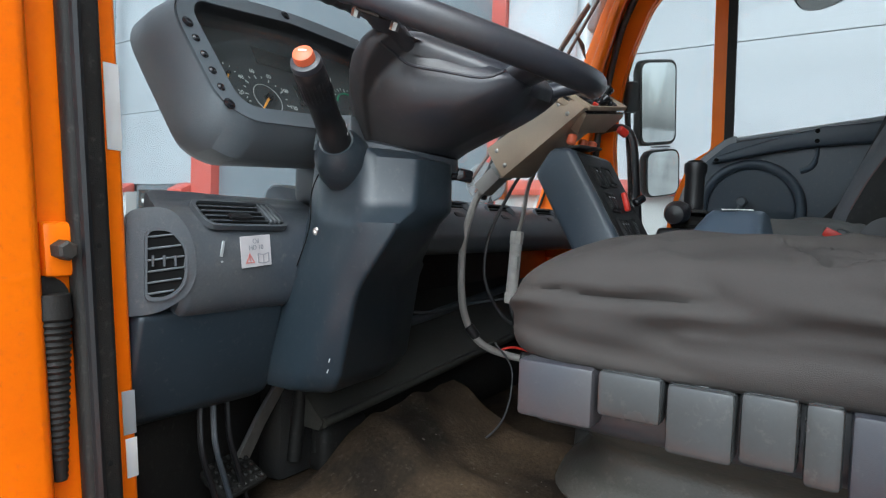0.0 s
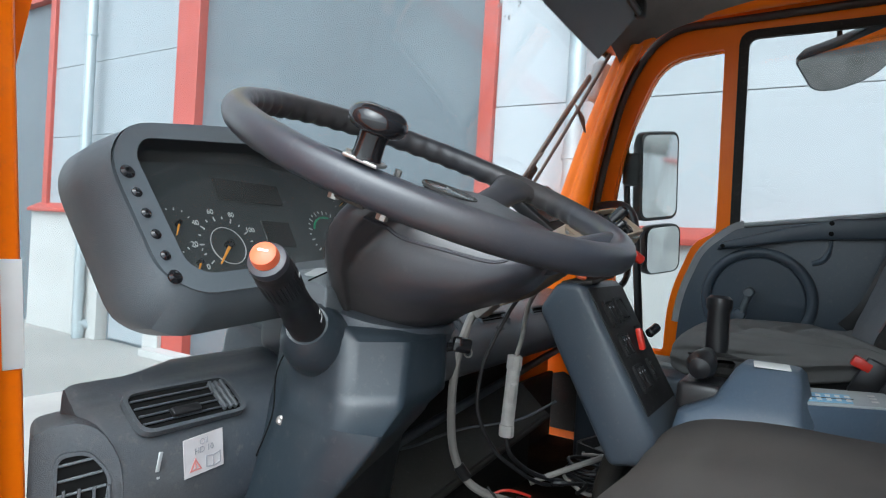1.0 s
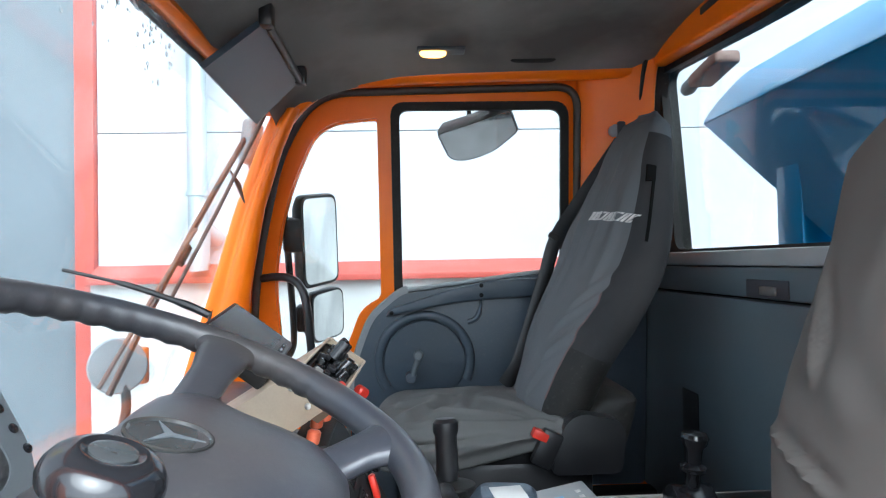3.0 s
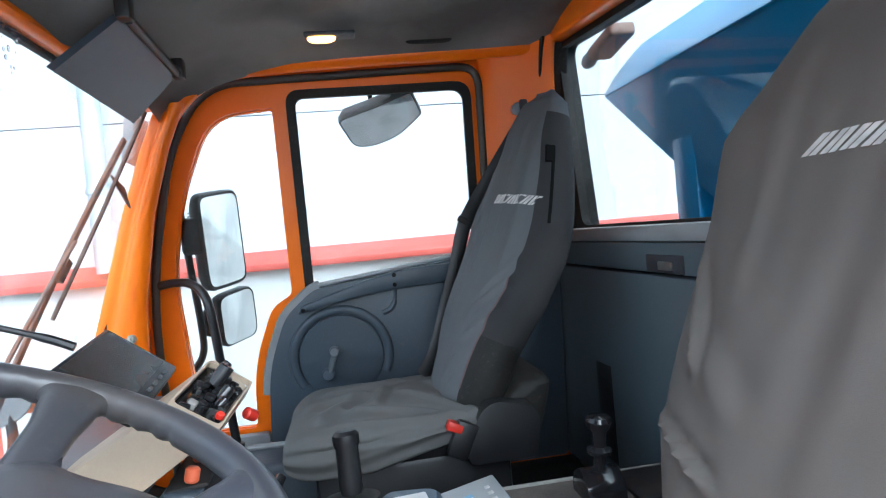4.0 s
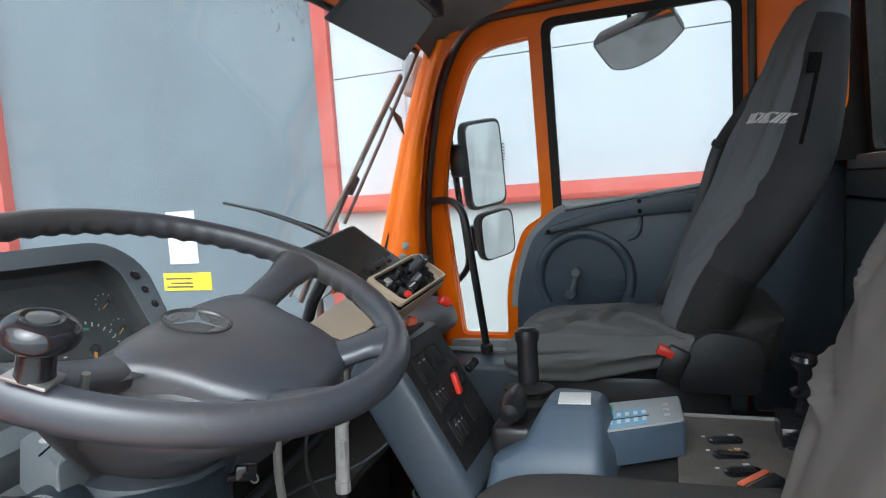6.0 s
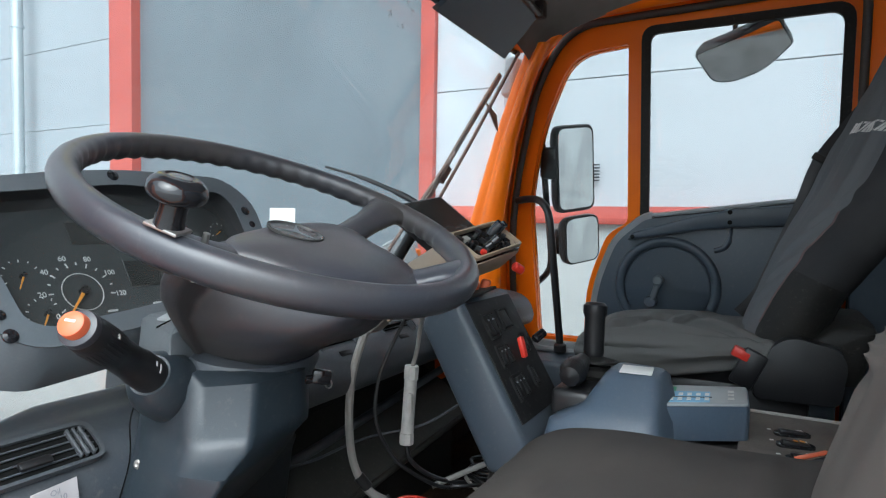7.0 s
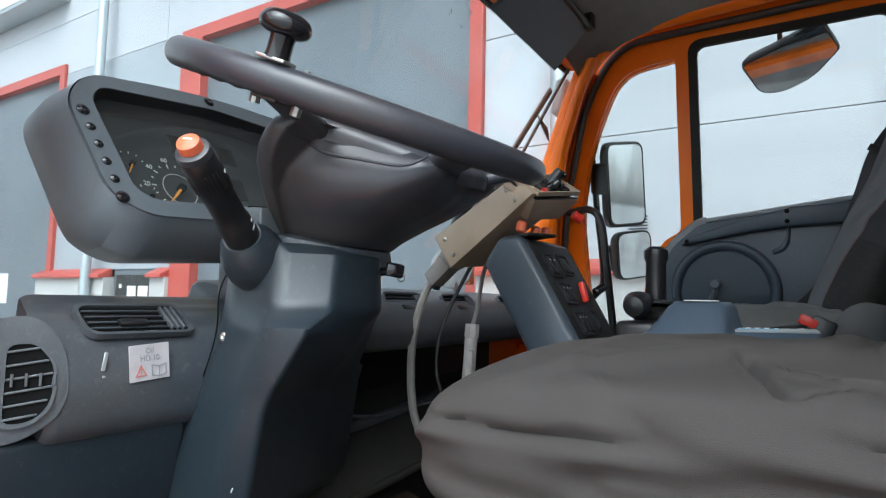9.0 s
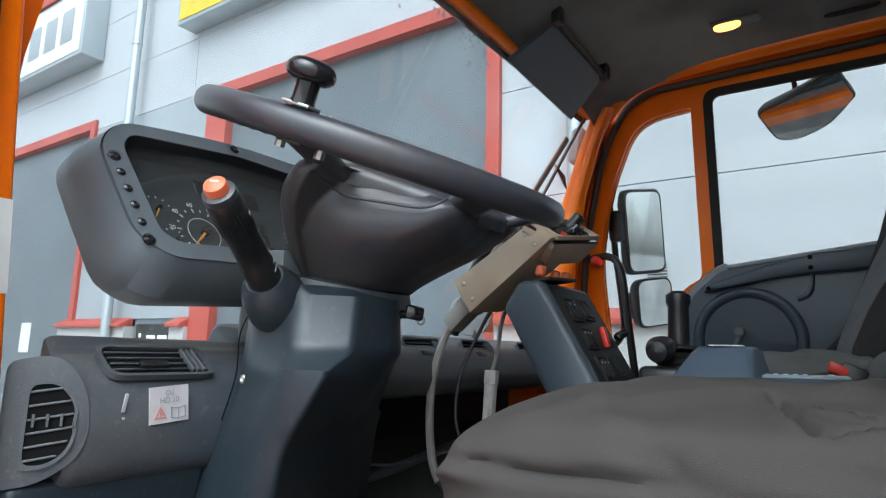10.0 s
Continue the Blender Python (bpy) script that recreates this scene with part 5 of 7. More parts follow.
def fold(u, v, lines):
    """The height that folds in the cloth add at (u, v); lines: (u0, v0, u1, v1, width, height)."""
    h = 0.0
    for u0, v0, u1, v1, w, a in lines:
        du, dv = u1 - u0, v1 - v0
        ll = du * du + dv * dv
        t = ((u - u0) * du + (v - v0) * dv) / ll
        if t < -0.15 or t > 1.15:
            continue
        d = ((u - u0) * dv - (v - v0) * du) / math.sqrt(ll) / w
        if abs(d) > 4:
            continue
        ease = max(0.0, min(1.0, (t + 0.15) * 5, (1.15 - t) * 5))
        h += a * ease * (math.exp(-d * d) - 0.55 * math.exp(-(d - 1.7) ** 2))
    return h


def seat(obname, cx, yf, ztop, name_label, wide, side_drop, top_lines, side_lines, back_lines, widths, path, depths, text, lift, shine, twist, crown):
    """A covered seat: cushion front at yf, cushion top at ztop, with a tall one-piece backrest."""
    s = thing(obname, (cx, yf - 0.3, ztop - 0.2), name_label, "seat", group="cab seats")
    yr = yf - 0.47
    rs = []
    for i in range(130):
        f = (i / 129) ** 1.15
        y = yf - 0.56 * f
        edge = math.sqrt(max(0.0, 1 - (1 - min(1.0, f / 0.13)) ** 2))
        w = wide * (0.76 + 0.24 * math.sqrt(max(0.0, 1 - (1 - min(1.0, f / 0.17)) ** 2)))
        top = ztop - 0.032 * (1 - edge) - 0.010 * max(0.0, 1 - f / 0.30)
        top += crown * min(1.0, f / 0.22)
        bot = ztop - 0.112 + 0.02 * (1 - edge) + lift * max(0.0, min(1.0, (f - 0.35) / 0.6))
        hh = (top - bot) / 2
        loop = even_loop(rounded([(-w, -hh), (w, -hh), (w, hh), (-w, hh)], [0.012, 0.012, 0.022, 0.022], 5), 230)
        ring = []
        for x, z in loop:
            zz = (top + bot) / 2 + z
            r = x / w
            nn = noise.noise((x * 6 + cx * 3, y * 6, 0.3))
            fine = noise.noise((x * 19 + cx * 3, y * 15, zz * 9))
            up = max(0.0, z / hh)
            zz -= side_drop * (0.3 if shine and x > 0 else 1.0) * abs(r) ** 2.6 * (0.4 + 0.6 * up) * (1 - 0.35 * f)
            zz += up * (0.005 * nn + 0.0012 * fine + fold(x, y - yf, top_lines))
            out = 0.0
            near_edge = max(0.0, min(1.0, (abs(r) - 0.90) / 0.10))
            if near_edge > 0:
                sdown = (hh - z) / (2 * hh)
                out = -0.016 * math.exp(-((sdown - 0.46 - 0.25 * nn) / 0.17) ** 2) + 0.005 * nn + 0.002 * fine + fold(y - yf, sdown * 0.11, side_lines)
                out *= near_edge ** 2
            ring.append(Vector((cx + x + math.copysign(out, x), y + (0.010 * nn + 0.003 * fine) * (1 - edge), zz)))
        rs.append(ring)
    part("cushion", loft(rs), CLOTH if shine else CLOTH_PLAIN, s, "dark cloth cushion cover with folds", smooth=75)
    # backrest
    mid = smooth_path([(0, yr + y, ztop + z) for y, z in path], 26)
    k = len(mid)
    rs, flank = [], []
    for i, p in enumerate(mid):
        f = i / (k - 1)
        d = (mid[min(i + 1, k - 1)] - mid[max(i - 1, 0)]).normalized()
        fwd = Vector((0, d.z, -d.y))
        rise = p.z - ztop
        w, dep = np.interp(rise, *widths), np.interp(rise, *depths)
        loop = even_loop([(x * w, z * dep) for x, z in superellipse(0, 0, 1, 1, 2.7 if shine else 2.25, 200)], 190)
        ring = []
        for x, z in loop:
            r, t = x / max(w, 1e-4), z / max(dep, 1e-4)
            nn = noise.noise((x * 7 + cx * 5, rise * 6, t))
            tall = noise.noise((x * 17 + cx * 9, rise * 2.2, t * 2 + 4))
            fine = noise.noise((x * 24, rise * 20, t * 3 + 1))
            inner = max(0.0, 1 - abs(r) ** 4)
            front = max(0.0, t)
            bulge = 0.008 * nn * (0.3 + 0.7 * inner) + (0.003 if shine else 0.005) * tall * inner * (1.2 - f) + 0.0012 * fine * inner + fold(x, rise, back_lines) * (1 if t > 0 else 0.2) * inner
            hollow = -0.015 * (1 - r * r) * front * min(1.0, max(0.0, rise / 0.3))
            side = 0.003 * nn + 0.001 * tall
            ring.append(p + Vector((cx + x + side * r, 0, 0)) + fwd * (z + hollow + bulge * (0.3 + 0.7 * abs(t)) + twist * x * min(1.0, max(0.0, rise / 0.35))))
        rs.append(ring)
        flank.append([not 0.10 < j / len(loop) < 0.425 for j in range(len(loop))])
    bm = loft(rs)
    bmesh.ops.recalc_face_normals(bm, faces=bm.faces)
    if not shine:
        bm.faces.ensure_lookup_table()
        n = len(rs[0])
        for i in range(k - 1):
            for j in range(n):
                low = mid[i].z < ztop + 0.135 and 0.40 < j / n < 0.62
                if flank[i][j] and mid[i].z < ztop + 0.70:
                    bm.faces[i * n + j].material_index = 2 if low else 1
    tree = BVHTree.FromBMesh(bm)
    back = part("backrest", bm, CLOTH_WARM if shine else CLOTH_GREY, s, "charcoal cloth backrest cover with integrated headrest", smooth=75)
    back.data.materials.append(CLOTH_DARK)
    back.data.materials.append(RUBBER)
    # worn print on the cover: a row of plain slanted bars that follows the cloth
    text_x, text_up, pitch, hh, count = text
    i0 = min(range(k), key=lambda q: abs(mid[q].z - (ztop + text_up)))
    p, d = mid[i0], (mid[i0 + 1] - mid[i0 - 1]).normalized()
    n = Vector((0, d.z, -d.y))

    def on_cloth(x, h):
        hit = tree.ray_cast(p + Vector((cx + x, 0, 0)) + d * h + n * 0.4, -n)
        return hit[0] + n * 0.0010

    strokes = ((0.00, 0.33, -1, 1), (0.45, 0.78, -1, 1))
    for q in range(count):
        x0 = text_x - q * pitch
        for a0, a1, h0, h1 in strokes:
            b = bmesh.new()
            quad = [on_cloth(x0 - a * pitch - 0.42 * pitch * h, h * hh) for a, h in ((a0, h0), (a1, h0), (a1, h1), (a0, h1))]
            fc = b.faces.new([b.verts.new(v) for v in quad])
            up2 = bmesh.ops.extrude_face_region(b, geom=[fc])
            bmesh.ops.translate(b, vec=n * 0.0008, verts=[v for v in up2["geom"] if isinstance(v, bmesh.types.BMVert)])
            part("print_stroke", b, PRINT_GREY, back, smooth=0)
    return s, back, rs


TOP_D = [(-0.137, -0.252, -0.205, -0.268, 0.005, -0.008), (-0.205, -0.268, -0.255, -0.285, 0.005, -0.010), (-0.258, -0.295, -0.240, -0.322, 0.005, -0.008), (-0.183, -0.282, -0.211, -0.311, 0.0045, -0.010), (-0.211, -0.311, -0.217, -0.357, 0.0045, -0.008),
         (-0.26, -0.09, -0.12, -0.24, 0.020, 0.005), (-0.27, -0.17, -0.17, -0.11, 0.016, 0.004), (-0.22, -0.06, 0.05, -0.080, 0.018, 0.003), (-0.05, -0.12, 0.2, -0.2, 0.03, 0.004), (-0.1, -0.30, 0.2, -0.33, 0.02, 0.006), (-0.26, -0.40, -0.02, -0.36, 0.022, 0.008), (0.0, -0.42, 0.24, -0.40, 0.02, 0.008)]
SIDE_D = [(-0.02, 0.052, -0.20, 0.066, 0.014, 0.009), (-0.20, 0.066, -0.56, 0.062, 0.014, 0.010), (-0.03, 0.020, -0.22, 0.045, 0.012, 0.007), (-0.16, 0.028, -0.40, 0.070, 0.012, 0.008), (-0.32, 0.02, -0.55, 0.05, 0.011, 0.006), (-0.02, 0.075, -0.20, 0.095, 0.009, 0.005)]
BACK_D = [(0.31, 0.165, 0.10, 0.125, 0.007, 0.016), (0.29, 0.36, 0.20, 0.235, 0.010, 0.016), (0.28, 0.30, 0.10, 0.20, 0.020, 0.007), (0.20, 0.62, 0.17, 0.34, 0.020, 0.004), (0.06, 0.60, 0.05, 0.22, 0.026, 0.003), (-0.06, 0.58, -0.02, 0.2, 0.026, 0.003), (0.13, 0.10, 0.10, -0.02, 0.02, 0.007)]
drv, drv_back, drv_skin = seat("driver_chair", 0.82, 0.300, 1.608, "charcoal covered driver's seat on a sprung base", 0.275, 0.024, TOP_D, SIDE_D, BACK_D,
           ((-0.04, 0.02, 0.08, 0.15, 0.24, 0.34, 0.42, 0.50, 0.54, 0.57, 0.60, 0.70, 0.74, 0.77), (0.160, 0.205, 0.262, 0.310, 0.330, 0.336, 0.348, 0.376, 0.386, 0.366, 0.338, 0.290, 0.245, 0.14)),
           ((0.0, -0.04), (-0.055, 0.12), (-0.135, 0.34), (-0.215, 0.54), (-0.29, 0.68), (-0.325, 0.76)),
           ((-0.04, 0.12, 0.44, 0.68, 0.74, 0.77), (0.125, 0.125, 0.095, 0.072, 0.055, 0.02)), (0.120, 0.490, 0.0278, 0.0128, 10), 0.0, True, 0.0, 0.009)
TOP_P = [(-0.23, -0.42, -0.10, -0.16, 0.012, 0.0098), (-0.22, -0.44, -0.02, -0.30, 0.010, 0.0112), (-0.22, -0.45, 0.06, -0.38, 0.010, 0.0112), (-0.21, -0.46, 0.15, -0.44, 0.010, 0.0098), (-0.23, -0.40, -0.20, -0.12, 0.012, 0.0084),
         (-0.15, -0.08, 0.0, -0.17, 0.020, 0.0126), (-0.02, -0.06, 0.03, -0.2, 0.022, 0.0112), (0.08, -0.10, 0.14, -0.3, 0.022, 0.0098), (-0.08, -0.22, 0.08, -0.25, 0.016, 0.0084)]
SIDE_P = [(-0.05, 0.02, -0.30, 0.03, 0.012, 0.006), (-0.15, 0.06, -0.45, 0.02, 0.010, 0.006)]
BACK_P = [(-0.20, 0.36, -0.10, 0.22, 0.010, 0.0113), (-0.20, 0.30, -0.08, 0.16, 0.010, 0.0102), (-0.21, 0.22, -0.11, 0.10, 0.010, 0.0091), (-0.10, 0.62, -0.12, 0.30, 0.014, 0.0079), (-0.03, 0.66, -0.05, 0.36, 0.014, 0.0068), (0.05, 0.62, 0.07, 0.30, 0.014, 0.0068), (0.14, 0.5, 0.12, 0.1, 0.016, 0.0068), (-0.15, 0.12, -0.08, 0.02, 0.012, 0.0068)]
pas, pas_back, pas_skin = seat("passenger_chair", 1.955, 0.43, 1.655, "charcoal covered passenger seat on a box base", 0.245, 0.022, TOP_P, SIDE_P, BACK_P,
           ((-0.04, 0.06, 0.24, 0.42, 0.54, 0.60, 0.70, 0.74, 0.77), (0.20, 0.215, 0.22, 0.195, 0.152, 0.13, 0.10, 0.08, 0.04)),
           ((0.0, -0.04), (-0.015, 0.03), (-0.058, 0.145), (-0.165, 0.345), (-0.235, 0.545), (-0.263, 0.66), (-0.288, 0.740), (-0.296, 0.772)),
           ((-0.04, 0.145, 0.345, 0.545, 0.645, 0.74, 0.765), (0.095, 0.088, 0.094, 0.086, 0.07, 0.045, 0.015)), (0.018, 0.463, 0.0195, 0.0125, 9), 0.075, False, 0.22, 0.0)
# black strips for the shade in the passenger cover's flank slit, with faded piping
n = len(pas_skin[0])
slit = [r[int(0.478 * n)] for r in pas_skin if 2.08 < r[0].z < 2.25][::6]
part("cover_slit", tube(slit, 0.004, 8, squash=(0.002, 0.0045, (1, 0, 0))), CLOTH_BLACK, pas_back, "black strip for the shaded slit in the cover")
part("strap_slot", tube([r[int(0.466 * n)] for r in pas_skin if 2.228 < r[0].z < 2.272], 0.01, 8, squash=(0.005, 0.014, (1, 0, 0))), CLOTH_BLACK, pas_back)
part("piping", tube([r[int(0.427 * n)] for r in pas_skin if 1.67 < r[0].z < 1.95], 0.0028, 6), PIPING, pas_back, "faded red piping")
rs = []
for z, y0, y1, w in ((1.56, -0.02, -0.20, 0.19), (1.60, -0.05, -0.21, 0.20), (1.65, -0.085, -0.22, 0.208), (1.68, -0.12, -0.225, 0.205), (1.69, -0.14, -0.22, 0.19)):
    rs.append([Vector((1.955 + x, y, z)) for x, y in superellipse(0, (y0 + y1) / 2, w, (y0 - y1) / 2, 6, 40)])
part("back_shell", loft(rs), RUBBER, pas, "black shell below the cover", smooth=50)
part("seat_frame", span((1.745, -0.12, 1.53), (2.16, 0.20, 1.60), 0.012, 2), BLACK_PLASTIC, pas)
# driver's seat pan with its side levers
pan = part("seat_pan", span((0.565, -0.25, 1.42), (1.08, 0.27, 1.50), 0.02, 3), WHEEL_PLASTIC, drv)
for y0, y1, z0, z1, mat in ((0.187, 0.262, 1.437, 1.492, WHEEL_PLASTIC), (0.127, 0.183, 1.452, 1.493, GREY_KEY), (0.070, 0.123, 1.432, 1.491, GREY_KEY), (0.0255, 0.066, 1.437, 1.494, GREY_KEY), (-0.004, 0.0215, 1.430, 1.494, GREY_KEY), (-0.14, -0.008, 1.425, 1.491, WHEEL_PLASTIC)):
    lev = part("seat_lever", span((0.535, y0, z0), (0.60, y1, z1), 0.0045, 2), mat, drv, "grey plastic seat lever" if mat is GREY_KEY else "")
    if mat is GREY_KEY:
        ym = (y0 + y1) / 2
        part("lever_mark", span((0.546, ym - 0.005, z1 - 0.0005), (0.553, ym + 0.006, z1 + 0.0004), 0, 1), PALE_RAIL, lev)
rs = []
for i in range(25):
    f = i / 24
    g2 = 0.018 * math.cos(f * math.pi * 2 * 3.5)
    rs.append([Vector((0.825 + x, 0.02 + y, 1.43 - 0.30 * f)) for x, y in superellipse(0, 0, 0.235 + g2, 0.235 + g2, 5, 40)])
part("bellows_boot", loft(rs), OLIVE_RUBBER, drv, "dusty black rubber suspension boot", smooth=60)
part("base_plate", span((0.57, -0.24, 1.12), (1.08, 0.29, 1.145), 0.006), DARK_METAL, drv)
# passenger seat base and recliner
part("seat_box", span((1.74, -0.10, 1.12), (2.17, 0.36, 1.545), 0.015, 2), BLACK_PLASTIC, pas, "black seat base box")
part("recliner_cover", prism(rounded([(0.012, 1.53), (0.004, 1.585), (-0.024, 1.650), (-0.060, 1.670), (-0.148, 1.652), (-0.165, 1.620), (-0.152, 1.53)], [0.02, 0.03, 0.02, 0.02, 0.012, 0.02, 0.02], 5), 0.048, yz(1.688), 0.014, 4), BLACK_PLASTIC, pas, "rounded black recliner cover", smooth=60)
buck = part("belt_buckle", box((0.026, 0.05, 0.085), pose(1.692, 0.022, 1.592, 25, 0, 0), 0.006), BLACK_PLASTIC, pas)
part("buckle_button", box((0.028, 0.038, 0.022), pose(1.692, 0.037, 1.624, 25, 0, 0), 0.004), RED, buck, "red release button")
part("recliner_cover", lathe([(0.001, -0.022), (0.085, -0.022), (0.095, -0.012), (0.095, 0.012), (0.085, 0.022), (0.001, 0.024)], Matrix.Translation((1.10, -0.19, 1.53)) @ Matrix.Rotation(radians(90), 4, "Y"), 28), BLACK_PLASTIC, drv)
belt = thing("seat_belt", (2.2, -0.1, 1.5), "dark grey seat belt hanging beside the passenger seat", "seat belt")
part("webbing", tube(smooth_path([(2.215, -0.345, 2.40), (2.215, -0.20, 2.20), (2.20, -0.125, 2.09), (2.19, -0.085, 1.97), (2.17, -0.045, 1.86), (2.14, 0.01, 1.72), (2.11, 0.06, 1.655)], 8), 0.02, 8, squash=(0.022, 0.002, (0, 0.6, 0.4))), BLACK_PLASTIC, belt)
part("belt_tongue", box((0.006, 0.035, 0.020), pose(2.195, -0.118, 2.10, 30, 0, 0), 0.003), DARK_METAL, belt)

# ---- switch console ----
sw = thing("switch_console", (1.23, 0.42, 1.5), "dark blue switch console with rows of black rocker switches", "control panel")
part("console_body", prism([(0.455, 1.772), (0.318, 1.532), (0.340, 1.490), (0.392, 1.480), (0.530, 1.722), (0.500, 1.770)], 0.225, yz(1.118), 0.012, 3), BLUE_PLASTIC, sw)
part("console_post", tube([(1.24, 0.40, 1.50), (1.25, 0.43, 1.40), (1.25, 0.45, 1.125)], 0.022, 12), DARK_METAL, sw, "dark support post")
part("post_foot", span((1.19, 0.40, 1.12), (1.31, 0.50, 1.132), 0.003), DARK_METAL, sw)
PM = frame_of((1.2305, 0.395, 1.665), (0, -0.868, 0.496), (1, 0, 0))
face = part("face_plate", box((0.195, 0.225, 0.004), PM @ Matrix.Translation((0.004, 0, 0.001)), 0.002), MATT_BLACK, sw, "black switch plate")
for x, y, w, h, n in ((-0.040, 0.062, 0.050, 0.050, 2), (0.024, 0.066, 0.046, 0.046, 1), (-0.040, 0.004, 0.054, 0.044, 3), (0.062, 0.010, 0.024, 0.040, 1), (-0.038, -0.056, 0.056, 0.048, 3), (0.034, -0.052, 0.024, 0.042, 1)):
    cell = PM @ Matrix.Translation((x, y, 0.003))
    fr = part("switch_frame", plate(rounded([(-w / 2, -h / 2), (w / 2, -h / 2), (w / 2, h / 2), (-w / 2, h / 2)], 0.005, 3), [rounded([(-w / 2 + 0.004, -h / 2 + 0.004), (w / 2 - 0.004, -h / 2 + 0.004), (w / 2 - 0.004, h / 2 - 0.004), (-w / 2 + 0.004, h / 2 - 0.004)], 0.003, 3)], 0.004, cell), MATT_BLACK, face)
    step = (w - 0.010) / n
    for i in range(n):
        part("rocker", box((step - 0.0025, h - 0.012, 0.007), cell @ Matrix.Translation(((i - (n - 1) / 2) * step, 0, 0.001)) @ Matrix.Rotation(radians((-6, 5, -5)[i]), 4, "X"), 0.002), MATT_BLACK, fr)
        if n > 1:
            part("print_bar", box((step * 0.35, 0.003, 0.0006), cell @ Matrix.Translation(((i - (n - 1) / 2) * step, h * 0.20, 0.0056)), 0), FADED_GREY, fr, smooth=0)
part("guarded_switch", box((0.015, 0.040, 0.011), PM @ Matrix.Translation((0.025, 0.004, 0.012)) @ Matrix.Rotation(radians(14), 4, "X"), 0.004), RED, face, "red guarded switch")
part("knob", rod((1.335, 0.392, 1.675), (1.362, 0.382, 1.688), 0.009, 12, 0.003), GLOSS_BLACK, sw)

# beige crane control box
crane = thing("control_box", (1.2, 0.53, 1.75), "beige metal remote control box mounted on the dashboard", "control box")
PL, PT, PR, PB = Vector((1.134, 0.475, 1.883)), Vector((1.290, 0.454, 1.907)), Vector((1.257, 0.405, 1.866)), Vector((1.103, 0.424, 1.841))
low_end = [Vector(q) for q in ((1.150, 0.660, 1.778), (1.262, 0.652, 1.788), (1.262, 0.610, 1.724), (1.140, 0.614, 1.714))]
tn = (PT - PL).cross(PB - PL).normalized()
tn = tn if tn.z > 0 else -tn
top_end = [PL, PT, PR, PB]
shell = []
for f, k in ((0.0, 0.96), (0.02, 1.0), (0.45, 1.0), (0.93, 1.0), (1.0, 1.0)):
    quad = [p.lerp(q, f) for p, q in zip(low_end, top_end)]
    mid = sum(quad, Vector()) / 4
    shell.append([mid + (p - mid) * k for p in quad])
bm = bmesh.new()
vs = [[bm.verts.new(q) for q in r] for r in shell]
for r0, r1 in zip(vs, vs[1:]):
    for q in range(4):
        bm.faces.new((r0[q], r0[(q + 1) % 4], r1[(q + 1) % 4], r1[q]))
bm.faces.new(vs[0])
bmesh.ops.recalc_face_normals(bm, faces=bm.faces)
bmesh.ops.bevel(bm, geom=[e for e in bm.edges if not e.is_boundary], offset=0.004, segments=2, profile=0.5, affect="EDGES", clamp_overlap=True)
part("box_shell", bm, BEIGE, crane, smooth=30)
TOPM = frame_of(sum(top_end, Vector()) / 4, tn, PT - PL)
part("box_rim", plate(rounded([(-0.080, -0.036), (0.079, -0.036), (0.079, 0.036), (-0.080, 0.036)], 0.006, 3), [rounded([(-0.068, -0.033), (0.076, -0.033), (0.076, 0.033), (-0.068, 0.033)], 0.010, 4)], 0.008, TOPM @ Matrix.Translation((0, 0, -0.004))), BEIGE, crane)
tray = part("switch_plate", box((0.158, 0.072, 0.003), TOPM @ Matrix.Translation((0.002, 0, -0.010)), 0.001), GLOSS_BLACK, crane, "black open switch plate")
random.seed(9)
for i in range(24):
    x, y = -0.060 + 0.0165 * (i % 8) + random.uniform(-0.004, 0.004), -0.020 + 0.020 * (i // 8) + random.uniform(-0.005, 0.005)
    m = TOPM @ Matrix.Translation((x, y, -0.001)) @ Matrix.Rotation(random.uniform(0, 3), 4, "Z")
    part("component", box((random.uniform(0.008, 0.016), random.uniform(0.006, 0.012), random.uniform(0.006, 0.016)), m, 0.002), random.choice((GLOSS_BLACK, BLACK_PLASTIC, BLACK_PLASTIC, GREY_KEY)), tray)
for x, y, h, r in ((0.028, 0.008, 0.034, 0.011), (0.052, 0.012, 0.028, 0.007), (0.0, -0.012, 0.022, 0.009), (-0.024, -0.016, 0.016, 0.008)):
    part("toggle", rod(TOPM @ Vector((x, y, -0.003)), TOPM @ Vector((x + 0.012, y - 0.004, h - 0.006)), r, 12, 0.002), GLOSS_BLACK, tray)
part("red_button", rod(TOPM @ Vector((-0.044, -0.026, -0.002)), TOPM @ Vector((-0.044, -0.026, 0.006)), 0.006, 10, 0.001), RED, tray, "small red button")
part("pale_block", box((0.014, 0.012, 0.01), TOPM @ Matrix.Translation((-0.050, 0.012, 0.002)), 0.002), CABLE_GREY, tray)
for f in (0.10, 0.86):
    for q in (0.25, 0.75):
        p = low_end[0].lerp(top_end[0], f).lerp(low_end[3].lerp(top_end[3], f), q)
        part("rivet", lathe([(0.005, -0.001), (0.004, 0.002), (0.0005, 0.003)], frame_of(p, (-1, -0.1, 0.1)), 10), STEEL, crane)
part("red_cap", rod((1.266, 0.412, 1.826), (1.282, 0.400, 1.814), 0.009, 12, 0.003), RED, crane)
for x, y in ((1.133, 0.462), (1.212, 0.470), (1.243, 0.462)):
    part("bracket", rod((x, y, 1.778), (x + 0.003, y - 0.004, 1.798), 0.0095, 12, 0.003), ORANGE_KNOB, crane, "orange mounting lug")
under = []
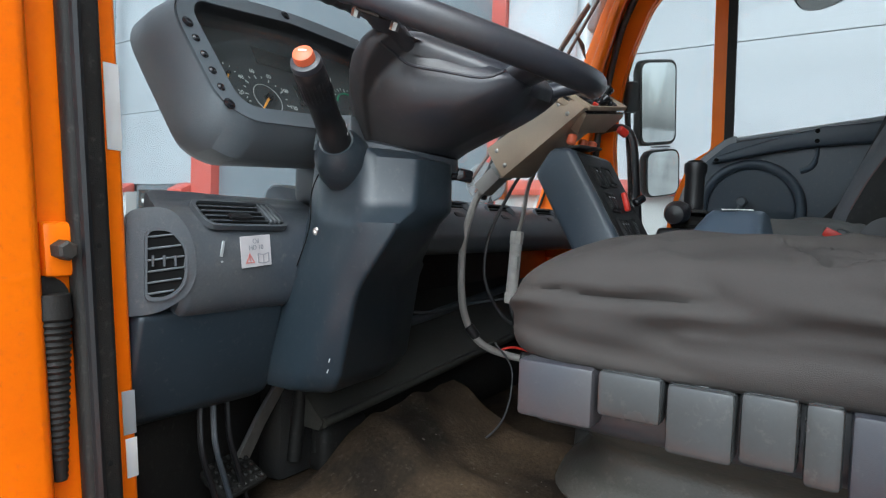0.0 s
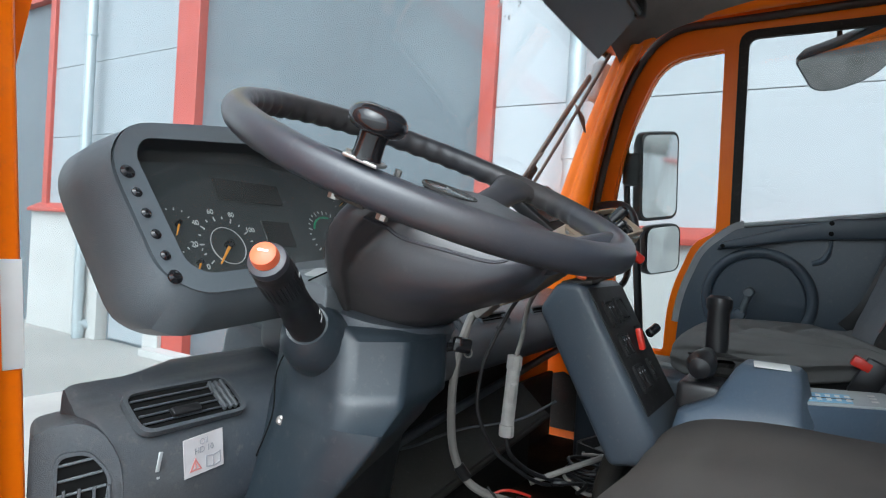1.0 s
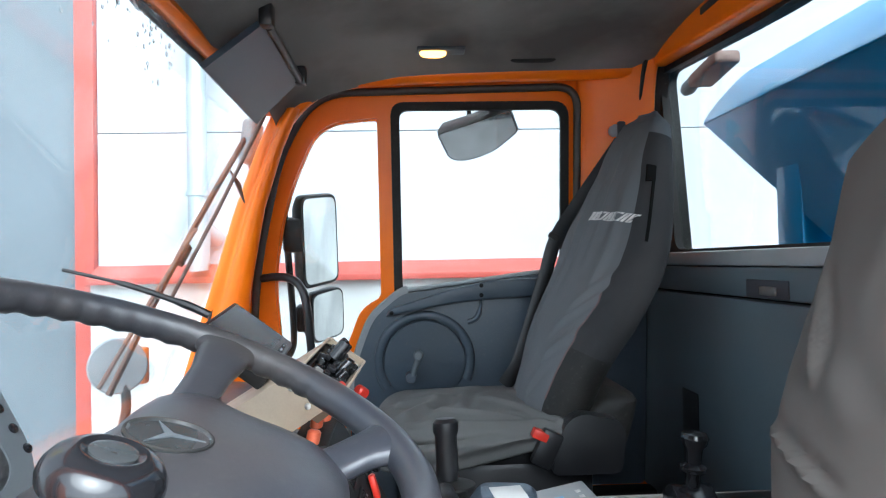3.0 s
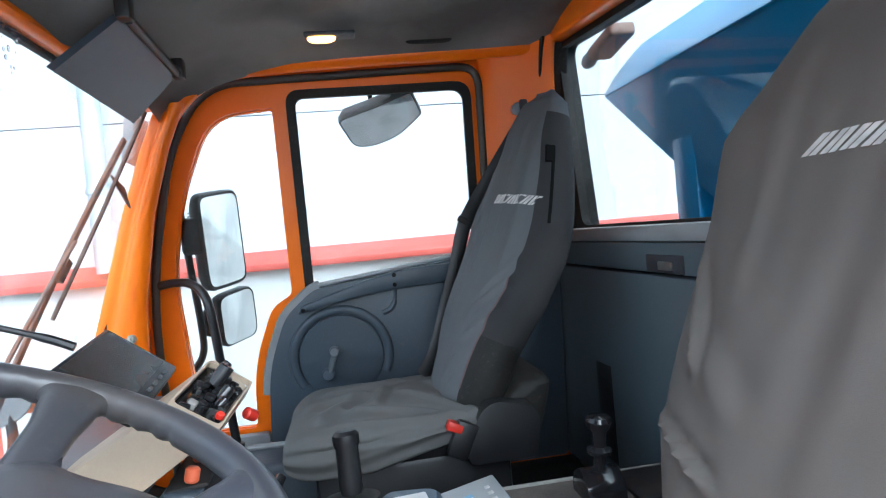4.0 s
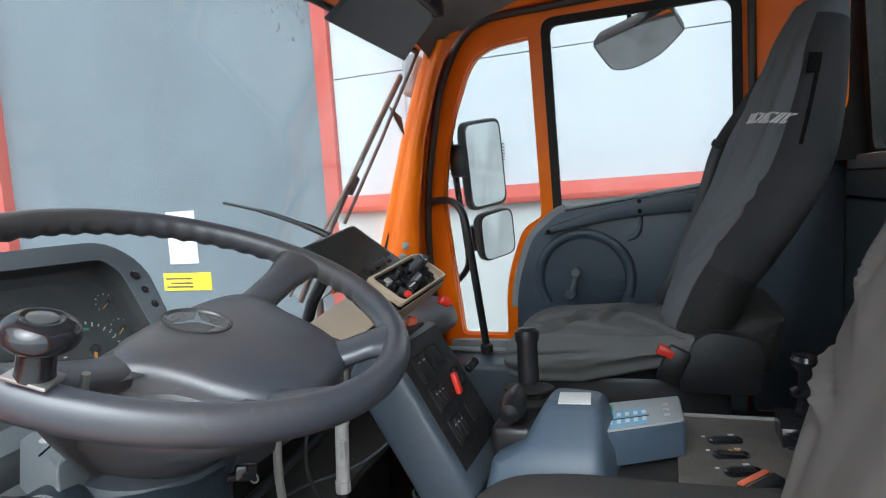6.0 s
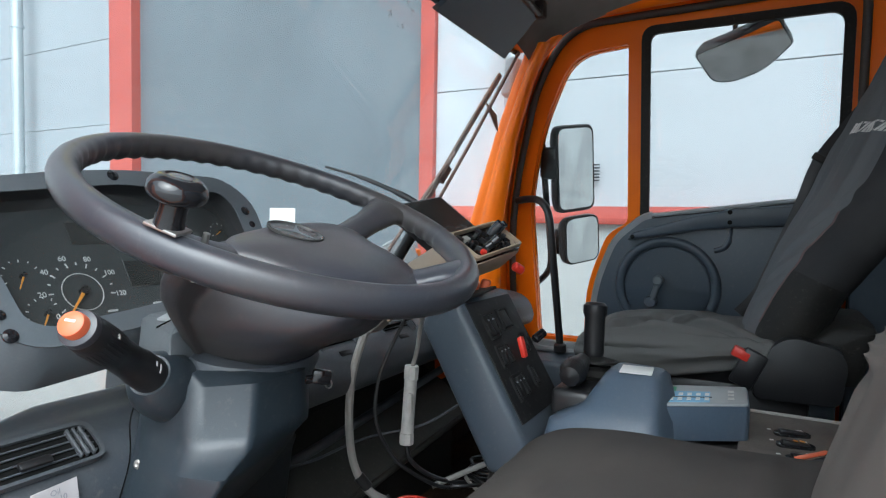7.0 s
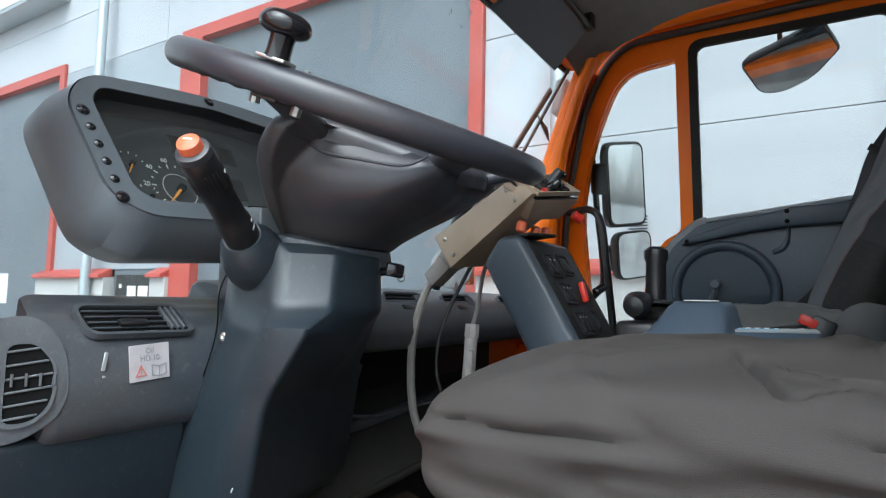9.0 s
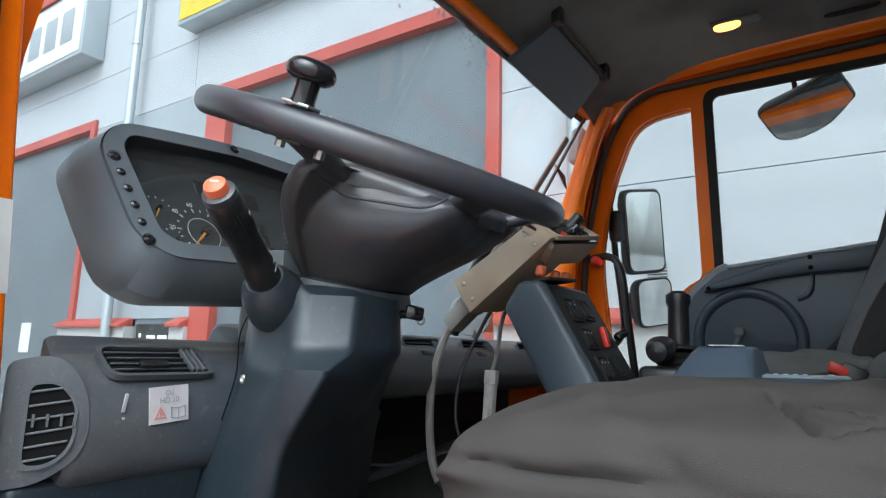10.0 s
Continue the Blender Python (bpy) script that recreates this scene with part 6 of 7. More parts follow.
for d, k in ((-0.013, 0.99), (-0.022, 0.99), (-0.060, 0.74)):
    under.append([TOPM @ Vector((0.080 * k * u + (0.004 if k < 0.9 else 0), 0.037 * k * v, d)) for u, v in ((-1, -1), (1, -1), (1, 1), (-1, 1))])
part("tray_body", loft(under), BEIGE, crane, "beige metal tray below the switches", smooth=20)
part("bracket_plate", box((0.125, 0.055, 0.006), pose(1.192, 0.468, 1.776, -6, -4, 0), 0.002), DARK_METAL, crane)
part("plug", box((0.045, 0.035, 0.07), frame_of((1.196, 0.664, 1.716), (0.0, -0.75, 0.66), (1, 0, 0)), 0.006), CABLE_GREY, crane, "grey cable plug")
part("plug_latch", box((0.05, 0.04, 0.012), frame_of((1.194, 0.642, 1.735), (0.0, -0.75, 0.66), (1, 0, 0)), 0.003), STEEL, crane)

# monitor
MM = frame_of((1.285, 0.592, 1.902), (-0.10, -0.62, 0.78), (1, 0.0, 0.14))
mon = thing("monitor", (1.26, 0.62, 1.85), "small dark camera monitor tilted on the dashboard", "monitor")
part("housing", box((0.205, 0.128, 0.024), MM, 0.006), BLACK_PLASTIC, mon)
part("screen", box((0.178, 0.098, 0.002), MM @ Matrix.Translation((0, 0.008, 0.0125)), 0.0005, 1), SCREEN, mon, "dark glossy screen")
for i in range(4):
    part("monitor_key", box((0.018, 0.007, 0.002), MM @ Matrix.Translation((-0.02 + i * 0.026, -0.052, 0.0125)), 0.001, 1), GLOSS_BLACK, mon)
part("monitor_arm", tube([(1.26, 0.62, 1.90), (1.27, 0.68, 1.82), (1.28, 0.74, 1.68)], 0.012, 10), BLACK_PLASTIC, mon)
single("antenna", tube(smooth_path([(1.318, 0.66, 1.945), (1.312, 0.70, 1.965), (1.30, 0.79, 2.0), (1.285, 0.88, 2.025)], 5), [0.007] * 6 + [0.005] * 5 + [0.003] * 5, 8), BLACK_PLASTIC, "thin black whip antenna behind the monitor", "antenna", (1.318, 0.66, 1.945))

# cables
def cable(pts, r, mat, label):
    return single("cable", tube(smooth_path(pts, 8), r, 8), mat, label, "cable", pts[0])


cable([(1.204, 0.690, 1.694), (1.200, 0.708, 1.672), (1.172, 0.716, 1.594), (1.163, 0.716, 1.502), (1.169, 0.707, 1.415), (1.188, 0.678, 1.357), (1.225, 0.622, 1.328), (1.26, 0.55, 1.32)], 0.0085, CABLE_GREY, "thick grey control cable looping below the dashboard")
for p, q in (((1.174, 0.700, 1.392), (1.186, 0.684, 1.366)), ((1.236, 0.600, 1.328), (1.249, 0.575, 1.322))):
    single("cable_tie", rod(p, q, 0.0115, 12, 0.002), BLACK_PLASTIC, "black tape round the control cable", "tape", p)
cable([(1.215, 0.640, 1.338), (1.228, 0.622, 1.346), (1.245, 0.60, 1.343), (1.26, 0.58, 1.335)], 0.003, RED, "faded red wire tied to the control cable")
cable([(1.10, 0.66, 1.128), (1.16, 0.60, 1.20), (1.20, 0.60, 1.30), (1.19, 0.64, 1.36)], 0.0025, BLACK_PLASTIC, "thin black wire hanging to the floor")
cable([(1.245, 0.57, 1.77), (1.28, 0.617, 1.711), (1.274, 0.626, 1.64), (1.271, 0.634, 1.605)], 0.005, CABLE_GREY, "grey lead hanging from the control box")
cn = thing("cable_connector", (1.268, 0.64, 1.44), "pale grey inline cable connector hanging below the control box", "connector")
part("connector_body", rod((1.271, 0.637, 1.60), (1.263, 0.642, 1.45), 0.0135, 14, 0.004), CONNECTOR_WHITE, cn)
part("connector_nut", rod((1.272, 0.637, 1.605), (1.270, 0.638, 1.575), 0.0155, 8, 0.002), CONNECTOR_WHITE, cn)
part("connector_nut", rod((1.2635, 0.642, 1.465), (1.262, 0.642, 1.440), 0.0155, 8, 0.002), CONNECTOR_WHITE, cn)
part("connector_latch", box((0.01, 0.012, 0.045), pose(1.255, 0.63, 1.53, 8, -12, 0), 0.003), CONNECTOR_WHITE, cn)
cable([(1.262, 0.642, 1.445), (1.27, 0.63, 1.40), (1.31, 0.58, 1.36), (1.40, 0.50, 1.34), (1.50, 0.44, 1.34)], 0.005, BLACK_PLASTIC, "black lead below the connector")
cable([(1.236, 0.61, 1.74), (1.234, 0.64, 1.693), (1.21, 0.675, 1.594), (1.206, 0.681, 1.501), (1.223, 0.656, 1.432), (1.243, 0.626, 1.395), (1.30, 0.57, 1.35), (1.40, 0.52, 1.34)], 0.004, BLACK_PLASTIC, "thin black cable below the dashboard")
cable([(0.96, 0.80, 1.41), (1.05, 0.795, 1.425), (1.15, 0.79, 1.415), (1.28, 0.76, 1.425), (1.36, 0.66, 1.45), (1.42, 0.60, 1.49)], 0.0030, DUSTY_PLASTIC, "thin dark grey wire under the dashboard")
random.seed(2)
for i in range(5):
    x0 = 1.32 + 0.05 * i
    pts = [(x0 + random.uniform(-0.05, 0.05), 0.50 + random.uniform(-0.06, 0.06), 1.33 + random.uniform(0, 0.05)) for _ in range(6)]
    cable(pts, 0.004, CABLE_GREY if i % 2 else BLACK_PLASTIC, "tangled wires beside the console")

coil = []
for i in range(90):
    q = i / 90 * 2 * math.pi * 4
    r = 0.030 + 0.008 * math.sin(q * 0.7)
    coil.append((1.385 + r * math.cos(q), 0.505 + 1.3 * r * math.sin(q), 1.355 + 0.010 * math.sin(q * 0.45) + 0.00012 * i))
single("cable_coil", tube([Vector(q) for q in coil], 0.0028, 6), BLACK_PLASTIC, "coiled black lead beside the switch console", "cable", (1.385, 0.505, 1.355))
cable([(1.30, 0.60, 1.345), (1.335, 0.55, 1.37), (1.36, 0.50, 1.395), (1.42, 0.46, 1.405), (1.47, 0.42, 1.39)], 0.006, CABLE_GREY, "thick grey cable beside the switch console")

# ---- centre console ----
con = thing("centre_console", (1.35, 0, 1.2), "grey-brown centre console between the seats with controls", "console")
part("console_base", span((1.135, -0.44, 1.12), (1.485, 0.27, 1.545), 0.012, 2), DARK_METAL, con)
part("plate_edge", span((1.478, -0.43, 1.540), (1.488, 0.02, 1.559), 0.004), CABLE_GREY, con, "worn pale edge strip")
part("side_panel", span((1.34, -0.43, 1.552), (1.47, -0.235, 1.563), 0.004), BLACK_PLASTIC, con, "black switch panel")
part("top_plate", span((1.14, -0.43, 1.543), (1.477, 0.02, 1.556), 0.004), CONSOLE_DUST, con, "dusty brown-grey top plate")
hs = part("lever_housing", loft([[Vector((x, y, z)) for x, y in rounded(q, 0.02, 3)] for z, q in ((1.50, [(1.13, 0.12), (1.305, 0.10), (1.33, 0.30), (1.13, 0.32)]), (1.585, [(1.14, 0.125), (1.300, 0.105), (1.325, 0.285), (1.14, 0.30)]), (1.61, [(1.165, 0.13), (1.297, 0.115), (1.318, 0.25), (1.165, 0.25)]), (1.652, [(1.205, 0.135), (1.292, 0.125), (1.308, 0.222), (1.215, 0.228)]), (1.660, [(1.215, 0.142), (1.287, 0.133), (1.300, 0.215), (1.225, 0.22)]))]), HOUSING_BLUE, con, "blue-grey lever housing")
part("white_label", box((0.056, 0.052, 0.002), frame_of((1.243, 0.176, 1.6615), (0, 0, 1), (1, 0.1, 0)), 0.004), WHITE, hs, "white label")
quad = [(1.212, 0.142), (1.292, 0.004), (1.418, 0.012), (1.350, 0.154)]
kb = thing("keypad_box", (1.33, 0.08, 1.55), "blue-grey control box with a pale printed keypad", "control box")
rs = []
for z, k in ((1.556, 0.99), (1.605, 1.0), (1.612, 0.98)):
    rs.append([Vector(((x - 1.337) * k + 1.337, (y - 0.079) * k + 0.079, z)) for x, y in rounded(quad, 0.010, 3)])
part("box_body", loft(rs), HOUSING_BLUE, kb)
pl = [((x - 1.337) * 0.95 + 1.337, (y - 0.079) * 0.95 + 0.079) for x, y in quad]
kp = part("keypad", prism(rounded(pl, 0.006, 3), 0.004, Matrix.Translation((0, 0, 1.612)), 0.001), PALE_RAIL, kb, "pale grey keypad")


def on_pad(u, v, w, h, mat, z=1.6162, name="key_print"):
    a, b2, c2, d2 = [Vector((*q, 0)) for q in (pl[0], pl[1], pl[2], pl[3])]
    def at(s, t):
        p = (a * (1 - s) + d2 * s) * (1 - t) + (b2 * (1 - s) + c2 * s) * t
        return (p.x, p.y)
    return part(name, prism([at(u, v), at(u + w, v), at(u + w, v + h), at(u, v + h)], 0.0008, Matrix.Translation((0, 0, z)), 0), mat, kp, smooth=0)


on_pad(0.08, 0.03, 0.55, 0.55, PALE_BLUE)
on_pad(0.62, 0.02, 0.25, 0.16, GREEN)
for i in range(5):
    for j in range(2):
        on_pad(0.16 + 0.24 * j, 0.12 + 0.10 * i, 0.12, 0.05, WHITE, 1.6172)
on_pad(0.29, 0.10, 0.03, 0.5, PRINT_DARK, 1.6172)
for i in range(3):
    on_pad(0.2 + 0.2 * i, 0.78, 0.09, 0.07, PRINT_GREY, 1.6172)
# joystick
joy = thing("joystick", (1.29, 0.275, 1.6), "black joystick lever with a rubber boot", "joystick")
part("grip", lathe([(0.016, 0), (0.019, 0.012), (0.0185, 0.075), (0.022, 0.082), (0.022, 0.097), (0.016, 0.103), (0.001, 0.104)], frame_of((1.312, 0.268, 1.658), (0.13, 0.02, 1)), 20), BLACK_PLASTIC, joy)
part("boot", lathe([(0.040, 0), (0.034, 0.010), (0.040, 0.018), (0.030, 0.028), (0.033, 0.036), (0.018, 0.046)], frame_of((1.305, 0.268, 1.61), (0.1, 0, 1)), 22), RUBBER, joy)
part("flange", lathe([(0.046, 0), (0.046, 0.004), (0.02, 0.01)], frame_of((1.308, 0.268, 1.652), (0.1, 0, 1)), 22), RUBBER, joy)
part("handle_ball", lathe([(0.001, -0.025), (0.017, -0.020), (0.0235, 0), (0.022, 0.018), (0.018, 0.04), (0.014, 0.06)], frame_of((1.205, 0.275, 1.652), (1, 0, 0.15)), 20), BLACK_PLASTIC, joy)
part("base_block", span((1.19, 0.24, 1.575), (1.335, 0.31, 1.625), 0.012, 3), BLACK_PLASTIC, joy)
# gear selector
gs = thing("gear_selector", (1.392, -0.180, 1.556), "glossy black gear selector with a pull collar", "gear lever")
part("selector_base", prism(rounded([(-0.042, 0.0), (0.042, 0.0), (0.042, 0.030), (0.0, 0.062), (-0.042, 0.030)], [0.004, 0.004, 0.02, 0.04, 0.02], 5), 0.072, pose(1.392, -0.144, 1.556, 90, 0, 0), 0.005), GLOSS_BLACK, gs)
part("selector_stem", lathe([(0.012, 0.045), (0.012, 0.075), (0.022, 0.080), (0.023, 0.088), (0.013, 0.094), (0.015, 0.122), (0.022, 0.130), (0.025, 0.142), (0.021, 0.149), (0.001, 0.151)], frame_of((1.392, -0.180, 1.556), (-0.05, -0.05, 1)), 24), GLOSS_BLACK, gs)
# rocker switches in the top plate
for x, y, turn, mark in ((1.363, -0.058, 14, False), (1.304, -0.062, 12, True), (1.244, -0.074, 22, False)):
    r = thing("rocker_switch", (x, y, 1.556), "black rocker switch in the dusty console top", "switch", group="console switches")
    m = pose(x, y, 1.558, 0, 0, turn)
    part("switch_frame", prism(rounded([(-0.013, -0.028), (0.013, -0.028), (0.013, 0.028), (-0.013, 0.028)], 0.012, 4), 0.005, m @ Matrix.Translation((0, 0, -0.003)), 0.002), GLOSS_BLACK, r)
    part("rocker", box((0.015, 0.042, 0.008), m @ Matrix.Translation((0, 0, 0.0025)) @ Matrix.Rotation(radians(7), 4, "X"), 0.004), BLACK_PLASTIC, r)
    part("print_bar", box((0.006, 0.010, 0.0006), m @ Matrix.Translation((0.026, -0.018, -0.0014)), 0), WHITE, r, smooth=0)
    part("print_bar", box((0.005, 0.006, 0.0006), m @ Matrix.Translation((0.022, 0.030, -0.0014)), 0), WHITE, r, smooth=0)
    if mark:
        for k in range(3):
            part("symbol_bar", box((0.006, 0.007, 0.0006), m @ Matrix.Translation((0.001, -0.010 + k * 0.010, 0.0072)) @ Matrix.Rotation(radians(7), 4, "X"), 0), NEEDLE, r, "amber symbol", smooth=0)
for x, y in ((1.358, -0.157), (1.374, -0.181)):
    single("blank_plate", box((0.030, 0.018, 0.004), pose(x, y, 1.5578, 0, 0, 14), 0.003), BLACK_PLASTIC, "small black blanking plate in the console top", "plate", (x, y, 1.556))
bk = thing("seat_buckle", (1.128, -0.085, 1.50), "black seat belt buckle with an orange-red release strip", "seat buckle")
BKM = pose(1.128, -0.084, 1.578, 0, 0, -38)
part("buckle_body", box((0.072, 0.034, 0.046), BKM, 0.007, 3), BLACK_PLASTIC, bk)
part("release_strip", box((0.064, 0.010, 0.006), BKM @ Matrix.Translation((0, 0.009, 0.022)), 0.002), ORANGE_KNOB, bk, "orange-red release strip")
part("buckle_edge", box((0.064, 0.002, 0.003), BKM @ Matrix.Translation((0, 0.000, 0.0228)), 0.0005, 1), STEEL, bk)
part("buckle_strap", box((0.045, 0.006, 0.09), BKM @ Matrix.Translation((0.0, 0, -0.05)), 0.002), RUBBER, bk)

# ---- floor things ----
sill = thing("door_sill", (1.9, 0.6, 1.12), "blue-grey moulded sill beside the passenger footwell", "sill")
part("step_body", span((2.12, 0.38, 1.12), (2.30, 0.80, 1.450), 0.02, 3), BLUE_PLASTIC, sill)
part("step_rim", tube(smooth_path([(2.135, 0.40, 1.450), (2.20, 0.395, 1.450), (2.272, 0.44, 1.455), (2.278, 0.79, 1.46)], 5), 0.010, 8), TRIM_GREY, sill, "paler rolled rim")
tun = thing("tunnel_cover", (1.25, 0.8, 1.12), "dark rubber covered engine tunnel under the dashboard", "cover")
board = []
for i in range(13):
    x = 0.82 + 1.06 * i / 12
    lo = 1.252 + 0.075 * (x - 1.0)
    board.append([Vector((x, y, z)) for y, z in ((0.800, lo - 0.012), (0.792, lo + 0.006), (0.812, lo + 0.022), (0.880, lo + 0.085 + 0.006 * math.sin(9 * x)), (0.945, 1.405 + 0.03 * (x - 1.0)), (0.964, 1.42 + 0.03 * (x - 1.0)), (0.964, lo - 0.012))])
part("tunnel_top", loft(board), OLIVE_RUBBER, tun, smooth=60)
part("tunnel_edge", tube([(0.825, 0.794, 1.241), (1.10, 0.794, 1.262), (1.35, 0.796, 1.281), (1.87, 0.798, 1.320)], 0.0095, 10), OLIVE_RUBBER, tun)
part("tunnel_base", span((0.99, 0.84, 1.12), (1.86, 0.96, 1.262), 0.01), RUBBER, tun)
bm = bmesh.new()
rows = []
for j in range(40):
    row = []
    for i in range(44):
        x, y = 0.60 + 0.72 * i / 43, 0.36 + 0.47 * j / 39
        rise = 0.10 / (1 + math.exp(-(y - 0.66 + 0.25 * (1.0 - x)) * 22)) * min(1, max(0, (x - 0.74) * 5))
        lump = 0.022 * noise.noise((x * 7, y * 7, 1)) + 0.012 * noise.noise((x * 17, y * 17, 5)) + 0.03 * max(0.0, min(1.0, (x - 0.98) * 4)) * max(0.0, min(1.0, (y - 0.45) * 4))
        edge = min(i, 43 - i, j, 39 - j) / 4
        row.append(bm.verts.new((x, y, 1.121 + (rise + max(0, lump + 0.012)) * min(1, edge))))
    rows.append(row)
for r0, r1 in zip(rows, rows[1:]):
    for i in range(43):
        bm.faces.new((r0[i], r0[i + 1], r1[i + 1], r1[i]))
bmesh.ops.recalc_face_normals(bm, faces=bm.faces)
cloth_tree = BVHTree.FromBMesh(bm)
single("floor_cloth", bm, FLOOR_MAT, "crumpled dusty brown mat on the cab floor", "mat", (0.88, 0.66, 1.12), smooth=70)
tray_box = thing("storage_tray", (1.55, 0.47, 1.12), "dark framed grey tray on a post beside the switch console", "tray")
TRM = frame_of((1.555, 0.475, 1.372), (0.0, -0.05, 1.0), (0.96, -0.26, 0))
loop = rounded([(-0.068, -0.085), (0.068, -0.085), (0.068, 0.085), (-0.068, 0.085)], 0.018, 4)
part("tray_floor", prism(loop, 0.006, TRM @ Matrix.Translation((0, 0, -0.026)), 0.001), TRIM_GREY, tray_box, "grey tray floor")
part("tray_rim", plate([(x * 1.10, y * 1.08) for x, y in loop], [loop], 0.034, TRM @ Matrix.Translation((0, 0, -0.028))), BLACK_PLASTIC, tray_box)
part("tray_post", rod((1.555, 0.475, 1.12), (1.555, 0.475, 1.345), 0.016, 10), DARK_METAL, tray_box)
random.seed(31)
bm = bmesh.new()
for i in range(60):
    x, y = random.uniform(0.62, 1.12), random.uniform(0.38, 0.92)
    hit = cloth_tree.ray_cast(Vector((x, y, 1.6)), Vector((0, 0, -1)))
    z = hit[0].z if hit[0] else 1.122
    a, w = random.uniform(0, 6.3), random.uniform(0.0015, 0.006)
    box((w, w * random.uniform(0.3, 1.0), 0.001), pose(x, y, z + 0.0012, random.uniform(-15, 15), random.uniform(-15, 15), math.degrees(a)), 0, 1, bm)
single("floor_debris", bm, CONSOLE_DUST, "small pale bits of dirt and straw on the mat", "debris", (0.88, 0.66, 1.12), kind="stuff", smooth=0)
ped = thing("pedal", (0.68, 0.88, 1.12), "worn metal pedal on a long arm", "pedal")
part("pedal_arm", tube([(0.79, 0.86, 1.33), (0.74, 0.87, 1.25), (0.69, 0.86, 1.19)], 0.012, 8, squash=(0.013, 0.006, (1, 0, 0))), STEEL, ped)
part("pedal_pad", box((0.105, 0.075, 0.014), pose(0.660, 0.840, 1.185, 32, 0, 12), 0.006), RUBBER, ped)
PADM = pose(0.660, 0.840, 1.185, 32, 0, 12)
for i in range(7):
    for j in range(5):
        part("pad_stud", box((0.009, 0.009, 0.005), PADM @ Matrix.Translation((-0.042 + 0.014 * i, -0.028 + 0.014 * j, 0.0085)), 0.002, 1), RUBBER, ped)
for i, (x, y) in enumerate(((0.56, 0.79), (0.59, 0.80), (0.63, 0.82))):
    cable([(x, y, 1.36), (x - 0.01, y - 0.02, 1.28), (x + 0.02, y - 0.01, 1.2), (x + 0.05, y, 1.125)], 0.0045, DUSTY_PLASTIC if i == 1 else BLACK_PLASTIC, "hose running down to the floor")
single("pedal_block", span((0.86, 0.82, 1.12), (0.99, 0.95, 1.22), 0.02, 3), RUBBER, "black rubber covered pedal block on the floor", "pedal", (0.92, 0.88, 1.12))
heater = thing("heater_box", (0.9, 0.90, 1.12), "dark heater box behind the pedals", "heater")
part("heater_case", span((0.78, 0.86, 1.12), (1.02, 0.94, 1.42), 0.02, 2), DARK_METAL, heater)
for x in (0.81, 0.87, 0.94):
    part("heater_pipe", rod((x, 0.855, 1.16), (x + 0.02, 0.848, 1.40), 0.014, 10, 0.002), RUBBER, heater)

# ---- visor, lamp, grab handle ----
vis = thing("sun_visor", (1.85, 0.70, 2.45), "dark grey folded sun visor hanging at the windscreen top", "sun visor")
a, b2, c2, d2 = Vector((1.990, 0.754, 2.422)), Vector((1.510, 0.736, 2.425)), Vector((1.600, 0.640, 2.547)), Vector((1.946, 0.632, 2.522))
n = (a - b2).cross(c2 - b2).normalized() * 0.007
part("visor_panel", loft([[p + n * k for p in (b2.lerp(a, 0.01), a, d2, c2)] for k in (-1, 1)]), BLUE_PLASTIC, vis, smooth=30)
part("visor_hinge", rod(c2 + Vector((0.02, -0.015, 0.0)), d2 + Vector((0.0, -0.015, 0.0)), 0.010, 10, 0.003), BLACK_PLASTIC, vis)
for p in (c2, d2):
    part("visor_bracket", box((0.035, 0.03, 0.05), Matrix.Translation(p + Vector((0, -0.015, 0.015))), 0.006), BLACK_PLASTIC, vis)
lamp = thing("dome_lamp", (1.99, 0.22, 2.62), "small lit dome lamp in the roof lining", "lamp")
DM = pose(1.985, 0.235, 2.618, 180, 0, 0)
part("lamp_base", box((0.050, 0.135, 0.012), DM, 0.005), DUSTY_PLASTIC, lamp)
part("lamp_lens", loft([[DM @ Vector((x * 0.018 * k, -0.022 + y * 0.038 * k, z)) for x, y in superellipse(0, 0, 1, 1, 3, 24)] for k, z in ((1, 0.004), (0.95, 0.012), (0.7, 0.017), (0.2, 0.018))]), LAMP_GLOW, lamp, "glowing amber lens")
grip = thing("grab_handle", (2.2, 0.7, 1.46), "black bent grab handle beside the windscreen pillar", "handle")
part("handle_bar", tube(smooth_path([(2.285, 0.812, 1.985), (2.262, 0.762, 1.990), (2.235, 0.715, 1.985), (2.205, 0.675, 1.958), (2.195, 0.655, 1.90), (2.215, 0.645, 1.75), (2.240, 0.637, 1.60), (2.258, 0.630, 1.478)], 6), 0.013, 12), BLACK_PLASTIC, grip)
part("handle_foot", lathe([(0.022, -0.015), (0.022, 0.01), (0.014, 0.016)], frame_of((2.258, 0.630, 1.472), (-0.1, 0, 1)), 16), BLACK_PLASTIC, grip)
roof_handle = single("roof_handle", tube(smooth_path([(2.12, 0.02, 2.648), (2.12, 0.005, 2.636), (2.12, -0.05, 2.634), (2.12, -0.105, 2.636), (2.12, -0.12, 2.648)], 5), 0.009, 10), RUBBER, "dark roof grab strap", "handle", (2.1, 0, 2.6))

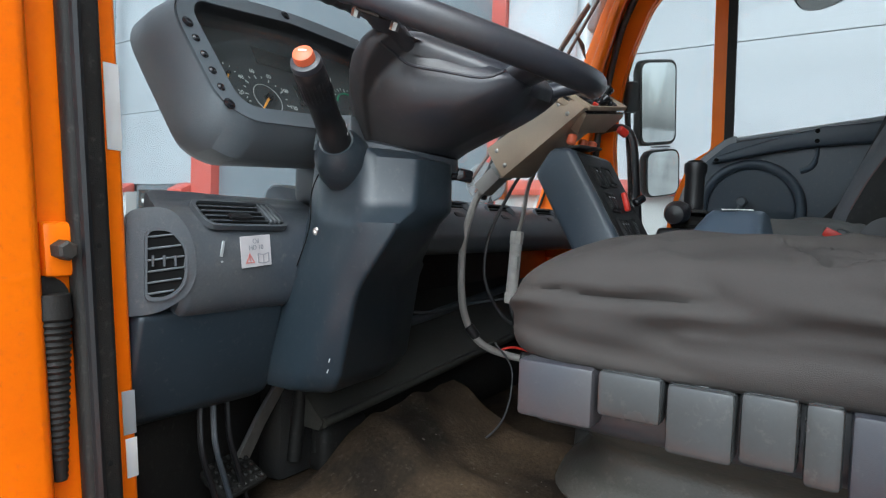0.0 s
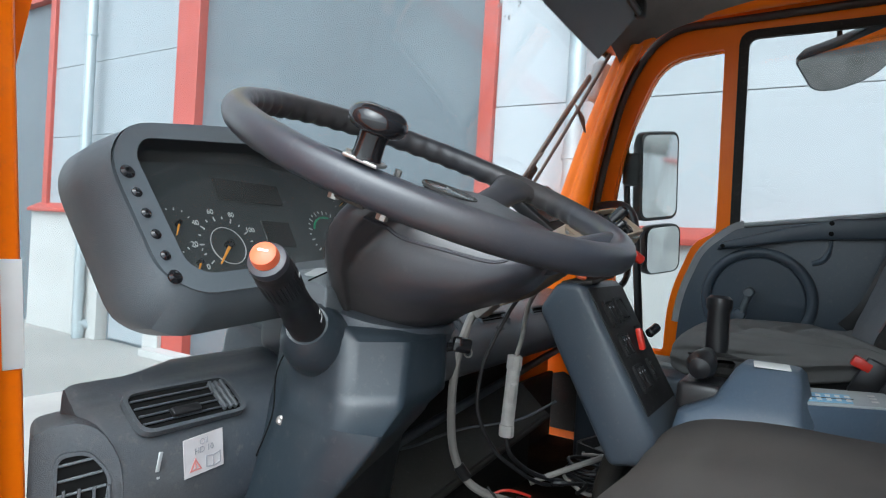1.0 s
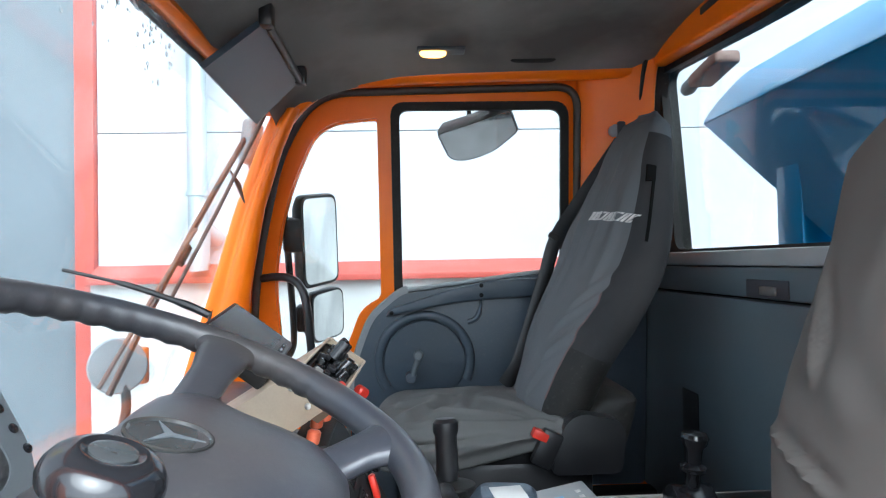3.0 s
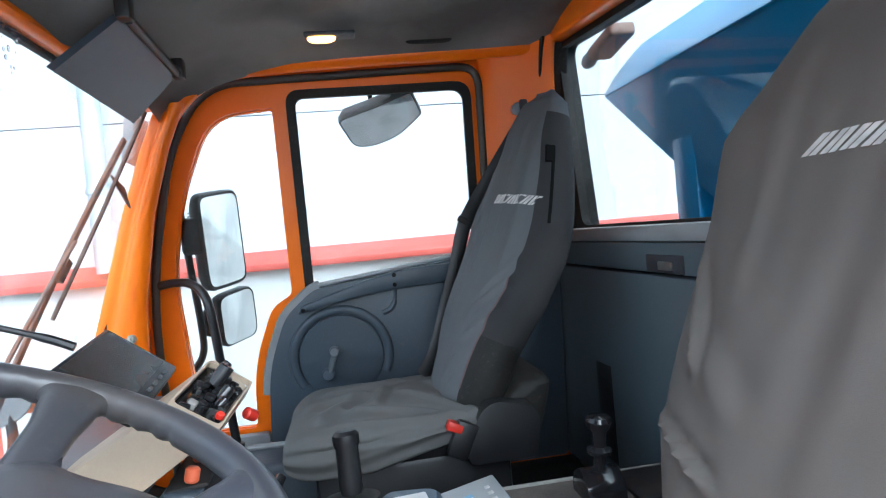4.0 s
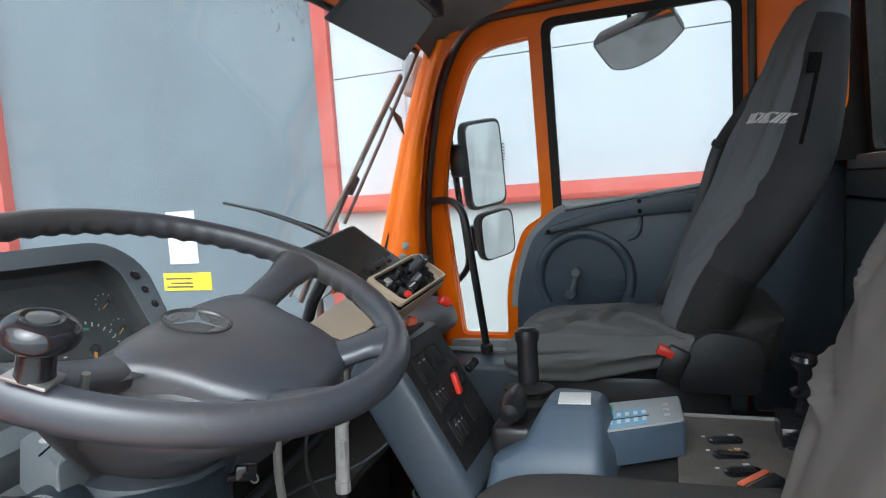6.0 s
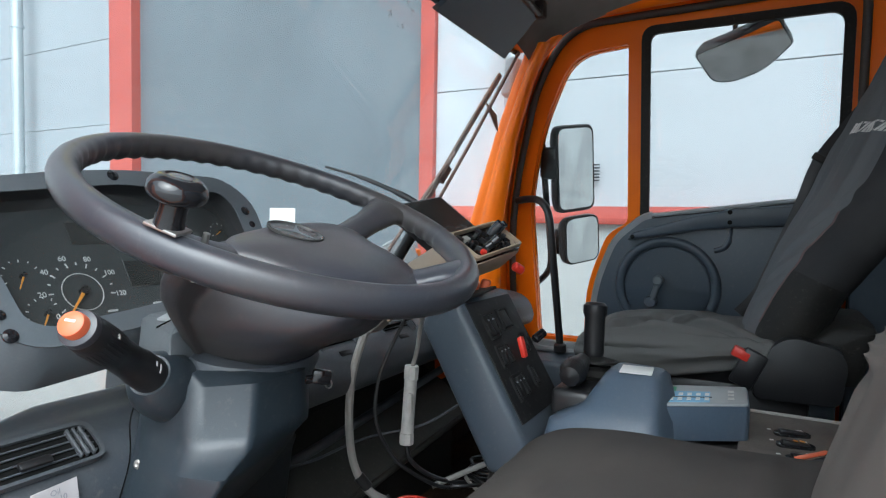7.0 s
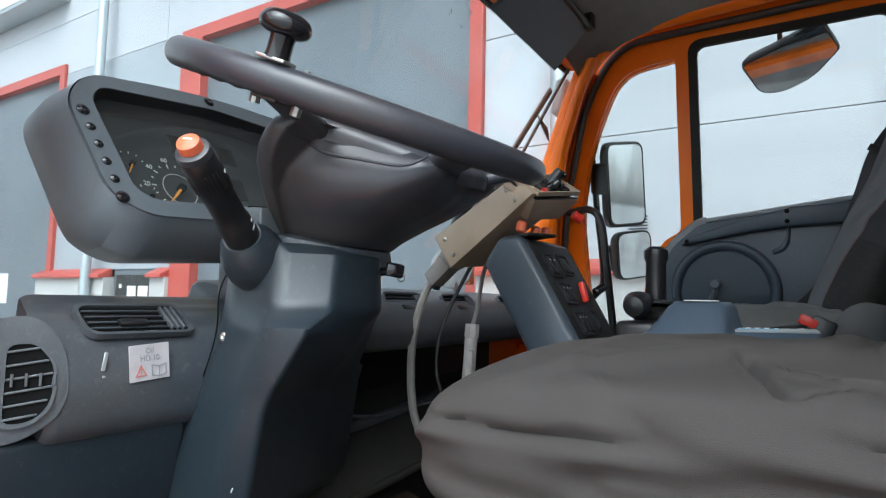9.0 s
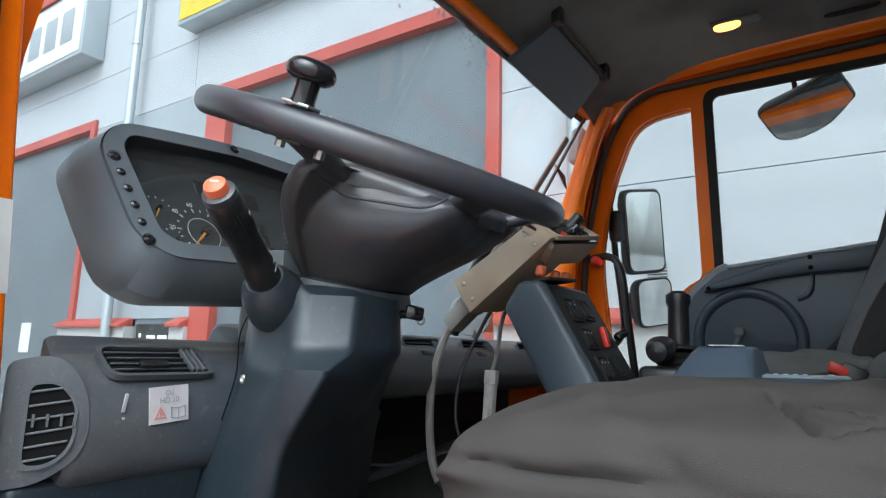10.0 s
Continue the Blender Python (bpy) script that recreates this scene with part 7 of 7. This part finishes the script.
# ---- outside mirrors and wipers ----
def mirror(name, at, w, h, normal, label, round_=0.025, d=0.05, hint=(0.9, -0.35, 0)):
    t = thing(name, at, label, "mirror", group="outside mirrors")
    m = frame_of(at, normal, hint)
    loop = rounded([(-w / 2, -h / 2), (w / 2, -h / 2), (w / 2, h / 2), (-w / 2, h / 2)], round_, 5)
    rs = [[m @ Vector((x * k, y * k, z)) for x, y in loop] for k, z in ((0.90, 0.004), (0.97, 0.006), (1.0, 0.0), (1.0, -d * 0.5), (0.85, -d), (0.5, -d * 1.2))]
    part("mirror_housing", loft(rs), BLACK_PLASTIC, t)
    part("mirror_glass", plate([(x * 0.89, y * 0.92) for x, y in loop], [], 0.002, m @ Matrix.Translation((0, 0, 0.0055))), MIRROR, t, "mirror glass")
    return t


mirror("door_mirror", (2.465, 0.655, 2.112), 0.176, 0.325, (-0.575, -0.81, -0.10), "tall black outside mirror", 0.035, 0.05, (0.81, -0.58, 0.14))
mirror("wide_angle_mirror", (2.525, 0.640, 1.845), 0.166, 0.186, (-0.575, -0.81, -0.12), "small square wide-angle mirror", 0.04, 0.05, (0.81, -0.58, 0.16))
kerb = thing("kerb_mirror", (2.385, 0.10, 2.465), "kerb view mirror with a pale housing over the passenger window", "mirror", group="outside mirrors")
KF = frame_of((2.385, 0.10, 2.465), (-0.55, -0.10, -0.83), (0, -1, 0))
KERB = rounded([(-0.138, 0.018), (-0.089, -0.115), (-0.026, -0.127), (0.068, -0.094), (0.149, 0.002), (0.108, 0.108), (0.0, 0.062)], [0.02, 0.03, 0.04, 0.05, 0.015, 0.015, 0.2], 5)
part("mirror_housing", loft([[KF @ Vector((x * k, y * k, z)) for x, y in KERB] for k, z in ((0.955, 0.003), (0.985, 0.006), (1.01, 0.0), (1.0, -0.02), (0.86, -0.05), (0.5, -0.066))]), CLUSTER_GREY, kerb, "pale grey mirror housing")
part("mirror_glass", plate([(x * 0.955, y * 0.955) for x, y in KERB], [], 0.002, KF @ Matrix.Translation((0, 0, 0.003))), MIRROR, kerb, "mirror glass")
arm = thing("mirror_arm", (2.38, 0.76, 1.75), "black tubular mirror arm", "mirror arm")
part("arm_tube", tube(smooth_path([(2.33, 0.86, 2.36), (2.375, 0.785, 2.32), (2.398, 0.762, 2.20), (2.43, 0.755, 2.02), (2.50, 0.757, 1.83), (2.525, 0.765, 1.73), (2.50, 0.80, 1.675), (2.44, 0.85, 1.645)], 6), 0.012, 10), BLACK_PLASTIC, arm)
for x, y, zz, h in ((2.412, 0.735, 2.13, 0.12), (2.525, 0.715, 1.835, 0.10)):
    part("arm_clamp", box((0.05, 0.07, h), pose(x, y, zz, 0, -10, 0), 0.014, 3), BLACK_PLASTIC, arm)
part("kerb_arm", tube([(2.34, 0.12, 2.63), (2.40, 0.125, 2.61), (2.42, 0.12, 2.54)], 0.008, 8), BLACK_PLASTIC, kerb)


def wipe(x0, z0, x1, z1, out, label):
    """A parked wiper: a flat arm, a parallel rod that joins it, a clip and the blade."""
    t = thing("wiper", (x0, wind_y(z0) + out, z0), label, "wiper", group="windscreen wipers")
    p0, p1 = Vector((x0, wind_y(z0) + out, z0)), Vector((x1, wind_y(z1) + out, z1))
    across = Vector((0.91, 0.15, -0.40))
    part("wiper_arm", tube([p0.lerp(p1, k / 8) + Vector((0, 0.010 * math.sin(k * 0.39), 0)) for k in range(9)], 0.008, 8, squash=(0.013, 0.005, across)), RUST, t, "rust-brown wiper arm")
    part("parallel_rod", tube(smooth_path([p0 - across * 0.075, p0.lerp(p1, 0.3) - across * 0.048, p0.lerp(p1, 0.52) - across * 0.020, p0.lerp(p1, 0.60) - across * 0.004], 4), 0.0055, 8), RUST, t)
    part("wiper_clip", box((0.034, 0.018, 0.060), frame_of(p0.lerp(p1, 0.50), across, p1 - p0) @ Matrix.Rotation(radians(90), 4, "Y"), 0.004), RUST, t)
    part("wiper_blade", tube([p0.lerp(p1, 0.34) + across * 0.022 + Vector((0, -0.02, 0)), p0.lerp(p1, 0.7) + across * 0.014 + Vector((0, -0.024, 0)), p1.lerp(p0, -0.12) + across * 0.004 + Vector((0, -0.02, 0))], 0.0055, 8), RUST, t)
    hook = p0.lerp(p1, 0.86)
    part("wiper_bracket", prism([(0, 0), (0.075, -0.012), (0.062, -0.085), (0.045, -0.075)], 0.004, frame_of(hook, (0, -1, 0.36), across), 0.001), RUST, t)


wipe(1.80, 1.72, 2.11, 2.40, 0.07, "rusty wiper parked along the windscreen pillar")
foot = thing("wiper", (1.05, 1.11, 1.56), "dark wiper lying at the foot of the windscreen", "wiper", group="windscreen wipers")
part("wiper_arm", tube([(1.16, 1.118, 1.535), (1.05, 1.122, 1.525), (0.965, 1.124, 1.512)], 0.006, 8), DUSTY_PLASTIC, foot)
part("wiper_blade", tube([(1.03, 1.115, 1.556), (0.90, 1.118, 1.522), (0.76, 1.122, 1.487)], 0.0035, 6), PALE_RAIL, foot, "pale worn blade edge")
front = thing("front_mirror", (1.95, 1.12, 1.45), "round grey front mirror on an orange arm", "mirror", group="outside mirrors")
FM = frame_of((1.95, 1.11, 1.768), (-0.80, -0.58, 0.1), (0.58, -0.8, 0))
part("mirror_housing", lathe([(0.001, -0.045), (0.04, -0.04), (0.068, -0.018), (0.074, 0.0), (0.070, 0.006), (0.001, 0.007)], FM, 28), TRIM_GREY, front, "grey mirror housing")
part("mirror_arm", tube(smooth_path([FM.translation + Vector((0.01, -0.01, -0.04)), FM.translation + Vector((0.0, -0.02, -0.12)), FM.translation + Vector((-0.03, 0.0, -0.24)), FM.translation + Vector((-0.03, 0.02, -0.45))], 5), 0.012, 10), BLACK_PLASTIC, front)
part("mirror_bracket", span((1.985, 1.055, 1.71), (2.02, 1.095, 1.81), 0.008), ORANGE, front, "orange bracket")
ramp = thing("ramp_mirror", (2.20, 0.93, 2.36), "small grey mirror beside the windscreen pillar top", "mirror", group="outside mirrors")
part("mirror_housing", box((0.07, 0.05, 0.15), pose(2.30, 0.845, 2.43, 0, 12, -20), 0.018, 3), TRIM_GREY, ramp)
part("mirror_arm", tube([(2.30, 0.845, 2.37), (2.285, 0.83, 2.30)], 0.010, 8), RUST, ramp)

# ---- blue hopper behind the cab ----
hop = thing("hopper", (1.6, -0.8, 1.4), "blue painted steel hopper on the truck bed", "hopper")
RIM = rounded([(0.30, 2.49), (2.405, 2.492), (2.405, 2.575), (2.335, 2.655), (0.36, 2.655)], [0.03, 0.03, 0.03, 0.06, 0.06], 4)
bm = prism(RIM, 1.1, xz(-1.80), 0.01)
for v in bm.verts:
    if v.co.y > -1.2:
        v.co.y -= 0.75 * max(0.0, v.co.z - 2.495)
part("hopper_rim", bm, HOPPER_BLUE, hop)
rs = [[Vector(q) for q in ((0.31, -0.705, 2.494), (2.395, -0.705, 2.494), (2.395, -1.79, 2.494), (0.31, -1.79, 2.494))],
      [Vector(q) for q in ((1.10, -0.74, 1.72), (1.27, -0.74, 1.72), (1.27, -1.75, 1.72), (1.10, -1.75, 1.72))]]
part("hopper_body", loft(rs), HOPPER_BLUE, hop)
for xx in (1.875, 0.72):
    part("hopper_leg", span((xx, -0.80, 1.2), (xx + 0.115, -0.715, 2.49), 0.008), HOPPER_BLUE, hop)
part("lamp_bracket", box((0.21, 0.09, 0.045), pose(2.345, -0.72, 2.672, 0, 8, 0), 0.012, 3), RUST, hop, "rusty lamp bracket")
part("work_lamp", lathe([(0.001, -0.02), (0.024, -0.015), (0.028, 0.02), (0.020, 0.045), (0.001, 0.05)], frame_of((2.47, -0.70, 2.655), (1, 0.1, -0.3)), 18), CLUSTER_GREY, hop)
bed = thing("truck_bed", (1.35, -2, 0.0), "dark steel truck bed on wheels behind the cab", "truck bed")
part("deck", span((0.25, -3.6, 1.0), (2.45, -0.66, 1.2), 0.02), DARK_METAL, bed)
for xx in (0.45, 1.95):
    for yy in (-2.8, 0.35):
        part("wheel", lathe([(0.2, 0), (0.46, 0.0), (0.5, 0.04), (0.5, 0.26), (0.46, 0.30), (0.2, 0.30)], Matrix.Translation((xx, yy, 0.5)) @ Matrix.Rotation(radians(90), 4, "Y"), 32), RUBBER, bed)
for xx in (0.95, 1.65):
    part("chassis_rail", span((xx, -3.6, 0.6), (xx + 0.1, 0.95, 0.999), 0.01), DARK_METAL, bed)
